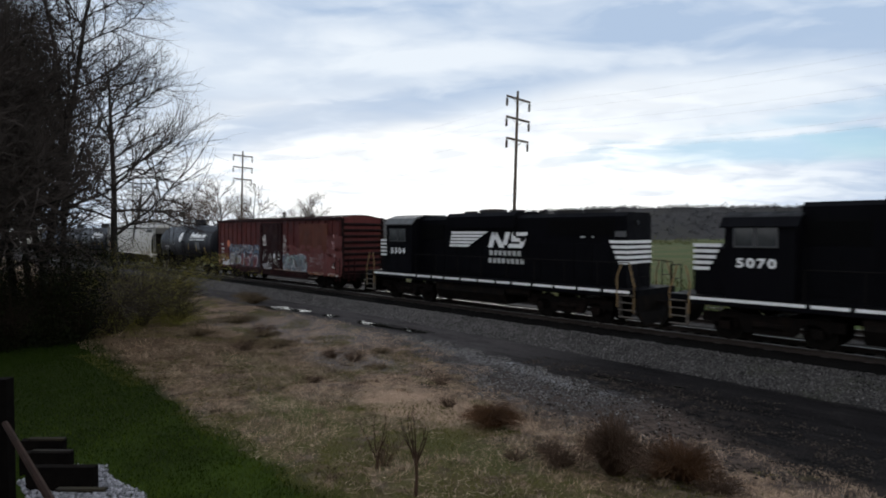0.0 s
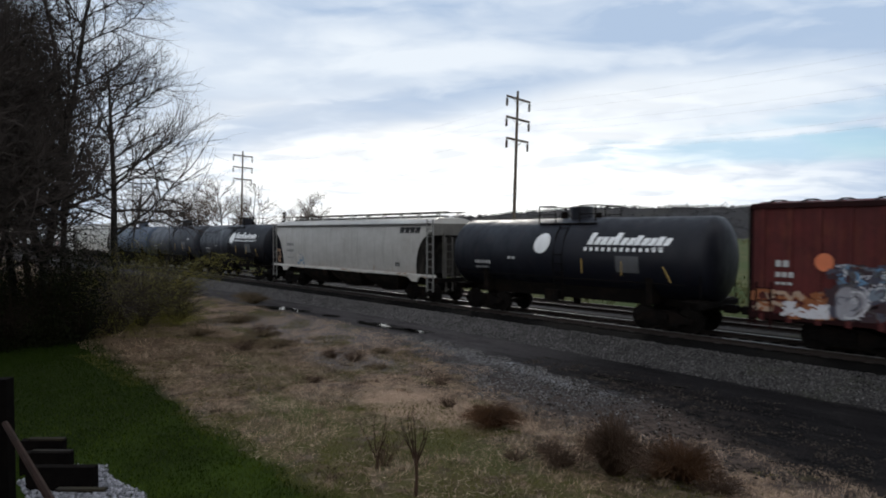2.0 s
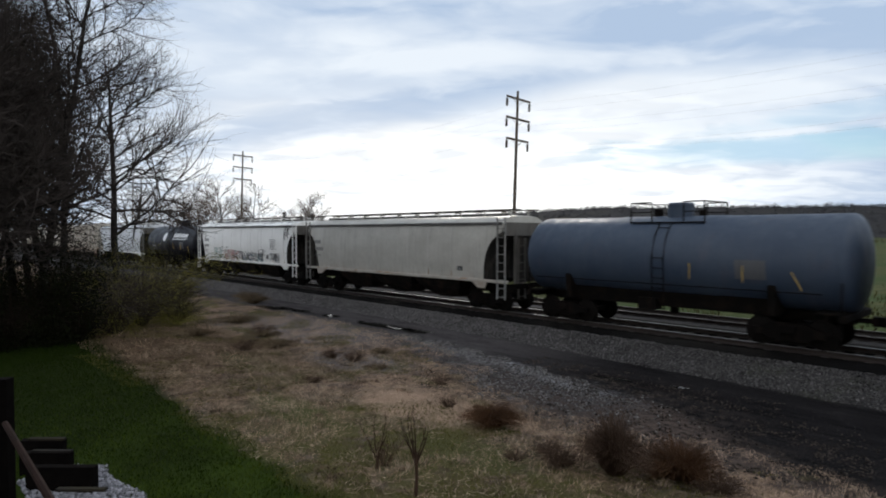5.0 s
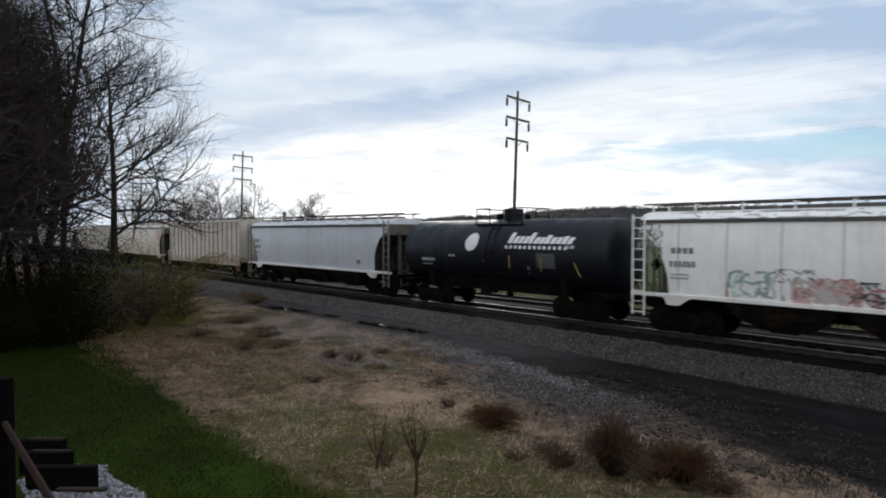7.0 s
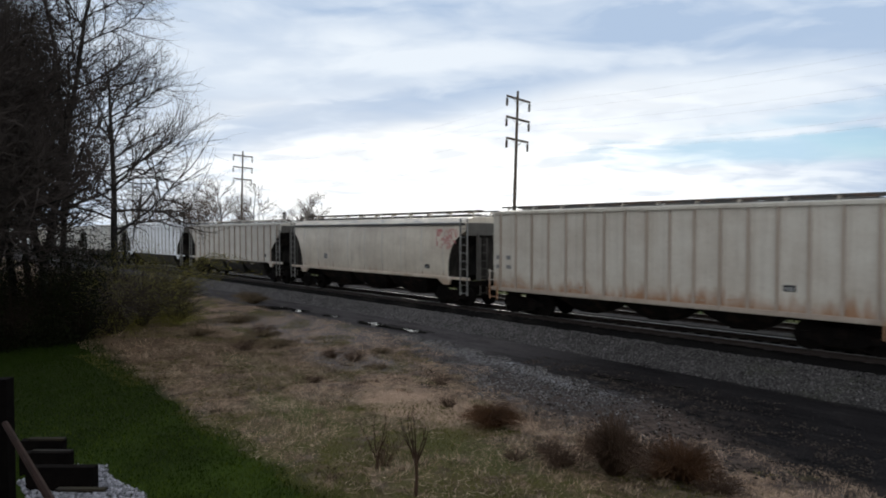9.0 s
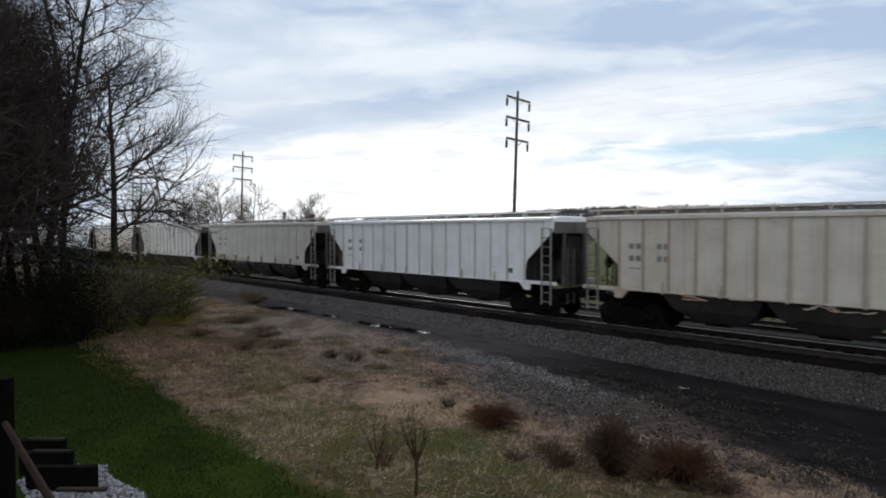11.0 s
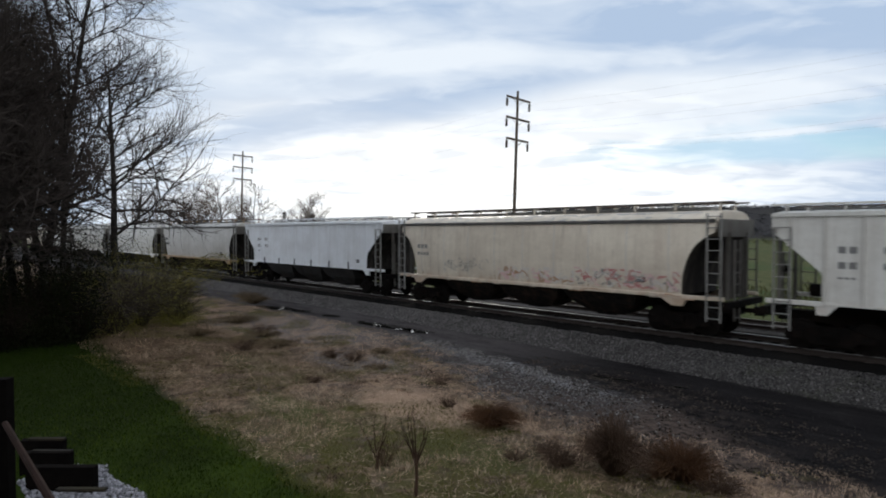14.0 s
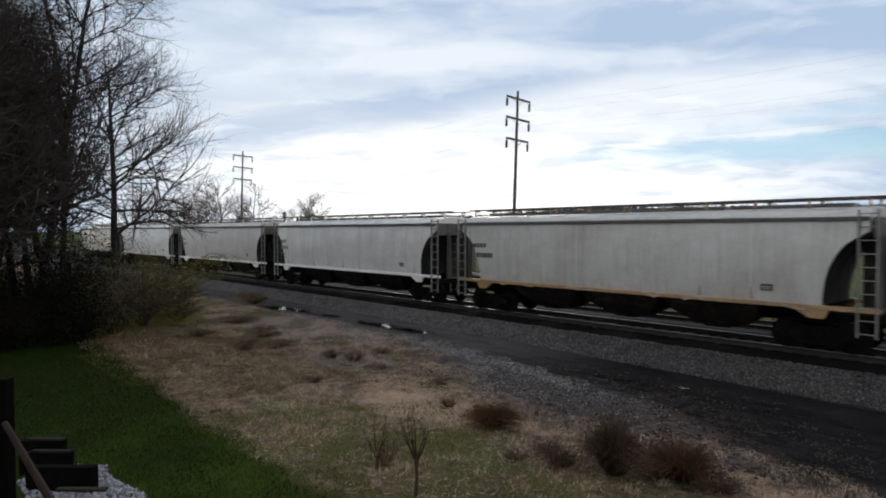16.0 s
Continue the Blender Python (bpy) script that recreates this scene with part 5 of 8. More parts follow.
def locomotive(number, label, cab_top, HZ, roof):
    root = thing("locomotive", label, "locomotive", "train")
    P = 8.45
    bm = B()
    box(bm, -P, P, -1.50, 1.50, 1.12, 1.42, 0.02)
    part("frame", bm, M["loco"], root)
    bm = B()
    x = -7.6
    for ln in (3.55, 1.0, 0.78, 1.0, 1.0, 1.0, 0.78, 1.0, 1.0, 1.0, 1.0, 1.1):
        box(bm, x, x + ln, -1.515, -1.49, 1.275, 1.375)
        box(bm, x, x + ln, 1.49, 1.515, 1.275, 1.375)
        x += ln + 0.14
    tagged(part("sill_stripe", bm, M["white"], root, "broken white sill stripe"), kind="stuff")
    # fuel tank and air reservoirs
    bm = B()
    prism_x(bm, [(-1.35, 1.12), (-1.42, 0.75), (-1.2, 0.32), (1.2, 0.32), (1.42, 0.75), (1.35, 1.12)], -2.6, 1.9)
    part("fuel_tank", bm, M["undergear"], root)
    for s in (-1, 1):
        bm = B()
        rod(bm, (2.0, s * 1.2, 0.95), (3.3, s * 1.2, 0.95), 0.2, n=14)
        part("air_reservoir", bm, M["undergear"], root)
    # short nose and cab
    bm = B()
    prism_x(bm, [(-0.92, 1.42), (0.92, 1.42), (0.92, 3.0), (0.75, 3.15), (-0.75, 3.15), (-0.92, 3.0)], -7.75, -6.45)
    bmesh.ops.bevel(bm, geom=[e for e in bm.edges if all(v.co.x < -7.7 for v in e.verts)], offset=0.08, segments=3, affect="EDGES")
    part("short_hood", bm, M["loco"], root, smooth=True)
    bm = B()
    prism_x(bm, [(-1.52, 1.42), (1.52, 1.42), (1.52, cab_top - 0.42), (1.25, cab_top - 0.16), (0.7, cab_top), (-0.7, cab_top), (-1.25, cab_top - 0.16), (-1.52, cab_top - 0.42)], -6.45, -4.35)
    cab = part("cab", bm, M["loco"], root)
    bm = B()
    roof_pts = [(-1.6, -0.46), (-1.3, -0.17), (-0.72, 0.01), (0.72, 0.01), (1.3, -0.17), (1.6, -0.46), (1.6, -0.41), (1.32, -0.11), (0.73, 0.07), (-0.73, 0.07), (-1.32, -0.11), (-1.6, -0.41)]
    prism_x(bm, [(y, cab_top + z) for y, z in roof_pts], -6.6, -4.25)
    part("cab_roof", bm, roof, cab, "curved cab roof")
    for s in (-1, 1):
        for x0, x1 in ((-6.12, -5.56), (-5.44, -4.88)):
            bm = B()
            y = s * 1.535
            box(bm, x0 - 0.05, x1 + 0.05, y - 0.02, y + 0.02, 3.07, 3.12)
            box(bm, x0 - 0.05, x1 + 0.05, y - 0.02, y + 0.02, 3.70, 3.75)
            box(bm, x0 - 0.05, x0, y - 0.02, y + 0.02, 3.12, 3.70)
            box(bm, x1, x1 + 0.05, y - 0.02, y + 0.02, 3.12, 3.70)
            w = part("window_frame", bm, M["dim_frame"] if s < 0 else M["loco"], cab)
            bm = B()
            box(bm, x0, x1, y - 0.006, y + 0.006, 3.12, 3.70)
            part("pane", bm, M["glass"], w, "dark cab window glass")
    bm = B()
    for y0, y1 in ((-1.2, -0.3), (0.3, 1.2)):
        box(bm, -6.47, -6.44, y0, y1, 3.25, 3.72)
    tagged(part("windshield", bm, M["glass"], cab, "dark windshield glass"), kind="stuff")
    number_text(root, number, -5.48, -1.527, 2.44, 0.40)
    # long hood
    bm = B()
    prism_x(bm, [(-0.92, 1.42), (0.92, 1.42), (0.92, HZ - 0.15), (0.75, HZ), (-0.75, HZ), (-0.92, HZ - 0.15)], -4.35, 7.7)
    part("long_hood", bm, M["loco"], root)
    # hood doors, grilles
    bm = B()
    box(bm, -0.40, 0.40, -0.015, 0.015, 1.6, 3.1, 0.006)
    rod(bm, (0.3, -0.03, 2.3), (0.3, -0.03, 2.5), 0.02)
    dm = mesh_of(bm, "hood_door", M["loco"])
    for k in range(13):
        again("hood_door", dm, root, pose(-3.7 + k * 0.86, -0.93, 0))
    for x0, x1, z0, z1 in ((-4.2, -2.5, 3.2, 3.95), (4.0, 7.2, 3.45, 4.1), (-0.2, 0.9, 3.75, 4.1)):
        bm = B()
        box(bm, x0, x1, -0.95, -0.91, z0, z1)
        n = int((z1 - z0) / 0.09)
        for k in range(n):
            box(bm, x0 + 0.03, x1 - 0.03, -0.975, -0.945, z0 + 0.03 + k * 0.09, z0 + 0.06 + k * 0.09)
        part("grille", bm, M["grille"], root)
    # roof gear: dynamic brake blister, fans, exhaust
    bm = B()
    prism_x(bm, [(-1.05, 3.75), (1.05, 3.75), (1.05, HZ - 0.04), (0.85, HZ + 0.14), (-0.85, HZ + 0.14), (-1.05, HZ - 0.04)], -2.2, 2.2)
    part("blister", bm, M["loco"], root)
    for x in (0.0, 4.4, 5.9):
        bm = B()
        z = HZ + 0.14 if x < 2 else HZ
        rod(bm, (x, 0, z), (x, 0, z + 0.16), 0.66, n=24)
        rod(bm, (x, 0, z + 0.16), (x, 0, z + 0.20), 0.60, 0.3, n=24)
        part("cooling_fan", bm, M["loco_roof"], root)
    for x in (-1.5, 1.5):
        bm = B()
        box(bm, x - 0.3, x + 0.3, -0.2, 0.2, HZ + 0.08, HZ + 0.26, 0.02)
        part("exhaust_stack", bm, M["loco_roof"], root)
    bm = B()
    for k, y in enumerate((-0.15, 0.0, 0.15)):
        rod(bm, (2.9, y, HZ + 0.14), (3.25 - 0.08 * k, y, HZ + 0.16), 0.03, 0.08, 10)
    box(bm, 2.95, 3.1, -0.2, 0.2, HZ, HZ + 0.12)
    part("air_horn", bm, M["loco_roof"], root)
    bm = B()
    box(bm, 7.2, 7.66, -0.96, -0.90, 3.38, 3.60)
    part("number_board", bm, M["grey_panel"], root, "small pale number board")
    bars(root, -0.937, [(5.6, 3.34, 0.3, 0.06, 1), (6.15, 3.34, 0.12, 0.06, 1)], M["soft_white"], name="hood_mark", label="small white marks on the hood")
    # end stripes
    for x0, x1, zz in ((6.95, 7.71, 2.33), (-7.76, -6.90, 2.26)):
        for k in range(5):
            bm = B()
            sl = 0.10 * k if x0 > 0 else 0
            sr = 0.10 * (4 - k) if x0 < 0 else 0
            z = zz + (4 - k) * 0.2
            prism(bm, [(x0 + sl, z), (x1 - (0.3 - sr if x0 < 0 else 0), z), (x1 - (0.3 - sr if x0 < 0 else 0) + (0.03 if x0 < 0 else 0), z + 0.115), (x0 + sl - (0.03 if x0 > 0 else 0), z + 0.115)], -0.932, -0.922)
            part("end_stripe", bm, M["white"], root, "white safety stripe")
    for k in range(5):
        bm = B()
        box(bm, 7.702, 7.712, -0.92, 0.92, 2.33 + k * 0.2, 2.445 + k * 0.2)
        part("end_stripe", bm, M["white"], root, "white safety stripe")
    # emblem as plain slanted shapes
    for k in range(5):
        bm = B()
        z = 2.86 + (4 - k) * 0.155
        prism(bm, [(-1.85 - 0.03 * k, z), (0.40 - 0.28 * k, z), (0.62 - 0.28 * k, z + 0.115), (-1.82 - 0.03 * k, z + 0.115)], -1.064, -1.054)
        part("logo_stripe", bm, M["white"], root, "white slanted stripe of the emblem")
    bm = B()
    for pts in ([(0.62, 2.86), (0.90, 2.86), (1.14, 3.56), (0.86, 3.56)], [(0.90, 3.56), (1.16, 3.56), (1.62, 2.86), (1.30, 2.86)], [(1.50, 2.98), (1.76, 2.98), (1.96, 3.56), (1.70, 3.56)],
                [(1.84, 2.86), (2.66, 2.86), (2.78, 3.04), (1.90, 3.04)], [(2.50, 3.04), (2.78, 3.04), (2.84, 3.30), (2.56, 3.30)], [(2.02, 3.14), (2.84, 3.14), (2.86, 3.30), (2.06, 3.30)],
                [(2.02, 3.30), (2.28, 3.30), (2.34, 3.56), (2.10, 3.56)], [(2.10, 3.40), (2.92, 3.40), (2.98, 3.56), (2.14, 3.56)]):
        prism(bm, pts, -1.064, -1.054)
    part("logo_block", bm, M["white"], root, "white slanted blocks of the emblem")
    bars(root, -0.956, [(0.62, 2.50, 1.95, 0.22, 7), (0.55, 2.14, 2.2, 0.22, 8)], M["soft_white"], label="pale lettering as plain bars")
    # handrails, steps, pilots
    for s in (-1, 1):
        bm = B()
        xs = [-4.1 + k * 1.55 for k in range(8)]
        for x in xs:
            rod(bm, (x, s * 1.46, 1.42), (x, s * 1.46, 2.42), 0.02, n=6)
        rod(bm, (xs[0], s * 1.46, 2.42), (8.1, s * 1.46, 2.42), 0.02, n=6)
        part("handrail", bm, M["handrail"], root, "dark handrail")
        for e in (-1, 1):
            for pts in ([(e * 8.3, s * 1.48, 0.55), (e * 8.35, s * 1.48, 1.5), (e * 8.1, s * 1.46, 2.42)], [(e * 7.65, s * 1.5, 0.75), (e * 7.62, s * 1.5, 1.9), (e * 7.8, s * 1.46, 2.42)]):
                bm = B()
                pipe(bm, pts, 0.03)
                part("step_handrail", bm, M["end_rail"], root, "rusty worn step handrail")
        for e in (-1, 1):
            bm = B()
            for k in range(4):
                z = 0.38 + k * 0.27
                box(bm, min(e * 7.75, e * 8.3), max(e * 7.75, e * 8.3), s * 1.5 - 0.10 - 0.05 * k * 0, s * 1.5 + 0.04, z, z + 0.03)
            box(bm, min(e * 7.72, e * 7.75), max(e * 7.72, e * 7.75), s * 1.4 - 0.1, s * 1.4 + 0.1, 0.35, 1.2)
            tagged(part("step_well", bm, M["step_edge"], root, "steps with pale worn edges"), kind="stuff")
    for e in (-1, 1):
        bm = B()
        prism(bm, [(e * 8.45, 1.2), (e * 8.52, 0.6), (e * 8.75, 0.18), (e * 8.68, 0.15), (e * 8.40, 0.55), (e * 8.35, 1.2)], -1.45, 1.45)
        part("pilot", bm, M["undergear"], root)
        for a, b in ((-1.3, -0.5), (0.5, 1.3)):
            bm = B()
            for y in (a, b):
                rod(bm, (e * 8.4, y, 1.42), (e * 8.4, y, 2.4), 0.02, n=6)
            rod(bm, (e * 8.4, a, 2.4), (e * 8.4, b, 2.4), 0.02, n=6)
            rod(bm, (e * 8.4, a, 1.9), (e * 8.4, b, 1.9), 0.015, n=6)
            part("end_railing", bm, M["handrail"], root)
        bm = B()
        rod(bm, (e * (7.71 if e > 0 else 7.77), -0.2, 2.9 if e < 0 else 3.95), (e * (7.76 if e > 0 else 7.82), -0.2, 2.9 if e < 0 else 3.95), 0.10, n=14)
        part("headlight", bm, M["glass"], root)
    for e in (-1, 1):
        wheel_truck_loco(root, e * 5.18)
    couplers(root, 8.45)
    return root


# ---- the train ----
# end colours hold both grime and the shade between wagons
M["end_shade_grime"] = surf("shaded_grimy_end_steel", (0.030, 0.027, 0.025), (0.016, 0.015, 0.014), 5, 0.9, c3=(0.06, 0.052, 0.045), stretch=(1, 1, 0.3), spec=0.15)
M["end_dim"] = paint("shaded_grimy_end_paint", (0.12, 0.114, 0.104), (0.042, 0.037, 0.032), 0.8, 0.7, 0.1, 0.2)
M["worn_ladder"] = paint("worn_ladder_paint", (0.24, 0.237, 0.228), (0.10, 0.093, 0.083), 0.7, 0.7, 0.1, 0.2)
M["grey_bay"] = paint("grimy_grey_slope_paint", (0.060, 0.059, 0.058), (0.030, 0.027, 0.025), 0.8, 0.7, 0.15, 0.15)
M["dark_post"] = paint("grimy_post_paint", (0.14, 0.145, 0.16), (0.07, 0.07, 0.07), 0.6, 0.7)
M["hem_orange"] = paint("rusty_orange_edge", (0.30, 0.10, 0.03), (0.12, 0.04, 0.02), 0.7, 0.7, 0.3)
M["fresh_red"] = paint("bright_oxide_red_paint", (0.122, 0.0165, 0.0135), (0.064, 0.0155, 0.0125), 0.7, 0.6, 0.2)
M["tag_dark_plum"] = paint("dark_plum_spray", (0.035, 0.014, 0.02), (0.02, 0.01, 0.012), 0.6)
M["box_brown"] = paint("orange_brown_paint", (0.118, 0.036, 0.021), (0.060, 0.020, 0.015), 0.8, 0.6, 0.2, 0.12)
M["rubbed"] = paint("rubbed_pale_paint", (0.30, 0.25, 0.25), (0.10, 0.05, 0.05), 0.8, 0.7)
M["tag_white"] = paint("white_spray", (0.56, 0.56, 0.59), (0.35, 0.33, 0.35), 0.5)
M["grime_line"] = surf("dark_roof_seam", (0.05, 0.048, 0.045), (0.09, 0.085, 0.08), 6, 0.8)
M["walk_grating"] = surf("galvanised_walk", (0.075, 0.075, 0.075), (0.04, 0.04, 0.038), 20, 0.8, 0.2, c3=(0.12, 0.07, 0.045))
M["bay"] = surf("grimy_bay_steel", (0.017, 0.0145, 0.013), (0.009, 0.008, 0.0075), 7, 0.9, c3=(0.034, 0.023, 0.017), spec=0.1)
M["grey_panel"] = paint("grey_data_panel", (0.085, 0.088, 0.095), (0.045, 0.045, 0.047), 0.6)
M["cab_roof"] = paint("pale_cab_roof_paint", (0.075, 0.075, 0.076), (0.045, 0.045, 0.044), 0.6)
M["dim_frame"] = paint("dull_window_frame", (0.055, 0.057, 0.062), (0.025, 0.025, 0.027), 0.6)
M["grille"] = surf("dark_grille", (0.0045, 0.0045, 0.005), (0.003, 0.003, 0.0035), 20, 0.8, spec=0.04)
M["handrail"] = surf("dark_handrail", (0.008, 0.007, 0.006), (0.005, 0.004, 0.004), 10, 0.8, spec=0.1)
M["end_rail"] = surf("rusty_worn_handrail", (0.22, 0.14, 0.05), (0.10, 0.06, 0.03), 10, 0.6)
M["step_edge"] = surf("worn_step_steel", (0.14, 0.12, 0.10), (0.05, 0.045, 0.04), 8, 0.7)
M["tag_navy"] = paint("navy_spray", (0.03, 0.04, 0.075), (0.10, 0.07, 0.07), 0.6)
M["tag_grey"] = paint("pale_grey_spray", (0.28, 0.28, 0.31), (0.18, 0.16, 0.17), 0.6)
M["tag_red"] = paint("red_spray", (0.20, 0.016, 0.030), (0.07, 0.016, 0.02), 0.8)
M["tag_blue"] = paint("blue_spray", (0.12, 0.26, 0.42), (0.10, 0.14, 0.2), 0.5)
M["tag_bluegrey"] = paint("blue_grey_spray", (0.16, 0.20, 0.25), (0.09, 0.09, 0.1), 0.6)
M["tag_teal"] = paint("faded_teal_spray", (0.22, 0.38, 0.36), (0.4, 0.4, 0.38), 0.7)
M["tag_pink"] = paint("faded_red_spray", (0.42, 0.12, 0.12), (0.4, 0.33, 0.3), 0.7)
M["tag_dark"] = paint("black_spray", (0.045, 0.045, 0.05), (0.2, 0.19, 0.18), 0.6)
M["tag_pale"] = paint("worn_pale_spray", (0.50, 0.47, 0.44), (0.6, 0.57, 0.52), 0.7)
M["soft_grey"] = paint("worn_grey_spray", (0.20, 0.19, 0.185), (0.40, 0.38, 0.34), 0.7)
M["tag_mint"] = paint("washed_mint_spray", (0.48, 0.60, 0.58), (0.6, 0.6, 0.58), 0.7)
M["tag_pale_pink"] = paint("washed_pink_spray", (0.58, 0.36, 0.36), (0.6, 0.5, 0.48), 0.7)
M["tag_deep_teal"] = paint("deep_teal_spray", (0.06, 0.15, 0.20), (0.25, 0.28, 0.3), 0.6)
M["tag_rust"] = paint("faded_orange_spray", (0.36, 0.20, 0.11), (0.36, 0.31, 0.26), 0.7)


def hopper_paint(name, col, amount, rust, grime=(0.27, 0.245, 0.21), hem=0.0):
    return paint(name, col, grime, amount, 0.42, rust, 0.7, hem)


P_GREY = hopper_paint("grey_hopper_paint", (0.64, 0.635, 0.60), 0.45, 0.06, hem=0.2)
P_STREAK = hopper_paint("streaked_grey_hopper_paint", (0.46, 0.45, 0.425), 0.62, 0.06, hem=0.3)
P_WHITE = hopper_paint("white_hopper_paint", (0.88, 0.88, 0.855), 0.20, 0.03, hem=0.2)
P_COOL = hopper_paint("cool_grey_hopper_paint", (0.60, 0.625, 0.665), 0.22, 0.01)
P_BLUEW = hopper_paint("bluish_white_hopper_paint", (0.76, 0.79, 0.83), 0.28, 0.02)
P_SEAM = hopper_paint("faint_seam_paint", (0.52, 0.53, 0.54), 0.4, 0.03)
P_CREAM = hopper_paint("cream_hopper_paint", (0.63, 0.57, 0.47), 0.52, 0.14, (0.30, 0.24, 0.18), 0.5)
P_TAN = hopper_paint("tan_grey_hopper_paint", (0.53, 0.505, 0.45), 0.55, 0.10, (0.28, 0.24, 0.19), 0.45)
P_BOX = hopper_paint("rust_edged_tan_paint", (0.54, 0.51, 0.445), 0.5, 0.14, (0.30, 0.24, 0.18), 0.95)
P_DUST = hopper_paint("dusty_grey_hopper_paint", (0.47, 0.46, 0.415), 0.58, 0.08, hem=0.3)
P_RUSTSILL = hopper_paint("rusty_sill_paint", (0.38, 0.23, 0.09), 0.7, 0.5, (0.10, 0.075, 0.06))

# ribs darker than the sheets: their shadow lines painted in, with grime and rust
M["rib_grey"] = hopper_paint("shaded_grimy_rib_paint", (0.50, 0.49, 0.46), 0.45, 0.06)
M["rib_tan"] = hopper_paint("shaded_rusty_rib_paint", (0.40, 0.365, 0.315), 0.5, 0.1, (0.20, 0.17, 0.14), 0.25)

def bulge(z):
    return -(1.46 + 0.09 * math.sin(math.pi * min(1, max(0, (z - 1.42) / 2.54))) + 0.006)


rg = random.Random(11)
SMALL = [(-7.4, 2.85, 0.7, 0.22, 4), (-7.4, 2.42, 0.95, 0.22, 5), (-7.4, 2.1, 0.7, 0.08, 4)]
STACKED = [(-6.4, 2.95, 0.55, 0.2, 2), (-5.3, 2.95, 0.5, 0.2, 2), (-6.4, 2.5, 0.55, 0.2, 2), (-5.3, 2.5, 0.5, 0.2, 2), (-6.4, 2.2, 0.5, 0.06, 3)]

TRAIN = []


def add(front, rear, made):
    TRAIN.append(((front + rear) / 2, made))


add(7.15, -10.9, locomotive("5070", "black diesel locomotive with white stripes and numbered cab", 4.16, 4.50, M["loco"]))
add(-10.9, -28.95, locomotive("5304", "black diesel locomotive with white emblem on its hood", 4.40, 4.34, M["cab_roof"]))
add(-28.95, -50.1, boxcar(20, "weathered red boxcar covered in graffiti"))
TRAIN[-1] = (-39.65, TRAIN[-1][1])
TM = [(-4.6, 2.15, 1.0, 0.14, 6), (-4.6, 1.95, 0.8, 0.06, 4), (-2.6, 2.4, 0.5, 0.1, 2), (4.2, 2.9, 0.5, 0.12, 2)]
add(-49.6, -62.8, tank_wagon(13.2, M["black_tank"], "black tank wagon with white emblem and wordmark", -0.75, TM))
add(-62.8, -81.2, covered_hopper(16.9, "smooth", P_STREAK, P_GREY, "grey covered hopper with dark stencilled letters",
                                 marks=[(-6.4, 2.66, 0.95, 0.18, 4), (-6.4, 2.26, 0.95, 0.16, 4), (-6.3, 1.85, 0.8, 0.05, 4)]))
for k in range(4):
    # big slanted blocks in place of the owner's letters
    bm = B()
    x = 5.6 + 0.42 * k
    prism(bm, [(x, 3.40), (x + 0.13, 3.40), (x + 0.17, 3.54), (x + 0.25, 3.54), (x + 0.22, 3.40), (x + 0.34, 3.40), (x + 0.46, 3.82), (x + 0.12, 3.82)], bulge(3.6) - 0.004, bulge(3.6) + 0.02)
    part("logo_block", bm, M["lettering"], TRAIN[-1][1], "dark slanted block of the emblem")
tangle(TRAIN[-1][1], bulge, -5.1, -4.3, 1.5, 2.1, 18, 0.25, 0.06, (M["tag_blue"], M["tag_pale"]), 91, "faded blue sprayed patch")
tangle(TRAIN[-1][1], bulge, -7.7, -7.3, 1.5, 2.4, 8, 0.4, 0.03, (M["tag_rust"],), 92, "faded orange streak", 0.004, 0.1)
add(-81.2, -94.1, tank_wagon(12.9, M["black_tank"], "black tank wagon with white emblem and wordmark", 0.5, TM, 0.5))
add(-94.1, -107.1, tank_wagon(13.0, M["grey_tank"], "faded black tank wagon with small white lettering", None, TM))
add(-107.1, -119.9, tank_wagon(12.8, M["blue_tank"], "faded blue tank wagon with plain shell", None, ()))
add(-119.9, -138.2, covered_hopper(17.2, "smooth", P_DUST, P_DUST, "dusty grey covered hopper with streaked sides", marks=SMALL))
cefx = covered_hopper(16.9, "smooth", P_WHITE, P_WHITE, "white covered hopper with colourful graffiti along the sill",
                      marks=[(-6.85, 2.82, 0.85, 0.2, 4), (-6.9, 2.36, 0.95, 0.2, 6), (-6.85, 2.08, 0.9, 0.03, 1), (-6.85, 1.95, 0.9, 0.03, 1)])


DK, TL, PK = M["tag_dark"], M["tag_teal"], M["tag_pink"]
tangle(cefx, bulge, -4.9, -3.5, 1.5, 2.3, 15, 0.3, 0.05, (TL, M["tag_mint"]), 51, "faded teal sprayed strokes", 0.002, 0.1)
tangle(cefx, bulge, -3.5, -2.4, 2.02, 2.42, 14, 0.16, 0.018, (DK,), 52, "small dark sprayed scrawl")
tangle(cefx, bulge, -2.95, -1.2, 1.46, 2.08, 40, 0.3, 0.09, (M["tag_pale_pink"], M["tag_pale_pink"], M["tag_pale"]), 53, "faded pink sprayed letters", 0.002)
tangle(cefx, bulge, -2.9, -1.2, 1.5, 2.2, 24, 0.2, 0.02, (PK, PK, DK), 54, "thin sprayed outline", 0.01)
tangle(cefx, bulge, -1.35, 0.1, 1.44, 2.12, 30, 0.22, 0.034, (DK, DK, PK), 55, "black angular sprayed letters", 0.01)
tangle(cefx, bulge, 0.1, 3.4, 1.46, 1.95, 24, 0.3, 0.055, (M["tag_deep_teal"], M["tag_bluegrey"], M["tag_mint"]), 56, "deep teal sprayed letters", 0.002)
tangle(cefx, bulge, 0.1, 3.5, 1.46, 2.1, 48, 0.26, 0.026, (DK,), 57, "black angular sprayed outline", 0.01)
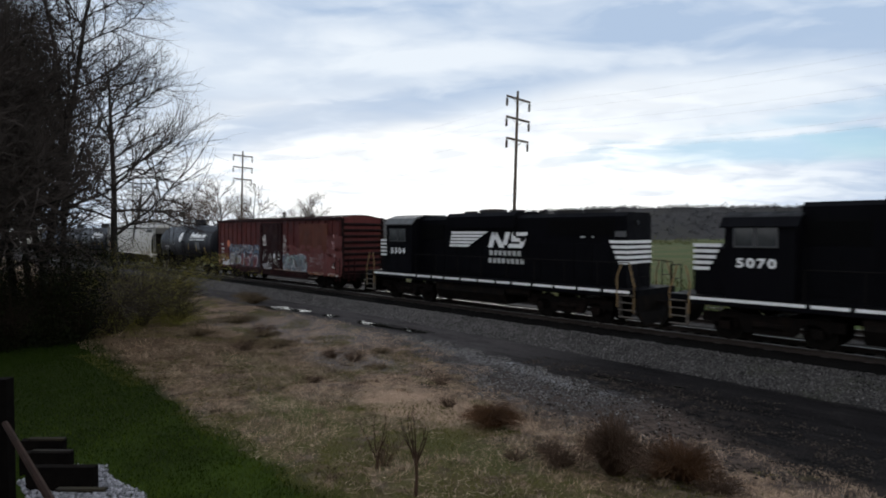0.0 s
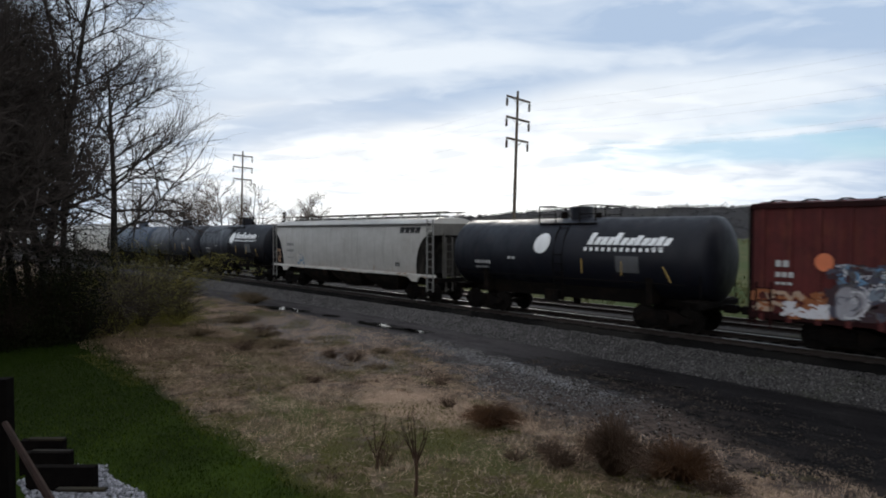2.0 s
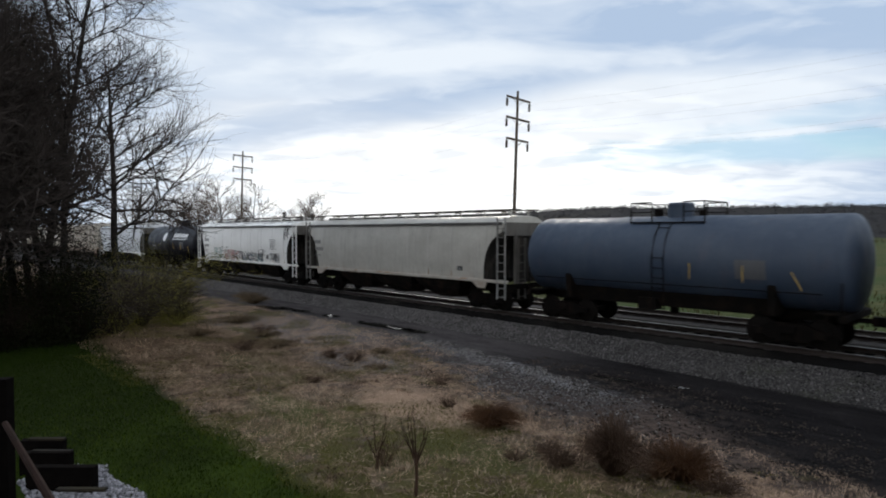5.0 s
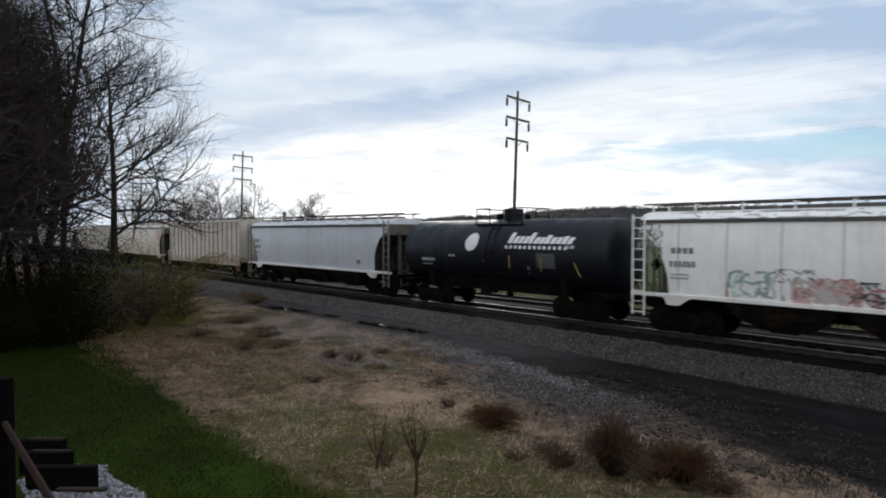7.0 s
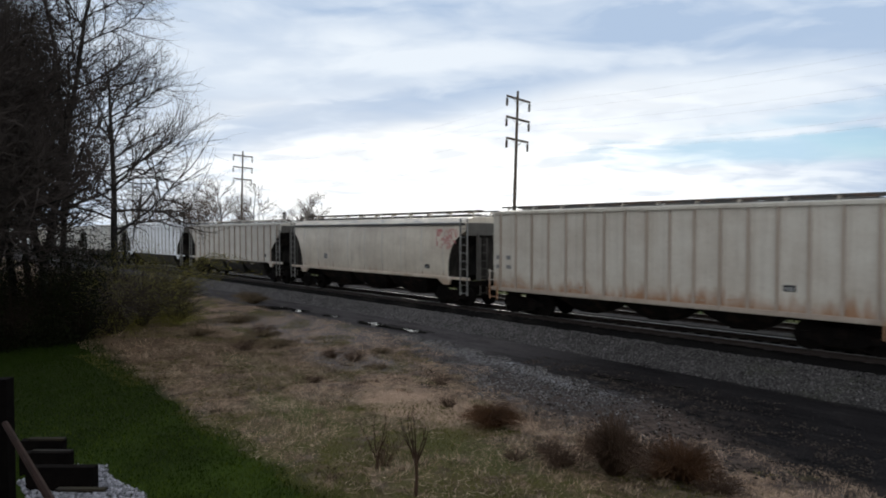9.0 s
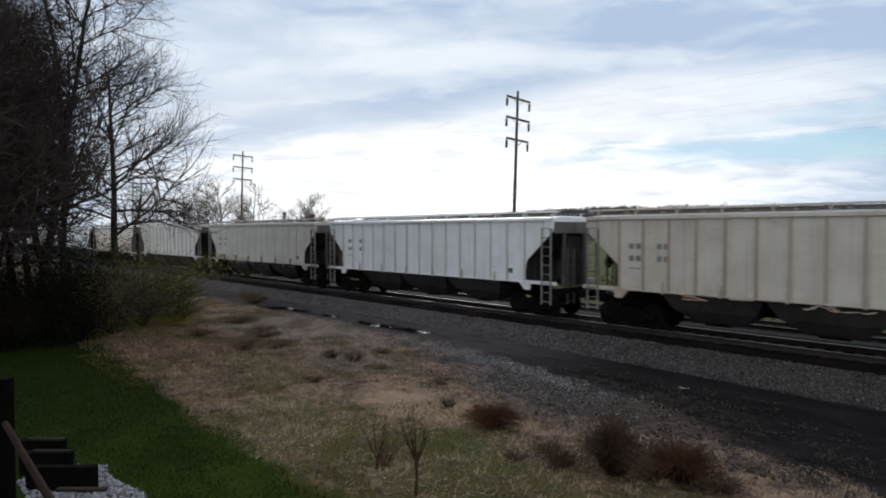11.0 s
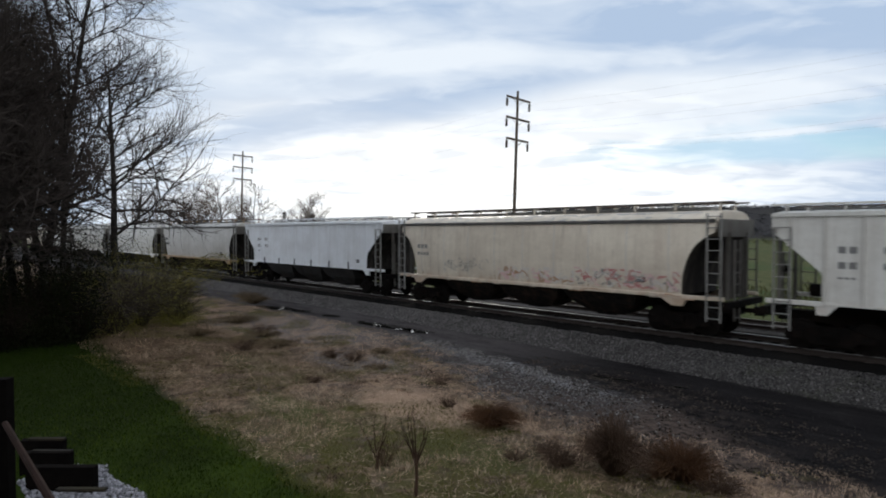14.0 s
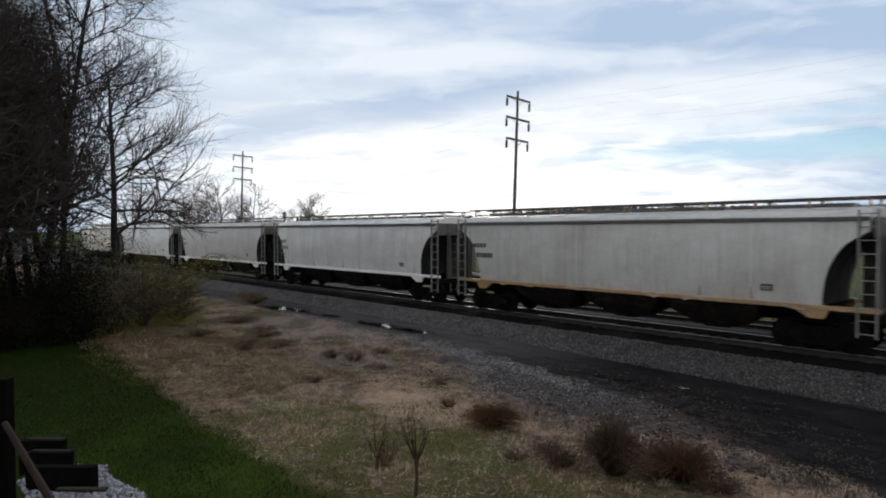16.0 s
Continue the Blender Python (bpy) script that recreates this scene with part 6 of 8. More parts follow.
tangle(cefx, bulge, 2.7, 3.95, 1.85, 2.3, 16, 0.2, 0.018, (DK, M["soft_grey"]), 58, "small dark sprayed scrawl")
tangle(cefx, bulge, 4.6, 5.95, 1.46, 2.05, 34, 0.22, 0.026, (DK, DK, M["tag_bluegrey"]), 59, "black angular sprayed letters")
tangle(cefx, bulge, 6.6, 7.55, 3.0, 3.9, 26, 0.24, 0.024, (DK, M["soft_grey"]), 60, "loose dark sprayed scrawl")
tangle(cefx, bulge, -8.1, -7.1, 2.5, 3.85, 34, 0.22, 0.026, (DK, M["soft_grey"]), 66, "loose dark sprayed scrawl")
bars(cefx, bulge(1.8) - 0.003, [(4.04, 1.66, 0.46, 0.28, 1)], M["tag_dark"], name="sprayed_block")
bars(cefx, bulge(2.7) - 0.003, [(4.65, 2.36 + 0.095 * k, 0.95 if k % 3 else 1.3, 0.028, 1) for k in range(8)], M["grey_panel"], name="data_line")
add(-138.2, -156.1, cefx)
add(-156.1, -169.3, tank_wagon(13.2, M["black_tank"], "black tank wagon with white emblem and wordmark", -1.1, TM))
tangle(TRAIN[-1][1], lambda z: -math.sqrt(max(0.01, 1.55 ** 2 - (z - 2.63) ** 2)), -2.6, 2.4, 1.75, 2.3, 44, 0.16, 0.026,
       (M["tag_rust"], M["soft_grey"], M["tag_bluegrey"], M["tag_dark_plum"]), 95, "scuffed and sprayed marks low on the shell", 0.012)
add(-169.3, -187.7, covered_hopper(17.2, "smooth", P_COOL, P_WHITE, "clean cool grey covered hopper with white sill", marks=SMALL))
add(-187.7, -204.4, covered_hopper(15.5, "box", P_BOX, P_BOX, "tan ribbed straight-sided hopper with rusty lower edge", ribs=17, marks=[(-7.3, 2.35, 0.35, 0.18, 1), (-6.7, 2.35, 0.35, 0.18, 1), (-7.3, 1.95, 0.4, 0.16, 1), (-6.7, 1.95, 0.4, 0.16, 1)], rib_mat=M["rib_tan"]))
add(-204.4, -222.4, covered_hopper(16.8, "smooth", P_CREAM, P_CREAM, "cream covered hopper with faded red graffiti at one end", marks=[(-4.2, 1.95, 0.5, 0.3, 1)],
                                   ))
tangle(TRAIN[-1][1], bulge, 6.1, 7.6, 2.75, 3.7, 26, 0.24, 0.03, (M["tag_pink"],), 64, "loose faded red scrawl")
add(-222.4, -240.5, covered_hopper(16.9, "ribbed", P_TAN, P_TAN, "tan ribbed covered hopper with sloped ends", marks=STACKED, rib_mat=M["rib_tan"]))
add(-240.5, -258.9, covered_hopper(17.2, "ribbed", P_BLUEW, P_BLUEW, "bluish white ribbed covered hopper with sloped ends", marks=STACKED))
add(-258.9, -277.4, covered_hopper(17.3, "ribbed", P_DUST, P_DUST, "dusty greenish grey hopper with faint ribs", marks=STACKED, rib_mat=P_DUST, proud=0.35))
add(-277.4, -295.4, covered_hopper(16.8, "ribbed", P_GREY, P_GREY, "pale grey ribbed covered hopper with sloped ends", marks=STACKED))
add(-295.4, -313.7, covered_hopper(17.1, "smooth", P_CREAM, P_CREAM, "cream covered hopper with faded sprayed lettering", marks=[(-6.9, 2.75, 0.8, 0.2, 3), (-6.9, 2.4, 0.9, 0.16, 4)]))
tangle(TRAIN[-1][1], bulge, -5.0, -2.0, 1.75, 2.35, 30, 0.2, 0.016, (M["soft_grey"],), 61, "thin grey sprayed scrawl")
tangle(TRAIN[-1][1], bulge, -1.4, 2.6, 1.5, 2.05, 44, 0.26, 0.05, (M["tag_rust"], M["tag_pale"], M["tag_pale_pink"]), 62, "faded orange sprayed letters")
tangle(TRAIN[-1][1], bulge, 2.6, 7.0, 1.5, 2.15, 56, 0.26, 0.04, (M["tag_pale_pink"], M["tag_pink"], M["tag_pale"], M["soft_grey"]), 63, "faded red sprayed letters")
add(-313.7, -332.2, covered_hopper(17.3, "ribbed", P_BLUEW, P_BLUEW, "bright bluish white hopper with faint ribs", marks=STACKED, rib_mat=P_BLUEW, proud=0.5))
add(-332.2, -350.3, covered_hopper(16.9, "smooth", P_STREAK, P_RUSTSILL, "dusty grey covered hopper with rusty orange sill", marks=[(-7.3, 2.85, 0.8, 0.2, 4), (-7.1, 2.4, 1.0, 0.22, 6)], mark_mat=M["lettering"]))
add(-350.3, -368.6, covered_hopper(17.1, "smooth", P_GREY, P_WHITE, "grey covered hopper with streaked sides", marks=SMALL))
add(-368.6, -386.8, covered_hopper(17.0, "smooth", P_DUST, P_WHITE, "dusty grey covered hopper with pale sill", marks=SMALL))
add(-386.8, -405.0, covered_hopper(17.0, "smooth", P_GREY, P_GREY, "grey covered hopper with dark end ladders", marks=SMALL))
add(-405.0, -423.2, covered_hopper(17.0, "smooth", P_CREAM, P_CREAM, "cream covered hopper with stained roof", marks=SMALL))

# rust and grease stains along the side sills
for k, (_, w) in enumerate(TRAIN):
    if w.name.startswith("covered_hopper") and k % 2 == 0:
        tangle(w, lambda z: -1.532, -7.8, 7.8, 1.25, 1.38, 16, 0.35, 0.022, (M["tag_rust"], M["rib_tan"]), 200 + k, "rusty stains on the sill", 0.003, 0.05)


# ---- materials of growing things ----
def leafy(name, c1, c2, rough=0.8, spec=0.04):
    """Colour varies from piece to piece."""
    m = bpy.data.materials.new(name)
    m.use_nodes = True
    nt = m.node_tree
    N, Lk = nt.nodes.new, nt.links.new
    p = nt.nodes["Principled BSDF"]
    g, oi = N("ShaderNodeNewGeometry"), N("ShaderNodeObjectInfo")
    n = N("ShaderNodeTexNoise")
    Lk(g.outputs["Position"], n.inputs["Vector"])
    n.inputs["Scale"].default_value, n.inputs["Detail"].default_value = 1.7, 5.0
    add_ = N("ShaderNodeMath")
    add_.operation = "ADD"
    Lk(g.outputs["Random Per Island"], add_.inputs[0])
    Lk(n.outputs[0], add_.inputs[1])
    r = N("ShaderNodeMapRange")
    Lk(add_.outputs[0], r.inputs[0])
    r.inputs[1].default_value, r.inputs[2].default_value = 0.38, 1.4
    mx = N("ShaderNodeMix")
    mx.data_type = "RGBA"
    Lk(r.outputs[0], mx.inputs[0])
    mx.inputs[6].default_value, mx.inputs[7].default_value = (*c1, 1), (*c2, 1)
    Lk(mx.outputs[2], p.inputs["Base Color"])
    p.inputs["Roughness"].default_value = rough
    p.inputs["Specular IOR Level"].default_value = spec
    return m


M["bark"] = surf("dark_bark", (0.026, 0.023, 0.021), (0.012, 0.011, 0.010), 14, 0.95, bump=0.6, stretch=(1, 1, 0.25), spec=0.1)
M["twig"] = leafy("bare_twigs", (0.026, 0.022, 0.020), (0.060, 0.050, 0.045))
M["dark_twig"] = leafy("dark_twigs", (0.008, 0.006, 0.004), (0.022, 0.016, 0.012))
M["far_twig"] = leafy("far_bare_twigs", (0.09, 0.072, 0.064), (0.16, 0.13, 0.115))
M["dead_grass"] = leafy("dead_grass", (0.13, 0.082, 0.056), (0.62, 0.46, 0.335))
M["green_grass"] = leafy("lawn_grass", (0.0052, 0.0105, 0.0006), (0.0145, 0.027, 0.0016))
# lighter copy of the lawn grass, for the brighter near part
M["fresh_grass"] = leafy("near_lit_lawn_grass", (0.018, 0.034, 0.002), (0.056, 0.083, 0.009))
M["weed"] = leafy("weedy_green", (0.035, 0.040, 0.009), (0.13, 0.12, 0.035))
M["bush_brown"] = leafy("dry_brown_stems", (0.040, 0.029, 0.019), (0.145, 0.108, 0.066))
M["brown_twig"] = leafy("brown_sapling_bark", (0.020, 0.013, 0.010), (0.060, 0.036, 0.026))
M["russet"] = leafy("russet_stems", (0.026, 0.013, 0.007), (0.095, 0.050, 0.026))
M["grey_brown"] = leafy("grey_brown_stems", (0.028, 0.018, 0.013), (0.10, 0.066, 0.046))
M["pale_weed"] = leafy("pale_dead_weed", (0.10, 0.074, 0.052), (0.32, 0.245, 0.175))
M["olive_leaf"] = leafy("olive_spring_leaves", (0.075, 0.070, 0.018), (0.24, 0.215, 0.060))
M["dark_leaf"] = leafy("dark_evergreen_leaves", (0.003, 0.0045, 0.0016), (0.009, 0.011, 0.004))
M["pine"] = leafy("far_pine_needles", (0.010, 0.014, 0.009), (0.026, 0.032, 0.020))
# distance haze is put into these paler, bluish wood colours
M["hill_wood"] = leafy("hazy_hillside_woods", (0.036, 0.037, 0.043), (0.082, 0.080, 0.083))
M["field_weed"] = leafy("field_edge_weeds", (0.038, 0.044, 0.017), (0.095, 0.092, 0.040))
M["stone"] = leafy("ballast_stone", (0.006, 0.0056, 0.0054), (0.100, 0.094, 0.091), 0.7, 0.12)
# lighter copy of the ballast stone, for the brighter left
M["left_bright_stone"] = leafy("brightened_ballast_stone", (0.020, 0.0185, 0.0185), (0.17, 0.16, 0.158), 0.7, 0.12)
M["pale_stone"] = leafy("pale_gravel", (0.05, 0.05, 0.056), (0.30, 0.30, 0.33), 0.85)
M["old_wood"] = surf("weathered_timber", (0.024, 0.022, 0.020), (0.009, 0.008, 0.0075), 10, 0.9, bump=0.5, stretch=(0.4, 4, 4), c3=(0.03, 0.026, 0.017), spec=0.05)
M["brown_wood"] = surf("stained_rail_wood", (0.026, 0.014, 0.011), (0.013, 0.008, 0.006), 10, 0.8, bump=0.4, stretch=(0.4, 4, 4), spec=0.05)
M["dark_wood"] = surf("near_black_timber", (0.005, 0.0042, 0.0036), (0.0025, 0.002, 0.002), 10, 0.95, bump=0.5, spec=0.03)


# ---- bare trees ----
def grow(rng, height, spread, levels, kids, r0, lean=(0, 0), shape=lambda u: 1.15 - 0.75 * u, rise=0.05, wide=(0.65, 1.25), low=0.22):
    """Segments (a, b, ra, rb, level) of a bare tree with a leading stem."""
    segs = []
    count = [0]

    def limb(p, d, length, r, level):
        if level == 1:
            count[0] += 1
        n = 6 if level == 0 else (5 if level == 1 else 4)
        pts, q, dd = [p.copy()], p.copy(), d.copy()
        for k in range(n):
            wob = 0.10 if level == 0 else 0.22
            dd = (dd + Vector((rng.uniform(-wob, wob), rng.uniform(-wob, wob), rng.uniform(-wob, wob) + (rise if level else 0.04)))).normalized()
            q = q + dd * (length / n)
            pts.append(q.copy())
        taper = 0.25 if level == 0 else 0.35
        rad = [r * (1 - (1 - taper) * k / n) for k in range(n + 1)]
        for k in range(n):
            segs.append((pts[k], pts[k + 1], rad[k], rad[k + 1], level, count[0]))
        if level >= levels:
            return
        m = kids[level]
        for k in range(m):
            u = (low if level == 0 else 0.15) + (1.02 - low if level == 0 else 0.85) * (k + rng.random()) / m
            i = min(n - 1, int(u * n))
            f = u * n - i
            at = pts[i].lerp(pts[i + 1], min(1, f))
            ax = (pts[i + 1] - pts[i]).normalized()
            side = ax.orthogonal().normalized()
            side.rotate(Matrix.Rotation(rng.uniform(0, math.tau), 3, ax))
            ang = rng.uniform(*wide) if level == 0 else rng.uniform(0.45, 1.0)
            nd = (ax * math.cos(ang) + side * math.sin(ang)).normalized()
            ln = length * (spread * shape(u) if level == 0 else rng.uniform(0.38, 0.62))
            limb(at, nd, ln, max(0.004, rad[i] * (0.42 if level == 0 else 0.5)), level + 1)

    limb(Vector((0, 0, 0)), Vector((lean[0], lean[1], 1)).normalized(), height, r0, 0)
    return segs


def segs_mesh(name, segs, mat, sides, thick=1.0):
    tris = []
    for a, b, ra, rb, *_ in segs:
        ax = (b - a).normalized()
        u = ax.orthogonal().normalized()
        v = ax.cross(u)
        n = sides
        A = [a + (u * math.cos(k * math.tau / n) + v * math.sin(k * math.tau / n)) * ra * thick for k in range(n)]
        C = [b + (u * math.cos(k * math.tau / n) + v * math.sin(k * math.tau / n)) * rb * thick for k in range(n)]
        for k in range(n):
            j = (k + 1) % n
            tris.append((A[k], A[j], C[j]))
            tris.append((A[k], C[j], C[k]))
    return tri_soup(name, tris, mat)


def bare_tree(seed, height, spread, kids, r0, label, group, m, lean=(0, 0), levels=3, twig=None, thick=1.0, split=True, **more):
    rng = random.Random(seed)
    segs = grow(rng, height, spread, levels, kids, r0, lean, **more)
    root = thing("tree", label, "tree", group, m)
    if split:
        again("trunk", segs_mesh("trunk", [s for s in segs if s[4] == 0], M["bark"], 9), root)
        for k in sorted({s[5] for s in segs if s[4] == 1}):
            again("limb", segs_mesh("limb", [s for s in segs if s[4] == 1 and s[5] == k], M["bark"], 5), root)
    else:
        again("trunk", segs_mesh("trunk", [s for s in segs if s[4] < 2], M["bark"], 5), root)
    tagged(again("crown", segs_mesh("crown", [s for s in segs if s[4] > 1], twig or M["twig"], 3, thick), root, label="fine bare twigs"), kind="stuff")
    return root


TREE_LABEL = "bare deciduous tree with dense fine twigs"
bare_tree(1, 11.6, 0.45, (20, 10, 7), 0.19, "slender bare tree with wide upswept branches", "trees at the yard's edge", pose(-30.2, 8.0, -0.5, 0, 0, 40), (0.02, 0.0), thick=2.1,
          shape=lambda u: 1.42 - 1.02 * u, rise=0.05, wide=(0.8, 1.3), low=0.30)
for seed, x, y, h, turn in ((2, -28.9, 4.6, 15.5, 10), (3, -26.6, 2.4, 15.0, 120), (4, -25.4, 0.0, 14.5, 200), (5, -34.9, 2.6, 16, 300), (6, -37.5, 4.0, 14.0, 75),
                            (7, -29.5, -1.8, 15.5, 160), (8, -41.5, 3.0, 15.0, 250), (9, -32.0, 1.2, 13.5, 30), (15, -27.6, 3.4, 10.5, 330), (16, -29.8, 3.0, 15.0, 45), (17, -26.2, 1.4, 13.0, 215), (18, -33.0, 4.6, 14.0, 140), (19, -28.3, 0.6, 15.0, 80), (20, -29.2, 2.0, 15.5, 260), (24, -27.6, 1.6, 16.0, 190)):
    bare_tree(seed, h, 0.36, (30, 13, 10), 0.18, TREE_LABEL, "trees at the yard's edge", pose(x, y, -0.5, 0, 0, turn), (0.03, 0.02), thick=1.5)
for seed, x, y, h, turn in ((101, -32.4, 6.3, 17.5, 20), (103, -29.6, 5.4, 18.0, 255), (106, -34.5, 5.4, 18.5, 140)):
    bare_tree(seed, h, 0.26, (24, 10, 7), 0.15, TREE_LABEL, "trees at the yard's edge", pose(x, y, -0.5, 0, 0, turn), (0.05, 0.04), thick=1.3, rise=0.09)

proto = {}
for k, (x, y, h, s) in enumerate(((-124.5, 53.2, 14.0, 0), (-137.5, 52.0, 12.0, 1), (-137.9, 67.1, 14.0, 2), (-149.3, 81.6, 10.0, 0), (-146.1, 88.3, 9.0, 1), (-127, 74.9, 12.4, 1),
                                  (-119, 43.5, 12.0, 2), (-155, 62, 12.0, 1), (-162, 75, 10.0, 2), (-170, 100, 10.0, 1), (-165, 55, 13.0, 0), (-150, 45, 12.0, 2))):
    m = pose(x, y, -0.9, 0, 0, 77 * k)
    if s not in proto:
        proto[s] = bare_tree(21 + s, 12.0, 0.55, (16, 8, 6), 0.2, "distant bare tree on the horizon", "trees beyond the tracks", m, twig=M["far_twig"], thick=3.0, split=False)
        proto[s].scale = (h / 12,) * 3
    else:
        c = copy_thing(proto[s], m)
        c.scale = (h / 12,) * 3


def leaf_cloud(rng, center, size, n, leaf, lumps=9):
    """Small leaf triangles gathered in uneven clumps."""
    tris = []
    c = np.array([(rng.gauss(0, 0.42) * size[0], rng.gauss(0, 0.42) * size[1], abs(rng.gauss(0.0, 0.45)) * size[2]) for _ in range(lumps)])
    w = [rng.uniform(0.20, 0.42) for _ in range(lumps)]
    for _ in range(n):
        k = rng.randrange(lumps)
        p = Vector((c[k][0] + rng.gauss(0, w[k]) * size[0] * 0.55, c[k][1] + rng.gauss(0, w[k]) * size[1] * 0.55, max(0.02, c[k][2] + rng.gauss(0, w[k]) * size[2] * 0.6)))
        a = Vector((rng.gauss(0, 1), rng.gauss(0, 1), rng.gauss(0, 1))).normalized() * leaf
        b = Vector((rng.gauss(0, 1), rng.gauss(0, 1), rng.gauss(0, 1))).normalized() * leaf * 0.6
        p = p + Vector(center)
        tris.append((p, p + a, p + b))
    return tris


def stems(rng, n, r, h, thick, droop=0.25, base=0.12):
    """Thin arching stems that rise from one root."""
    out = []
    ragged = [rng.uniform(0.62, 1.12) for _ in range(14)]
    for _ in range(n):
        a = rng.uniform(0, math.tau)
        out_r = r * math.sqrt(rng.random())
        top = h * (1 - 0.55 * (out_r / r) ** 2) * rng.uniform(0.45, 1.0) * ragged[int(a / math.tau * 14) % 14]
        p0 = Vector((base * math.cos(a) * rng.random(), base * math.sin(a) * rng.random(), 0))
        p2 = Vector((out_r * math.cos(a), out_r * math.sin(a), top))
        p1 = p0.lerp(p2, 0.5) + Vector((rng.uniform(-0.06, 0.06), rng.uniform(-0.06, 0.06), droop * h * rng.uniform(0.3, 1)))
        out.append((p0, p1, thick, thick * 0.8, 1))
        out.append((p1, p2, thick * 0.8, thick * 0.4, 1))
        if rng.random() < 0.6:
            out.append((p1, p1 + Vector((rng.uniform(-0.15, 0.15), rng.uniform(-0.15, 0.15), rng.uniform(0.0, 0.18))), thick * 0.6, thick * 0.3, 1))
    return out


def stuffed(name, me, parent):
    return tagged(again(name, me, parent), kind="stuff")


def shrub(name, label, group, m, seed, n, r, h, thick, mat, leaves=0, leaf_mat=None, leaf=0.02):
    rng = random.Random(seed)
    root = thing(name, label, "shrub", group, m)
    stuffed("stem_tangle", segs_mesh("stem_tangle", stems(rng, n, r, h, thick), mat, 3), root)
    if leaves:
        again("foliage", tri_soup("foliage", leaf_cloud(rng, (0, 0, 0), (r, r, h), leaves, leaf, 14), leaf_mat), root, label="small new leaves")
    return root


def tufts():
    """Dead stalks in separate tussocks with bare gaps between."""
    rng = random.Random(17)
    tris, dark = [], []
    for k in range(760):
        x, y = -4.5 - 17.5 * rng.random() ** 1.2, rng.uniform(5.4, 13.6)
        if y > 13.4 + 0.16 * (-14 - x) - (0.25 * (x + 14) if x > -14 else 0):
            continue
        if x > -11.5 and y < 9.3 and rng.random() < 0.72:
            continue
        z = float(ground_z(x, y))
        r = rng.uniform(0.08, 0.30)
        flat = rng.random() < 0.55
        bag = dark if rng.random() < 0.38 else tris
        for _ in range(rng.randint(24, 70)):
            a = rng.uniform(0, math.tau)
            q = r * math.sqrt(rng.random())
            p = Vector((x + q * math.cos(a), y + q * math.sin(a), z))
            b = a + rng.gauss(0, 0.9)
            ln = rng.uniform(0.06, 0.20)
            up = rng.uniform(0.1, 0.45) if flat else rng.uniform(0.5, 1.1)
            d = Vector((math.cos(b), math.sin(b), up)).normalized() * ln
            s = Vector((-math.sin(b), math.cos(b), 0)) * rng.uniform(0.003, 0.007)
            bag.append((p - s, p + s, p + d))
    tagged(new("straw_tussocks", tri_soup("straw_tussocks", tris, M["pale_weed"])), "pale dead tussocks of broken stalks", "grass", kind="stuff")
    tagged(new("brown_tussocks", tri_soup("brown_tussocks", dark, M["bush_brown"])), "dark brown dead tussocks and stems", "grass", kind="stuff")


tufts()


def gz(x, y):
    return float(ground_z(x, y))


for seed, x, y, r, h, n, tone in ((31, -8.75, 9.6, 0.80, 0.66, 900, "russet"), (32, -5.55, 9.2, 0.72, 1.28, 1500, "grey_brown"), (33, -4.75, 9.95, 0.80, 0.82, 900, "russet"), (36, -5.0, 9.75, 0.5, 0.7, 400, "grey_brown")):
    shrub("bush", "dry russet bush in dead grass" if tone == "russet" else "dry upright grey brown bush in dead grass", "dry bushes", pose(x, y, gz(x, y) - 0.02), seed, n, r, h, 0.0042, M[tone], 500, M[tone], 0.02)
for seed, x, y, r, h, n in ((34, -4.05, 9.9, 0.5, 0.4, 160), (35, -6.3, 8.7, 0.5, 0.45, 200), (37, -6.9, 9.1, 0.4, 0.35, 120)):
    shrub("weed_clump", "pale twiggy clump of dead weeds", "weed clumps", pose(x, y, gz(x, y) - 0.02), seed, n, r, h, 0.005, M["grey_brown"], 60, M["pale_weed"], 0.03)
for seed, x, y, r, h, n in ((41, -8.3, 6.35, 0.35, 0.75, 40), (42, -16.6, 11.5, 0.55, 0.6, 130), (43, -17.5, 11.2, 0.5, 0.5, 110), (44, -12.5, 11.6, 0.4, 0.4, 90), (45, -14.5, 8.7, 0.4, 0.35, 80),
                            (46, -20.5, 9.5, 0.7, 0.5, 130), (47, -7.0, 8.3, 0.3, 0.35, 60), (48, -24, 12.0, 0.8, 0.6, 150), (49, -10.4, 9.9, 0.3, 0.35, 60)):
    shrub("weed_clump", "sparse clump of dry brown upright weeds", "weed clumps", pose(x, y, gz(x, y) - 0.02), seed, n, r, h, 0.005, M["grey_brown"])


for seed, x, y, r, h, n in ((141, -20.6, 10.8, 0.95, 0.42, 220), (142, -21.8, 10.2, 0.8, 0.35, 160), (143, -24.4, 9.3, 1.1, 0.5, 220), (144, -17.4, 13.2, 0.6, 0.28, 110), (145, -15.2, 11.4, 0.5, 0.25, 90), (146, -35.0, 16.9, 1.3, 0.75, 260), (147, -37.5, 17.6, 1.2, 0.7, 220), (148, -27.8, 12.6, 1.3, 0.6, 240), (149, -23.2, 11.6, 0.9, 0.4, 180)):
    shrub("brush_pile", "low tangled pile of dark brown brush", "brush piles", pose(x, y, gz(x, y) - 0.03), seed, n, r, h, 0.008, M["bush_brown"], 120, M["bush_brown"], 0.05)


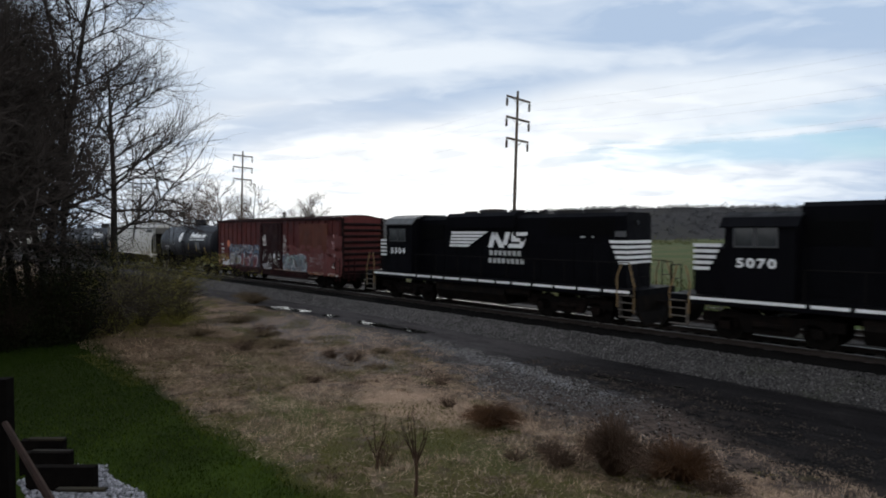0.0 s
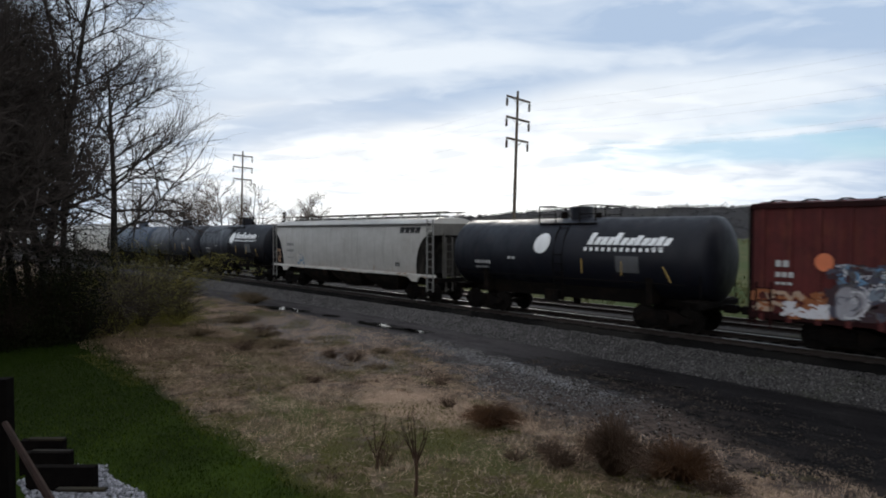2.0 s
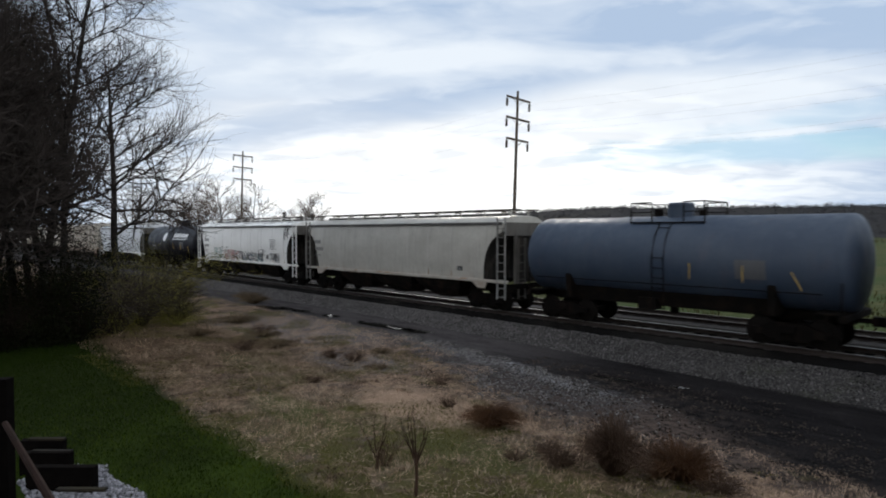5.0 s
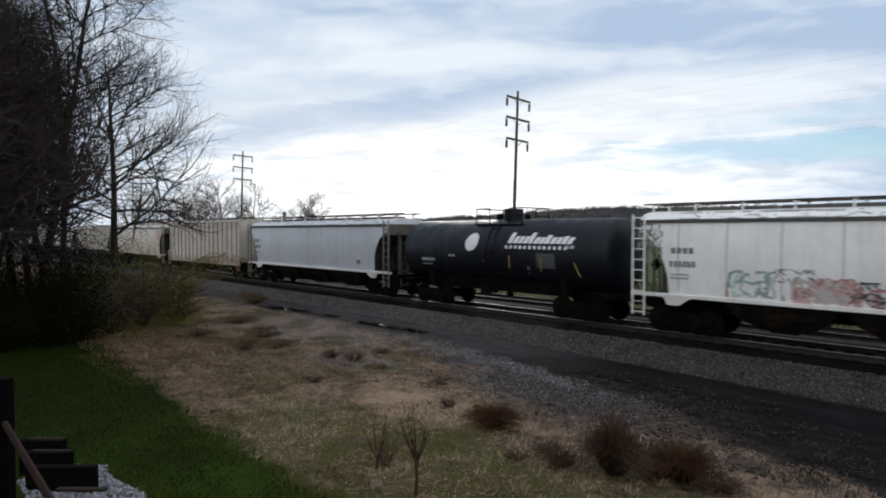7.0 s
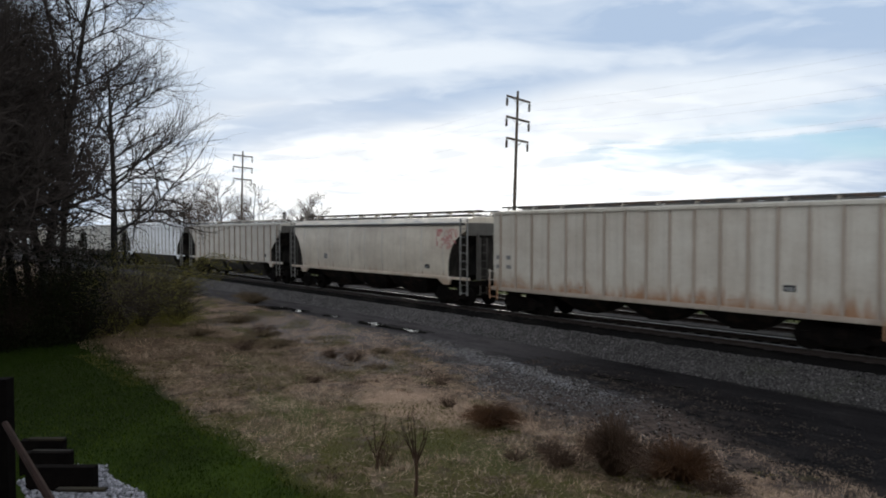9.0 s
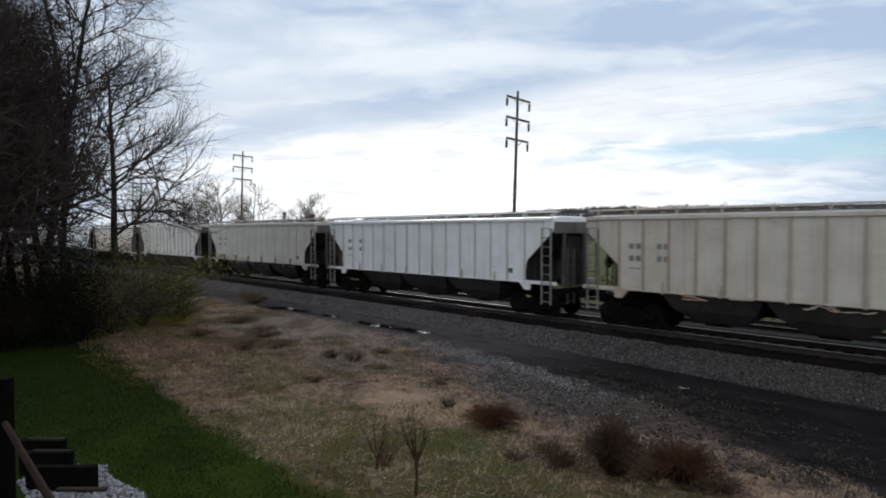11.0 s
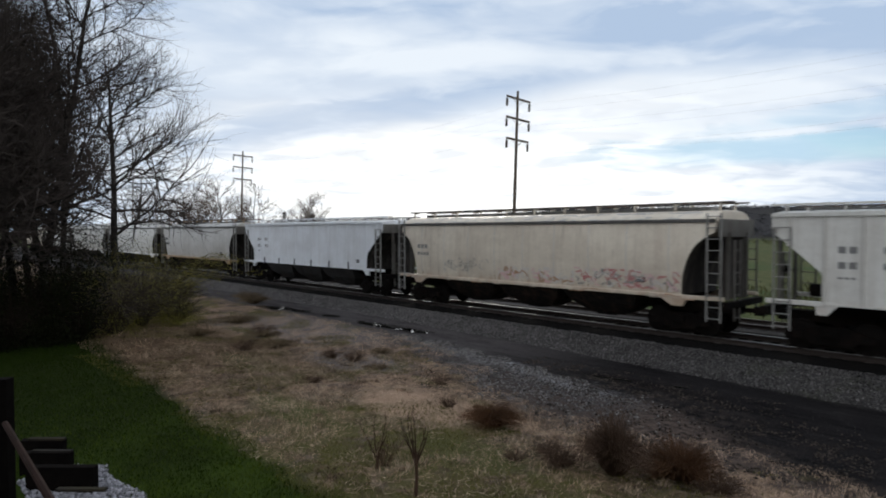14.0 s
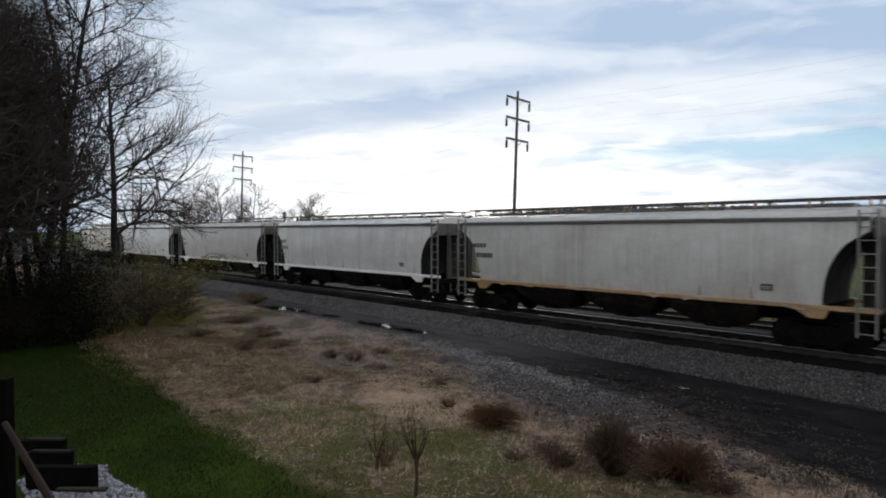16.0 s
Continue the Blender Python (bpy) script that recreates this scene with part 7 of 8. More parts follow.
def sapling(seed, x, y, height, fork, n, label):
    """A thin stem that forks low into a fan of upright twigs."""
    rng = random.Random(seed)
    root = thing("sapling", label, "sapling", "saplings", pose(x, y, gz(x, y) - 0.03, 0, 0, 45))
    r0 = 0.012 + 0.012 * height
    knee = Vector((rng.uniform(-0.03, 0.03), rng.uniform(-0.03, 0.03), fork))
    trunk = [(Vector((0, 0, 0)), knee * 0.5 + Vector((0.01, 0, 0)), r0, r0 * 0.9, 0), (knee * 0.5 + Vector((0.01, 0, 0)), knee, r0 * 0.9, r0 * 0.75, 0)]
    again("trunk", segs_mesh("trunk", trunk, M["brown_twig"], 7), root)
    twigs = []
    for k in range(n):
        a = -0.85 + 1.7 * (k + rng.random()) / n
        b = rng.uniform(-0.35, 0.35)
        ln = (height - fork) * rng.uniform(0.6, 1.05) * (1 - 0.25 * abs(a))
        p, d = knee * rng.uniform(0.72, 1.0), Vector((math.sin(a) * 0.9, math.sin(b) * 0.5, 1)).normalized()
        bm_segs, r = [], r0 * rng.uniform(0.34, 0.5)
        for i in range(5):
            d = (d + Vector((rng.uniform(-0.12, 0.12), rng.uniform(-0.09, 0.09), 0.05))).normalized()
            q = p + d * ln / 5
            bm_segs.append((p, q, r * (1 - 0.15 * i), r * (0.85 - 0.15 * i), 1))
            for _ in range(2):
                e = (d + Vector((rng.uniform(-0.7, 0.7), rng.uniform(-0.7, 0.7), rng.uniform(0, 0.4)))).normalized()
                twigs.append((q, q + e * ln * rng.uniform(0.08, 0.22), r * 0.42, r * 0.2, 2))
            p = q
        again("fork", segs_mesh("fork", bm_segs, M["brown_twig"], 5), root)
    stuffed("twig_tangle", segs_mesh("twig_tangle", twigs, M["brown_twig"], 3), root)


sapling(5, -6.98, 5.95, 1.36, 0.62, 11, "thin leafless sapling with a fan of reddish twigs")
sapling(6, -8.25, 6.15, 0.98, 0.18, 6, "small sparse leafless sapling in dead grass")


def evergreen(seed, x, y, h):
    """A far conifer: straight stem, drooping tiers of needle clumps."""
    rng = random.Random(seed)
    root = thing("tree", "small dark evergreen tree on the horizon", "tree", "trees beyond the tracks", pose(x, y, -0.9))
    bm = B()
    rod(bm, (0, 0, 0), (0, 0, h), 0.16, 0.03, 6)
    part("trunk", bm, M["bark"], root)
    tris = []
    for k in range(34):
        z = h * (0.18 + 0.8 * k / 34)
        reach = 0.26 * h * (1 - z / h) * rng.uniform(0.6, 1.15) + 0.15
        a = rng.uniform(0, math.tau)
        for _ in range(26):
            u = rng.random()
            p = Vector((math.cos(a) * reach * u, math.sin(a) * reach * u, z - 0.25 * reach * u)) + Vector((rng.gauss(0, 0.16), rng.gauss(0, 0.16), rng.gauss(0, 0.12)))
            tris.append((p, p + Vector((rng.uniform(-0.3, 0.3), rng.uniform(-0.3, 0.3), rng.uniform(-0.2, 0.2))), p + Vector((rng.uniform(-0.3, 0.3), rng.uniform(-0.3, 0.3), rng.uniform(-0.2, 0.2)))))
    tagged(again("crown", tri_soup("crown", tris, M["pine"]), root, label="dark needle clumps"), kind="stuff")


for seed, x, y, h in ((301, -136.5, 74.0, 9.6), (302, -131.5, 79.0, 9.0), (303, -129.5, 80.5, 8.2)):
    evergreen(seed, x, y, h)


# undergrowth below the trees
def thicket(name, label, x, y, seed, size, n_leaf, leaf, mat, n_stem):
    rng = random.Random(seed)
    root = thing(name, label, "bush", "undergrowth", pose(x, y, -0.5))
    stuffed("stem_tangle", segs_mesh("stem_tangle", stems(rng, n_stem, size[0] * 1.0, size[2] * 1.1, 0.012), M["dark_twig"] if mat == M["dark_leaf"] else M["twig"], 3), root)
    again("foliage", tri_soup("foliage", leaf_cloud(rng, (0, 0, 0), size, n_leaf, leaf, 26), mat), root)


for k, (x, y, sx, sz) in enumerate(((-26.4, 6.9, 1.8, 2.9), (-28.0, 8.4, 1.9, 3.3), (-30.4, 10.0, 1.6, 2.8), (-28.2, 10.0, 1.2, 1.6), (-32.5, 11.2, 2.0, 2.4))):
    thicket("olive_bush", "loose olive green bush with new leaves", x, y, 60 + k, (sx, sx, sz), 9500, 0.045, M["olive_leaf"], 420)
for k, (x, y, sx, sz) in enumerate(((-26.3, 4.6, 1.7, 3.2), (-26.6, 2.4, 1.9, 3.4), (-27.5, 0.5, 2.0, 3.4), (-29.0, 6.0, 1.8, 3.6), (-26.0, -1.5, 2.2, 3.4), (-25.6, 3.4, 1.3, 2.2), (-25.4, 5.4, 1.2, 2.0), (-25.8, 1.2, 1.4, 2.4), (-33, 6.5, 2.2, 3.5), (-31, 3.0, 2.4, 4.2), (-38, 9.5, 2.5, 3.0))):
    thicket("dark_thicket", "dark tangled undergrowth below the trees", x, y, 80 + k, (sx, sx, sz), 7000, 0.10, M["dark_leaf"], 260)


# ---- far woods on the ridge ----
def ridge():
    rng = random.Random(8)
    # bearing in degrees from the camera's axis, height of the ridge
    prof = [(-24, 0.0), (-20, 1.5), (-16, 4.5), (-11, 8.0), (-5, 10.0), (2, 12.5), (8, 16.0), (14, 18.6), (24, 18.2), (30, 17.6), (40, 16.6), (60, 16.0), (85, 15.0), (110, 8.0)]
    ax = math.atan2(0.6824, -0.7310)

    def h_at(b):
        return float(np.interp(b, [p[0] for p in prof], [p[1] for p in prof])) + 0.6 * noise.noise((b * 0.35, 0, 0))

    def place(b, r, z):
        a = ax - radians(b)
        return Vector((r * math.cos(a), r * math.sin(a), z))

    verts, faces = [], []
    bs = np.arange(-26, 111, 1.0)
    rs = [(250, -1.2), (300, 0.10), (350, 0.55), (400, 0.92), (430, 1.0), (500, 0.6), (600, -0.2)]
    for b in bs:
        for r, u in rs:
            verts.append(place(b, r, (-1.2 if u < 0 else -0.9 + (max(0.0, h_at(b)) + (2.0 if h_at(b) > 3 else 0.0)) * u)))
    n = len(rs)
    for i in range(len(bs) - 1):
        for j in range(n - 1):
            faces.append((i * n + j, (i + 1) * n + j, (i + 1) * n + j + 1, i * n + j + 1))
    soil = surf("wooded_slope", (0.026, 0.026, 0.026), (0.040, 0.039, 0.042), 0.4, 0.95, c3=(0.032, 0.032, 0.030), big=0.03, space="World", spec=0.02)
    tagged(new("ridge", flat_mesh("ridge", verts, faces, soil, True)), "low wooded ridge on the horizon", "hill", kind="structure")
    tris = []
    for k in range(4300):
        b = rng.uniform(-24, 75)
        hb = h_at(b)
        if hb < 0.6:
            continue
        if k % 3 == 0:
            r, u = rng.uniform(395, 440), rng.uniform(0.9, 1.0)
        else:
            r = rng.uniform(262, 430)
            u = float(np.interp(r, [q[0] for q in rs], [q[1] for q in rs]))
        base = place(b, r, -0.9 + (hb + (1.8 if hb > 3 else 0)) * max(0, u))
        th = rng.uniform(0.9, 2.4) * (0.5 if hb < 5 else 1.0) * (1.7 if rng.random() < 0.06 else 1.0)
        wide = rng.uniform(1.0, 2.2)
        for _ in range(40):
            a, q = rng.uniform(0, math.tau), math.sqrt(rng.random()) * wide
            p = base + Vector((q * math.cos(a), q * math.sin(a), th * (1 - 0.5 * (q / wide) ** 2) * rng.uniform(0.1, 1.0)))
            tris.append((p, p + Vector((rng.uniform(-0.6, 0.6), rng.uniform(-0.6, 0.6), rng.uniform(0.0, 0.4))), p + Vector((rng.uniform(-0.6, 0.6), rng.uniform(-0.6, 0.6), rng.uniform(-0.3, 0.3)))))
    tagged(new("far_woods", tri_soup("far_woods", tris, M["hill_wood"])), "grey leafless woods along the ridge, paled with painted haze", "woods", kind="stuff")
    tris = []
    for _ in range(420):
        b = rng.uniform(-22, 60)
        r = rng.uniform(225, 262)
        base = place(b, r, -1.0)
        w, th = rng.uniform(1.0, 2.6), rng.uniform(0.8, 3.2)
        for _ in range(50):
            q = rng.gauss(0, 0.5)
            p = base + Vector((rng.gauss(0, w * 0.5), rng.gauss(0, w * 0.5), th * rng.random() * math.exp(-q * q)))
            tris.append((p, p + Vector((rng.uniform(-0.35, 0.35), rng.uniform(-0.35, 0.35), rng.uniform(0, 0.35))), p + Vector((rng.uniform(-0.35, 0.35), rng.uniform(-0.35, 0.35), rng.uniform(-0.2, 0.3)))))
    for _ in range(520):
        x, y = rng.uniform(-70, 18), 31.0 + 16 * rng.random() ** 1.6
        w, th = rng.uniform(0.3, 0.9), rng.uniform(0.3, 1.3)
        for _ in range(34):
            p = Vector((x + rng.gauss(0, w), y + rng.gauss(0, w), -0.85 + th * rng.random()))
            tris.append((p, p + Vector((rng.uniform(-0.12, 0.12), rng.uniform(-0.12, 0.12), rng.uniform(0, 0.35))), p + Vector((rng.uniform(-0.1, 0.1), rng.uniform(-0.1, 0.1), rng.uniform(-0.1, 0.2)))))
    tagged(new("field_scrub", tri_soup("field_scrub", tris, M["field_weed"])), "low olive scrub at the far side of the field", "scrub", kind="stuff")


ridge()


def litter():
    """Broken brown stalks and leaves below the bushes."""
    rng = random.Random(91)
    tris = []
    for _ in range(16000):
        x, y = -13 - 15 * rng.random() ** 0.8, 5.2 + 5.8 * rng.random()
        if x > -13 - (y - 5.2) * 0.4:
            continue
        z = gz(x, y)
        a = rng.uniform(0, math.tau)
        ln = rng.uniform(0.05, 0.22)
        p = Vector((x, y, z + 0.005))
        d = Vector((math.cos(a), math.sin(a), rng.uniform(0.0, 0.6))) * ln
        n = Vector((-math.sin(a), math.cos(a), 0.2)) * rng.uniform(0.006, 0.03)
        tris.append((p, p + d, p + d * 0.5 + n))
    tagged(new("leaf_litter", tri_soup("leaf_litter", tris, M["bush_brown"])), "brown leaf litter and broken stalks under the bushes", "litter", kind="stuff")


litter()


def arching_branches():
    rng = random.Random(33)
    root = thing("leafy_branch", "long arching branches with sparse yellow green leaves", "branch", "", pose(-31.2, 10.2, -0.6))
    tris = []
    for k in range(16):
        a = rng.uniform(0.35, 1.25)
        reach, top = rng.uniform(2.2, 5.2), rng.uniform(1.9, 3.1)
        pts = []
        for i in range(9):
            u = i / 8
            pts.append(Vector((math.cos(a) * reach * u, math.sin(a) * reach * u, top * math.sin(0.15 + u * 1.9) + 0.15 * math.sin(u * 7 + k))))
        segs = [(p, q, 0.018 * (1 - 0.1 * i), 0.018 * (0.9 - 0.1 * i), 1) for i, (p, q) in enumerate(zip(pts, pts[1:]))]
        tagged(again("branch", segs_mesh("branch", segs, M["twig"], 4), root), kind="stuff")
        for i in range(90):
            u = rng.uniform(0.25, 1.0) * 8
            j = min(7, int(u))
            p = pts[j].lerp(pts[j + 1], u - j) + Vector((rng.gauss(0, 0.08), rng.gauss(0, 0.08), rng.gauss(0, 0.08)))
            tris.append((p, p + Vector((rng.uniform(-0.08, 0.08), rng.uniform(-0.08, 0.08), rng.uniform(-0.05, 0.06))), p + Vector((rng.uniform(-0.06, 0.06), rng.uniform(-0.06, 0.06), rng.uniform(-0.06, 0.05)))))
    tagged(again("foliage", tri_soup("foliage", tris, M["olive_leaf"]), root), kind="stuff")


arching_branches()


# ---- puddles at the foot of the ballast ----
M["water"] = surf("still_water", (0.012, 0.012, 0.011), (0.020, 0.019, 0.017), 6.0, 0.05, 0.0, 0.10, spec=0.5)
for cx, cy, a, b, turn, seed in PUDDLES:
    rng = random.Random(seed)
    pts = []
    for k in range(40):
        t = k * math.tau / 40
        r = 1.04 + 0.30 * noise.noise((math.cos(t) * 2.6 + seed, math.sin(t) * 2.6, 0.3)) + rng.uniform(-0.10, 0.10)
        x, y = a * r * math.cos(t), b * r * math.sin(t)
        pts.append((cx + x * math.cos(turn) - y * math.sin(turn), cy + x * math.sin(turn) + y * math.cos(turn), WATER_Z))
    bm = B()
    bm.faces.new([bm.verts.new(p) for p in pts])
    ob = new("puddle", mesh_of(bm, "puddle", M["water"]))
    tagged(ob, "still rain puddle reflecting the sky beside the track", "puddle", "puddles", kind="structure")


# ---- timber landing and rail beside the lawn ----
def right_of(px_, z, depth):
    """A place by its bearing (tangent from the camera's axis), height and depth."""
    f = Vector((-0.7310, 0.6824, 0)).normalized()
    r = Vector((0.6824, 0.7310, 0)).normalized()
    q = f * depth + r * (px_ * depth)
    return Vector((q.x, q.y, z))


TURN = math.degrees(math.atan2(0.7310, 0.6824))


def landing():
    root = thing("landing", "low landing of weathered planks on dark timbers", "landing", "", None)
    for a, b, depth, z in ((-0.640, -0.558, 8.6, -0.08), (-0.680, -0.614, 9.84, 0.02), (-0.684, -0.625, 10.4, 0.03)):
        p, q = right_of(a, z, depth), right_of(b, z, depth)
        bm = B()
        ln = (q - p).length
        box(bm, 0, ln, -0.05, 0.04, -0.04, 0.0, 0.008)
        o = part("plank", bm, M["old_wood"], root, "weathered grey plank")
        o.matrix_local = Matrix.Translation(p) @ pose(0, 0, 0, 0, 0, TURN)
    # near-black timbers fill in below the planks
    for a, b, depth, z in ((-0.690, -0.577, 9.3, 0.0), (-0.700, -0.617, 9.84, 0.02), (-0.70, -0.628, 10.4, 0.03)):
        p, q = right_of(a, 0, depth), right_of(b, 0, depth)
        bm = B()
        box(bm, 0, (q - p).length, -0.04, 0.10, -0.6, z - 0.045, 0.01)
        o = part("timber", bm, M["dark_wood"], root, "near-black timber")
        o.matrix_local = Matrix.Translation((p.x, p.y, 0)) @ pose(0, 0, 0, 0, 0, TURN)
    root2 = thing("stair_rail", "stained wooden stair rail with dark post", "railing", "", None)
    bm = B()
    a, b = right_of(-0.7215, 1.80, 5.5), right_of(-0.668, 1.78, 4.3)
    d = (b - a).normalized()
    rod(bm, a - d * 0.1, b + d * 1.6, 0.028, n=8)
    part("handrail", bm, M["brown_wood"], root2)
    bm = B()
    p = right_of(-0.722, 0, 6.0)
    box(bm, -0.09, 0.045, -0.06, 0.06, -0.5, 2.12, 0.01)
    o = part("post", bm, M["dark_wood"], root2, "dark wooden post")
    o.matrix_local = Matrix.Translation((p.x, p.y, 0)) @ pose(0, 0, 0, 0, 0, TURN)


landing()


M["dark_stone"] = leafy("dark_cinder_stone", (0.012, 0.011, 0.010), (0.05, 0.045, 0.041))
M["grey_stone"] = leafy("grey_gravel", (0.012, 0.0112, 0.0108), (0.185, 0.176, 0.172), 0.95)
M["clod"] = leafy("brown_clods", (0.007, 0.006, 0.0056), (0.070, 0.058, 0.050), 0.95)
M["pale_straw"] = leafy("pale_straw", (0.20, 0.145, 0.10), (0.52, 0.42, 0.31))


# ---- blades, stones and litter on the ground ----
def zs_of(x, y):
    return np.array([ground_z(float(a), float(b)) for a, b in zip(x, y)])


def blades(name, label, x, y, h, w, lean, mat, seed):
    r = np.random.default_rng(seed)
    n = len(x)
    z = zs_of(x, y) - 0.01
    a = r.uniform(0, math.tau, n)
    t = r.uniform(0, math.tau, n)
    hh = h * r.uniform(0.5, 1.3, n)
    ll = lean * r.uniform(0.2, 1.2, n)
    base = np.stack([x, y, z], 1)
    side = np.stack([np.cos(a) * w, np.sin(a) * w, np.zeros(n)], 1)
    tip = base + np.stack([np.cos(t) * ll, np.sin(t) * ll, hh], 1)
    tris = np.stack([base - side, base + side, tip], 1)
    tagged(new(name, tri_soup(name, tris, mat)), label, "grass", kind="stuff")


def stones(name, label, x, y, size, mat, seed, sink=0.3):
    r = np.random.default_rng(seed)
    n = len(x)
    s = size * r.uniform(0.5, 1.35, n)
    c = np.stack([x, y, zs_of(x, y) + s * (0.5 - sink)], 1)
    octa = np.array([(1, 0, 0), (-1, 0, 0), (0, 1, 0), (0, -1, 0), (0, 0, 0.7), (0, 0, -0.7)], dtype=float)
    v = octa[None] + r.uniform(-0.35, 0.35, (n, 6, 3))
    ang = r.uniform(0, math.tau, n)
    ca, sa = np.cos(ang), np.sin(ang)
    v = np.stack([v[..., 0] * ca[:, None] - v[..., 1] * sa[:, None], v[..., 0] * sa[:, None] + v[..., 1] * ca[:, None], v[..., 2]], 2)
    v = v * (s[:, None, None] * 0.62) + c[:, None]
    verts = v.reshape(-1, 3)
    fi = np.array([(0, 2, 4), (2, 1, 4), (1, 3, 4), (3, 0, 4), (2, 0, 5), (1, 2, 5), (3, 1, 5), (0, 3, 5)])
    idx = (np.arange(n)[:, None, None] * 6 + fi[None]).reshape(-1, 3)
    me = bpy.data.meshes.new(name)
    me.vertices.add(len(verts))
    me.vertices.foreach_set("co", verts.astype(np.float32).reshape(-1))
    me.loops.add(len(idx) * 3)
    me.loops.foreach_set("vertex_index", idx.astype(np.int32).reshape(-1))
    me.polygons.add(len(idx))
    me.polygons.foreach_set("loop_start", np.arange(0, len(idx) * 3, 3, dtype=np.int32))
    me.update(calc_edges=True)
    me.materials.append(mat)
    tagged(new(name, me), label, "stones", kind="stuff")


def road_edge(x):
    return np.interp(x, [-18.0, -10.0, -7.0, -1.0], [16.15, 14.7, 14.05, 10.35])


def verge(x):
    """Width of the stony strip between the grass and the road."""
    return np.interp(x, [-20.0, -17.0, -13.0, -9.5, -7.2, -5.0, -3.5], [0.8, 1.6, 2.9, 3.6, 3.5, 1.6, 0.5])


def lawn_edge(x):
    return np.interp(x, [-26.0, -12.0], [6.0, 4.95])


def in_view(x, y, lo=-0.80, hi=0.80):
    """The stretch of ground before the camera."""
    d = -0.731 * x + 0.682 * y
    s = 0.682 * x + 0.731 * y
    return (d > 7.0) & (s / np.maximum(d, 0.1) > lo) & (s / np.maximum(d, 0.1) < hi)


def spread(n, x0, x1, y0, y1, seed, power=1.0):
    r = np.random.default_rng(seed)
    x = x1 - (x1 - x0) * r.random(n) ** power
    y = y0 + (y1 - y0) * r.random(n)
    k = in_view(x, y)
    return x[k], y[k], r


x, y, r = spread(230000, -34, 0, 4.4, 16.5, 1, 1.3)
patch = np.array([noise.noise((a * 0.5, b * 0.5, 7.0)) for a, b in zip(x, y)])
patch2 = np.array([noise.noise((a * 1.7, b * 1.7, 2.0)) for a, b in zip(x, y)])
shade = np.clip((-13 - x) / 8, 0, 1) * np.clip((11.5 - y) / 3.5, 0, 1)
width_ = verge(x)
keep = (y < road_edge(x) - width_ + 1.0 + 2.0 * patch) & (y > lawn_edge(x) + 0.5 * patch) & (patch > -0.30) & (np.random.default_rng(5).random(len(x)) > shade * 0.75) & (np.random.default_rng(6).random(len(x)) > 0.35 * np.clip((x + 12) / 4.5, 0, 1) * np.clip((11.5 - y) / 2.5, 0, 1))
keep &= (np.random.default_rng(8).random(len(x)) < 0.12 + 0.88 * np.clip(patch * 1.8 + 0.45 + 1.6 * patch2, 0, 1))
blades("dead_grass", "matted dead straw-coloured grass", x[keep], y[keep], 0.05, 0.0048, 0.10, M["dead_grass"], 2)
r9 = np.random.default_rng(77)
lay = (y < road_edge(x) - width_ + 0.6) & (y > 5.0) & (r9.random(len(x)) < 0.14 * (1 - shade) * np.clip(0.5 + 2.5 * patch2, 0, 1.5)) & (patch > -0.2)
blades("straw_litter", "pale fallen straw lying on the ground", x[lay], y[lay], 0.03, 0.0034, 0.15, M["pale_straw"], 21)
def stalks(name, label, n, box_, length, width, mat, seed, lift):
    """Long fallen stalks, crossed at random on the ground."""
    r = np.random.default_rng(seed)
    x0, x1, y0, y1 = box_
    x, y = r.uniform(x0, x1, n), r.uniform(y0, y1, n)
    dense = np.array([noise.noise((a * 0.9, b * 0.9, seed * 1.7)) for a, b in zip(x, y)])
    k = (dense > r.uniform(-0.25, 0.45, n)) & (y > lawn_edge(x) - 0.15) & (y < road_edge(x) - verge(x) + 0.5) & in_view(x, y)
    x, y = x[k], y[k]
    n = len(x)
    a = r.uniform(0, math.tau, n)
    ln = length * r.uniform(0.35, 1.2, n)
    z = zs_of(x, y) + 0.015
    p = np.stack([x, y, z], 1)
    d = np.stack([np.cos(a) * ln, np.sin(a) * ln, lift * ln * r.uniform(-0.1, 1.0, n)], 1)
    w = np.stack([-np.sin(a), np.cos(a), np.full(n, 0.5)], 1) * (width * r.uniform(0.6, 1.3, n))[:, None]
    tris = np.concatenate([np.stack([p - w, p + w, p + d], 1), np.stack([p + d - w * 0.4, p + d + w * 0.4, p], 1)])
    tagged(new(name, tri_soup(name, tris, mat)), label, "grass", kind="stuff")


stalks("fallen_stalks", "long pale fallen stalks crossed on the ground", 8000, (-19.0, -5.0, 4.8, 9.6), 0.17, 0.0032, M["pale_straw"], 31, 0.3)
stalks("broken_stems", "dark broken weed stems in the dead grass", 16000, (-24.0, -3.5, 5.2, 14.5), 0.17, 0.0055, M["grey_brown"], 32, 0.8)
x2, y2 = x[::7], y[::7]
keep = (y2 < road_edge(x2) - width_[::7] + 0.2) & (y2 > 5.1) & (patch[::7] > 0.02) & (patch2[::7] > 0.05)
blades("tall_dead_grass", "taller standing dead grass stalks", x2[keep], y2[keep], 0.20, 0.0032, 0.09, M["dead_grass"], 3)
green = np.clip((x + 12) / 4.5, 0, 1) * np.clip((11.5 - y) / 2.5, 0, 1)
keep = (y < road_edge(x) - width_ + 0.2) & (y > 4.7) & ((patch < -0.12) | (r9.random(len(x)) < 0.22 * green))
blades("weeds", "low green weeds in the dead grass", x[keep], y[keep], 0.055, 0.007, 0.05, M["weed"], 4)
x, y, r = spread(130000, -30, -5, 0.0, 6.3, 5, 1.3)
edge_n = np.array([noise.noise((a * 0.9, b * 0.9, 3.0)) for a, b in zip(x, y)])
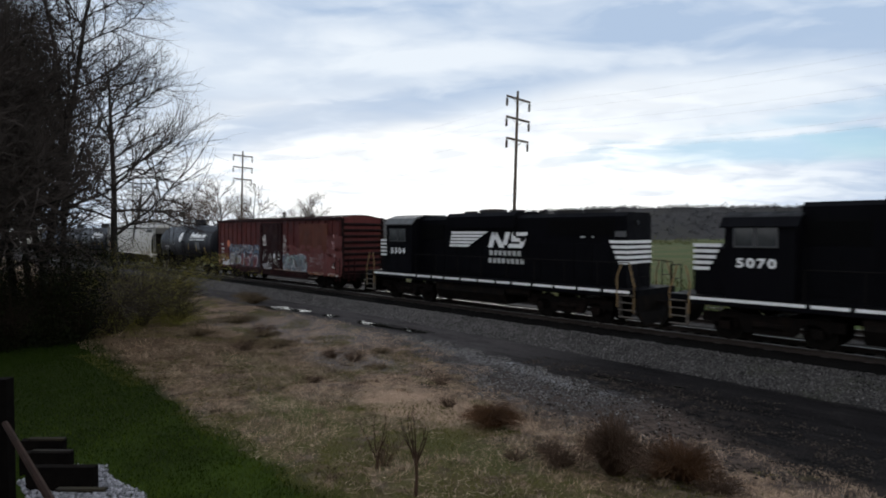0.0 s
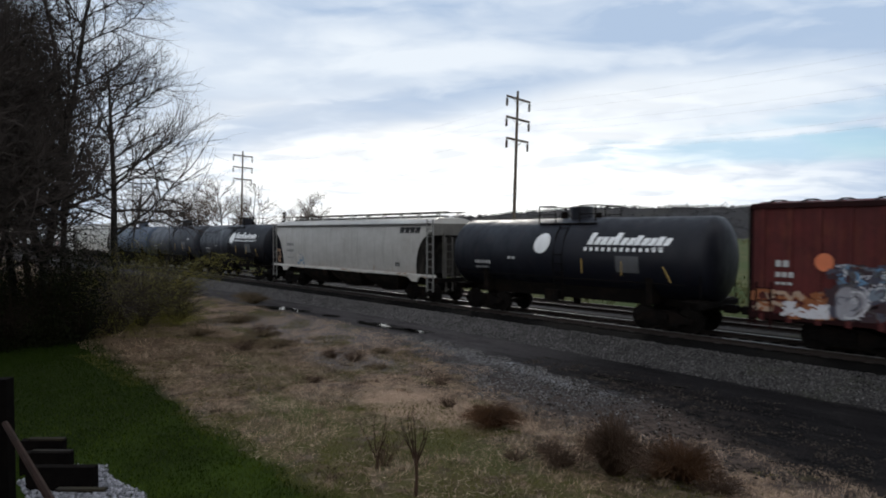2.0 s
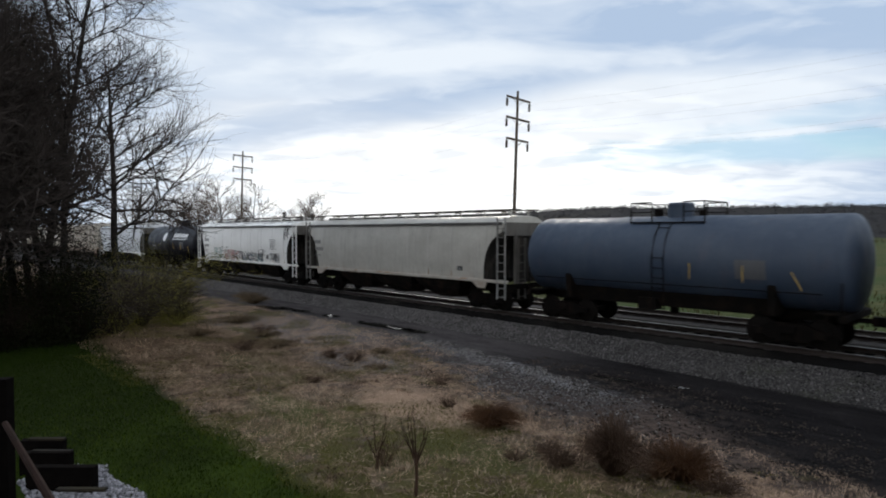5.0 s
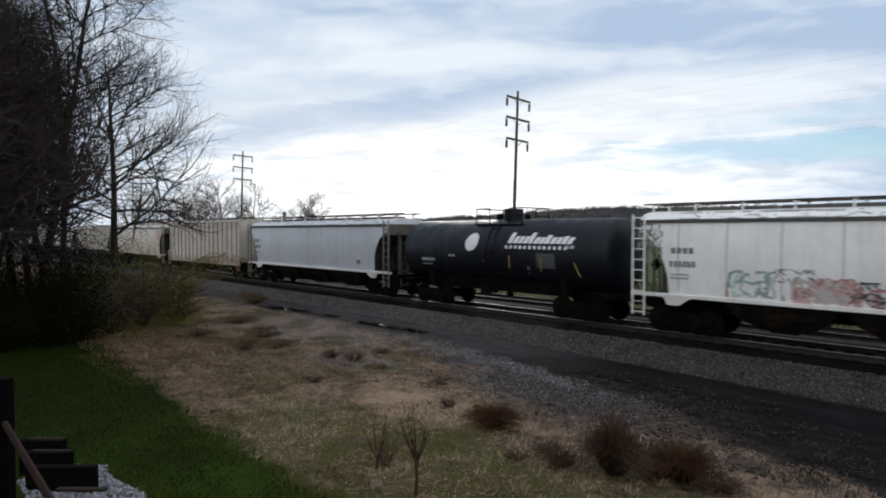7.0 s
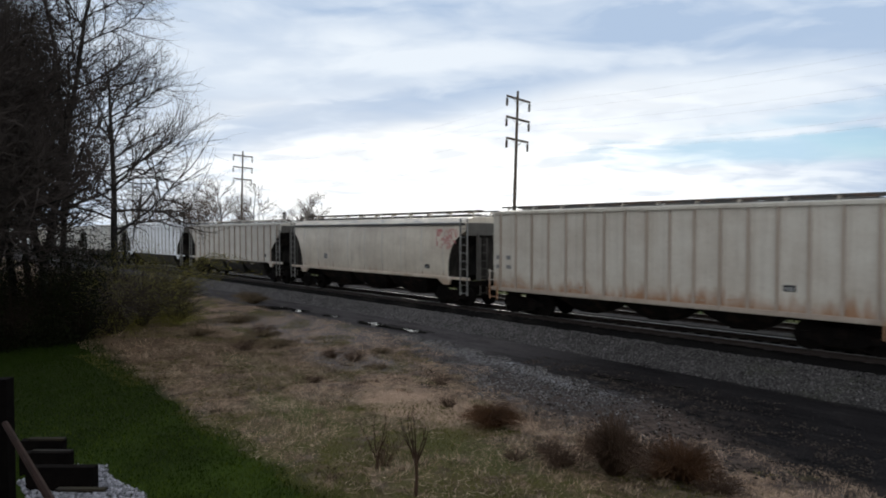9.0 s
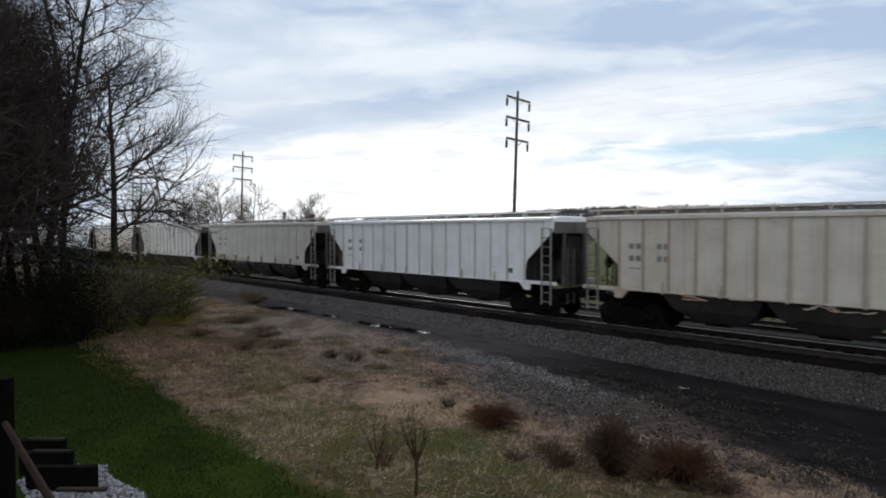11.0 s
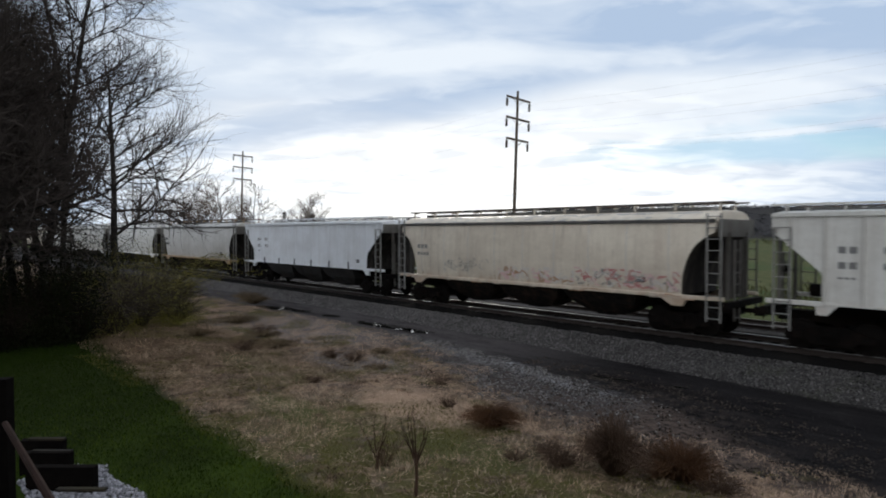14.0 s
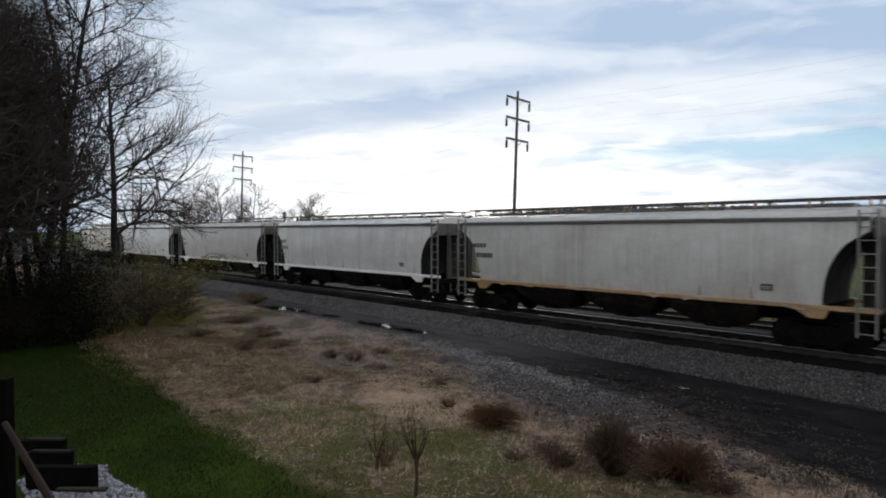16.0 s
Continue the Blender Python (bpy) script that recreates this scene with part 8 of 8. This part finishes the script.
keep = (y < lawn_edge(x) + 0.05 + 0.5 * edge_n) & ~((x > -11.7) & (y < 2.80))
# lighter blades thicken towards the near lawn to imitate brighter light
brightened = keep & (np.random.default_rng(15).random(len(x)) < 1.0 * np.clip((x + 18) / 8, 0, 1) * np.clip(0.6 + edge_n, 0, 1))
blades("lawn_grass", "short mown dark green lawn grass", x[keep & ~brightened], y[keep & ~brightened], 0.055, 0.008, 0.03, M["green_grass"], 6)
blades("fresh_grass", "lighter green blades painted for the brighter near lawn", x[brightened], y[brightened], 0.06, 0.007, 0.03, M["fresh_grass"], 16)
x, y, r = spread(90000, -60, 2, 17.6, 19.72, 7, 0.8)
keep = y > np.clip(18.1 - 0.05 * (x + 9.0), 17.75, 18.9) - 0.1 + 0.25 * (r.random(len(x)) - 0.5)
x, y = x[keep], y[keep]
# share of lighter stones grows leftwards, imitating brighter light there
clean = np.random.default_rng(44).random(len(x)) < np.interp(x, [-24.0, -9.0], [0.95, 0.05])
stones("ballast", "dark crushed stone ballast beside the rails", x[~clean], y[~clean], 0.048, M["stone"], 8)
stones("clean_ballast", "crushed stone ballast paled for the brighter left stretch", x[clean], y[clean], 0.05, M["left_bright_stone"], 18)
x, y, r = spread(90000, -26, 1, 9.5, 17.0, 9)
gap = verge(x)
clump = np.array([noise.noise((a * 1.9, b * 1.9, 6.0)) for a, b in zip(x, y)])
dd = y - road_edge(x) + 0.8 * np.array([noise.noise((a * 0.7, b * 0.7, 1.0)) for a, b in zip(x, y)])
keep = (dd > -gap) & (dd < 0.25) & (r.random(len(x)) < np.where((dd > -0.5) & (x < -9), 0.8, np.clip(0.26 + 1.1 * clump, 0.04, 0.6)) * np.interp(x, [-11, -6.5], [1.0, 0.6])) & (x > -20)
mid_ = np.interp(x, [-11.5, -5.5], [0.95, 0.1]) > r.random(len(x))
stones("road_gravel", "loose pale grey gravel along the road edge", x[keep & mid_], y[keep & mid_], 0.045, M["grey_stone"], 10)
stones("rubble", "dark rubble and clods at the road edge", x[keep & ~mid_], y[keep & ~mid_], 0.05, M["clod"], 14)
keep = (dd > 0.1) & (dd < 3.6) & (y < 17.0) & (x > -13) & (r.random(len(x)) < 0.6 * np.clip(1.2 - dd / 3.2, 0, 1) * np.clip(0.35 + 2.2 * clump, 0, 1))
stones("road_clods", "scattered brown clods and stones on the road", x[keep], y[keep], 0.04, M["clod"], 19)
keep = (dd > 0.3) & (y < 17.5) & (r.random(len(x)) < 0.07)
stones("cinder_stones", "scattered dark stones on the cinder road", x[keep], y[keep], 0.022, M["dark_stone"], 11)
x, y, r = spread(9000, -12.6, -8.0, 1.6, 3.4, 12)
keep = (y < 2.86 + 0.10 * np.sin(3 * x)) & (x > -11.75 + 0.15 * np.sin(5 * y))
stones("gravel_bed", "pale washed gravel bed below the landing", x[keep], y[keep], 0.055, M["pale_stone"], 13)


# ---- what moves ----
SPEED = 20.55


def motions():
    for c, wagon in TRAIN:
        walk(wagon, [(t, pose(c + SPEED * t, TRACK_Y, 0)) for t in (0.0, 4.0, 8.0, 12.0, 16.0)])
    # each wheelset turns as it rolls, in steps of one thirtieth of a second
    for wheelset, dx, r in SPINNING:
        turn = math.degrees(SPEED / r)
        walk(wheelset, [(k / FPS, pose(dx, 0, r, 0, (turn * k / FPS) % 360.0, 0)) for k in range(16 * FPS + 1)])


motions()
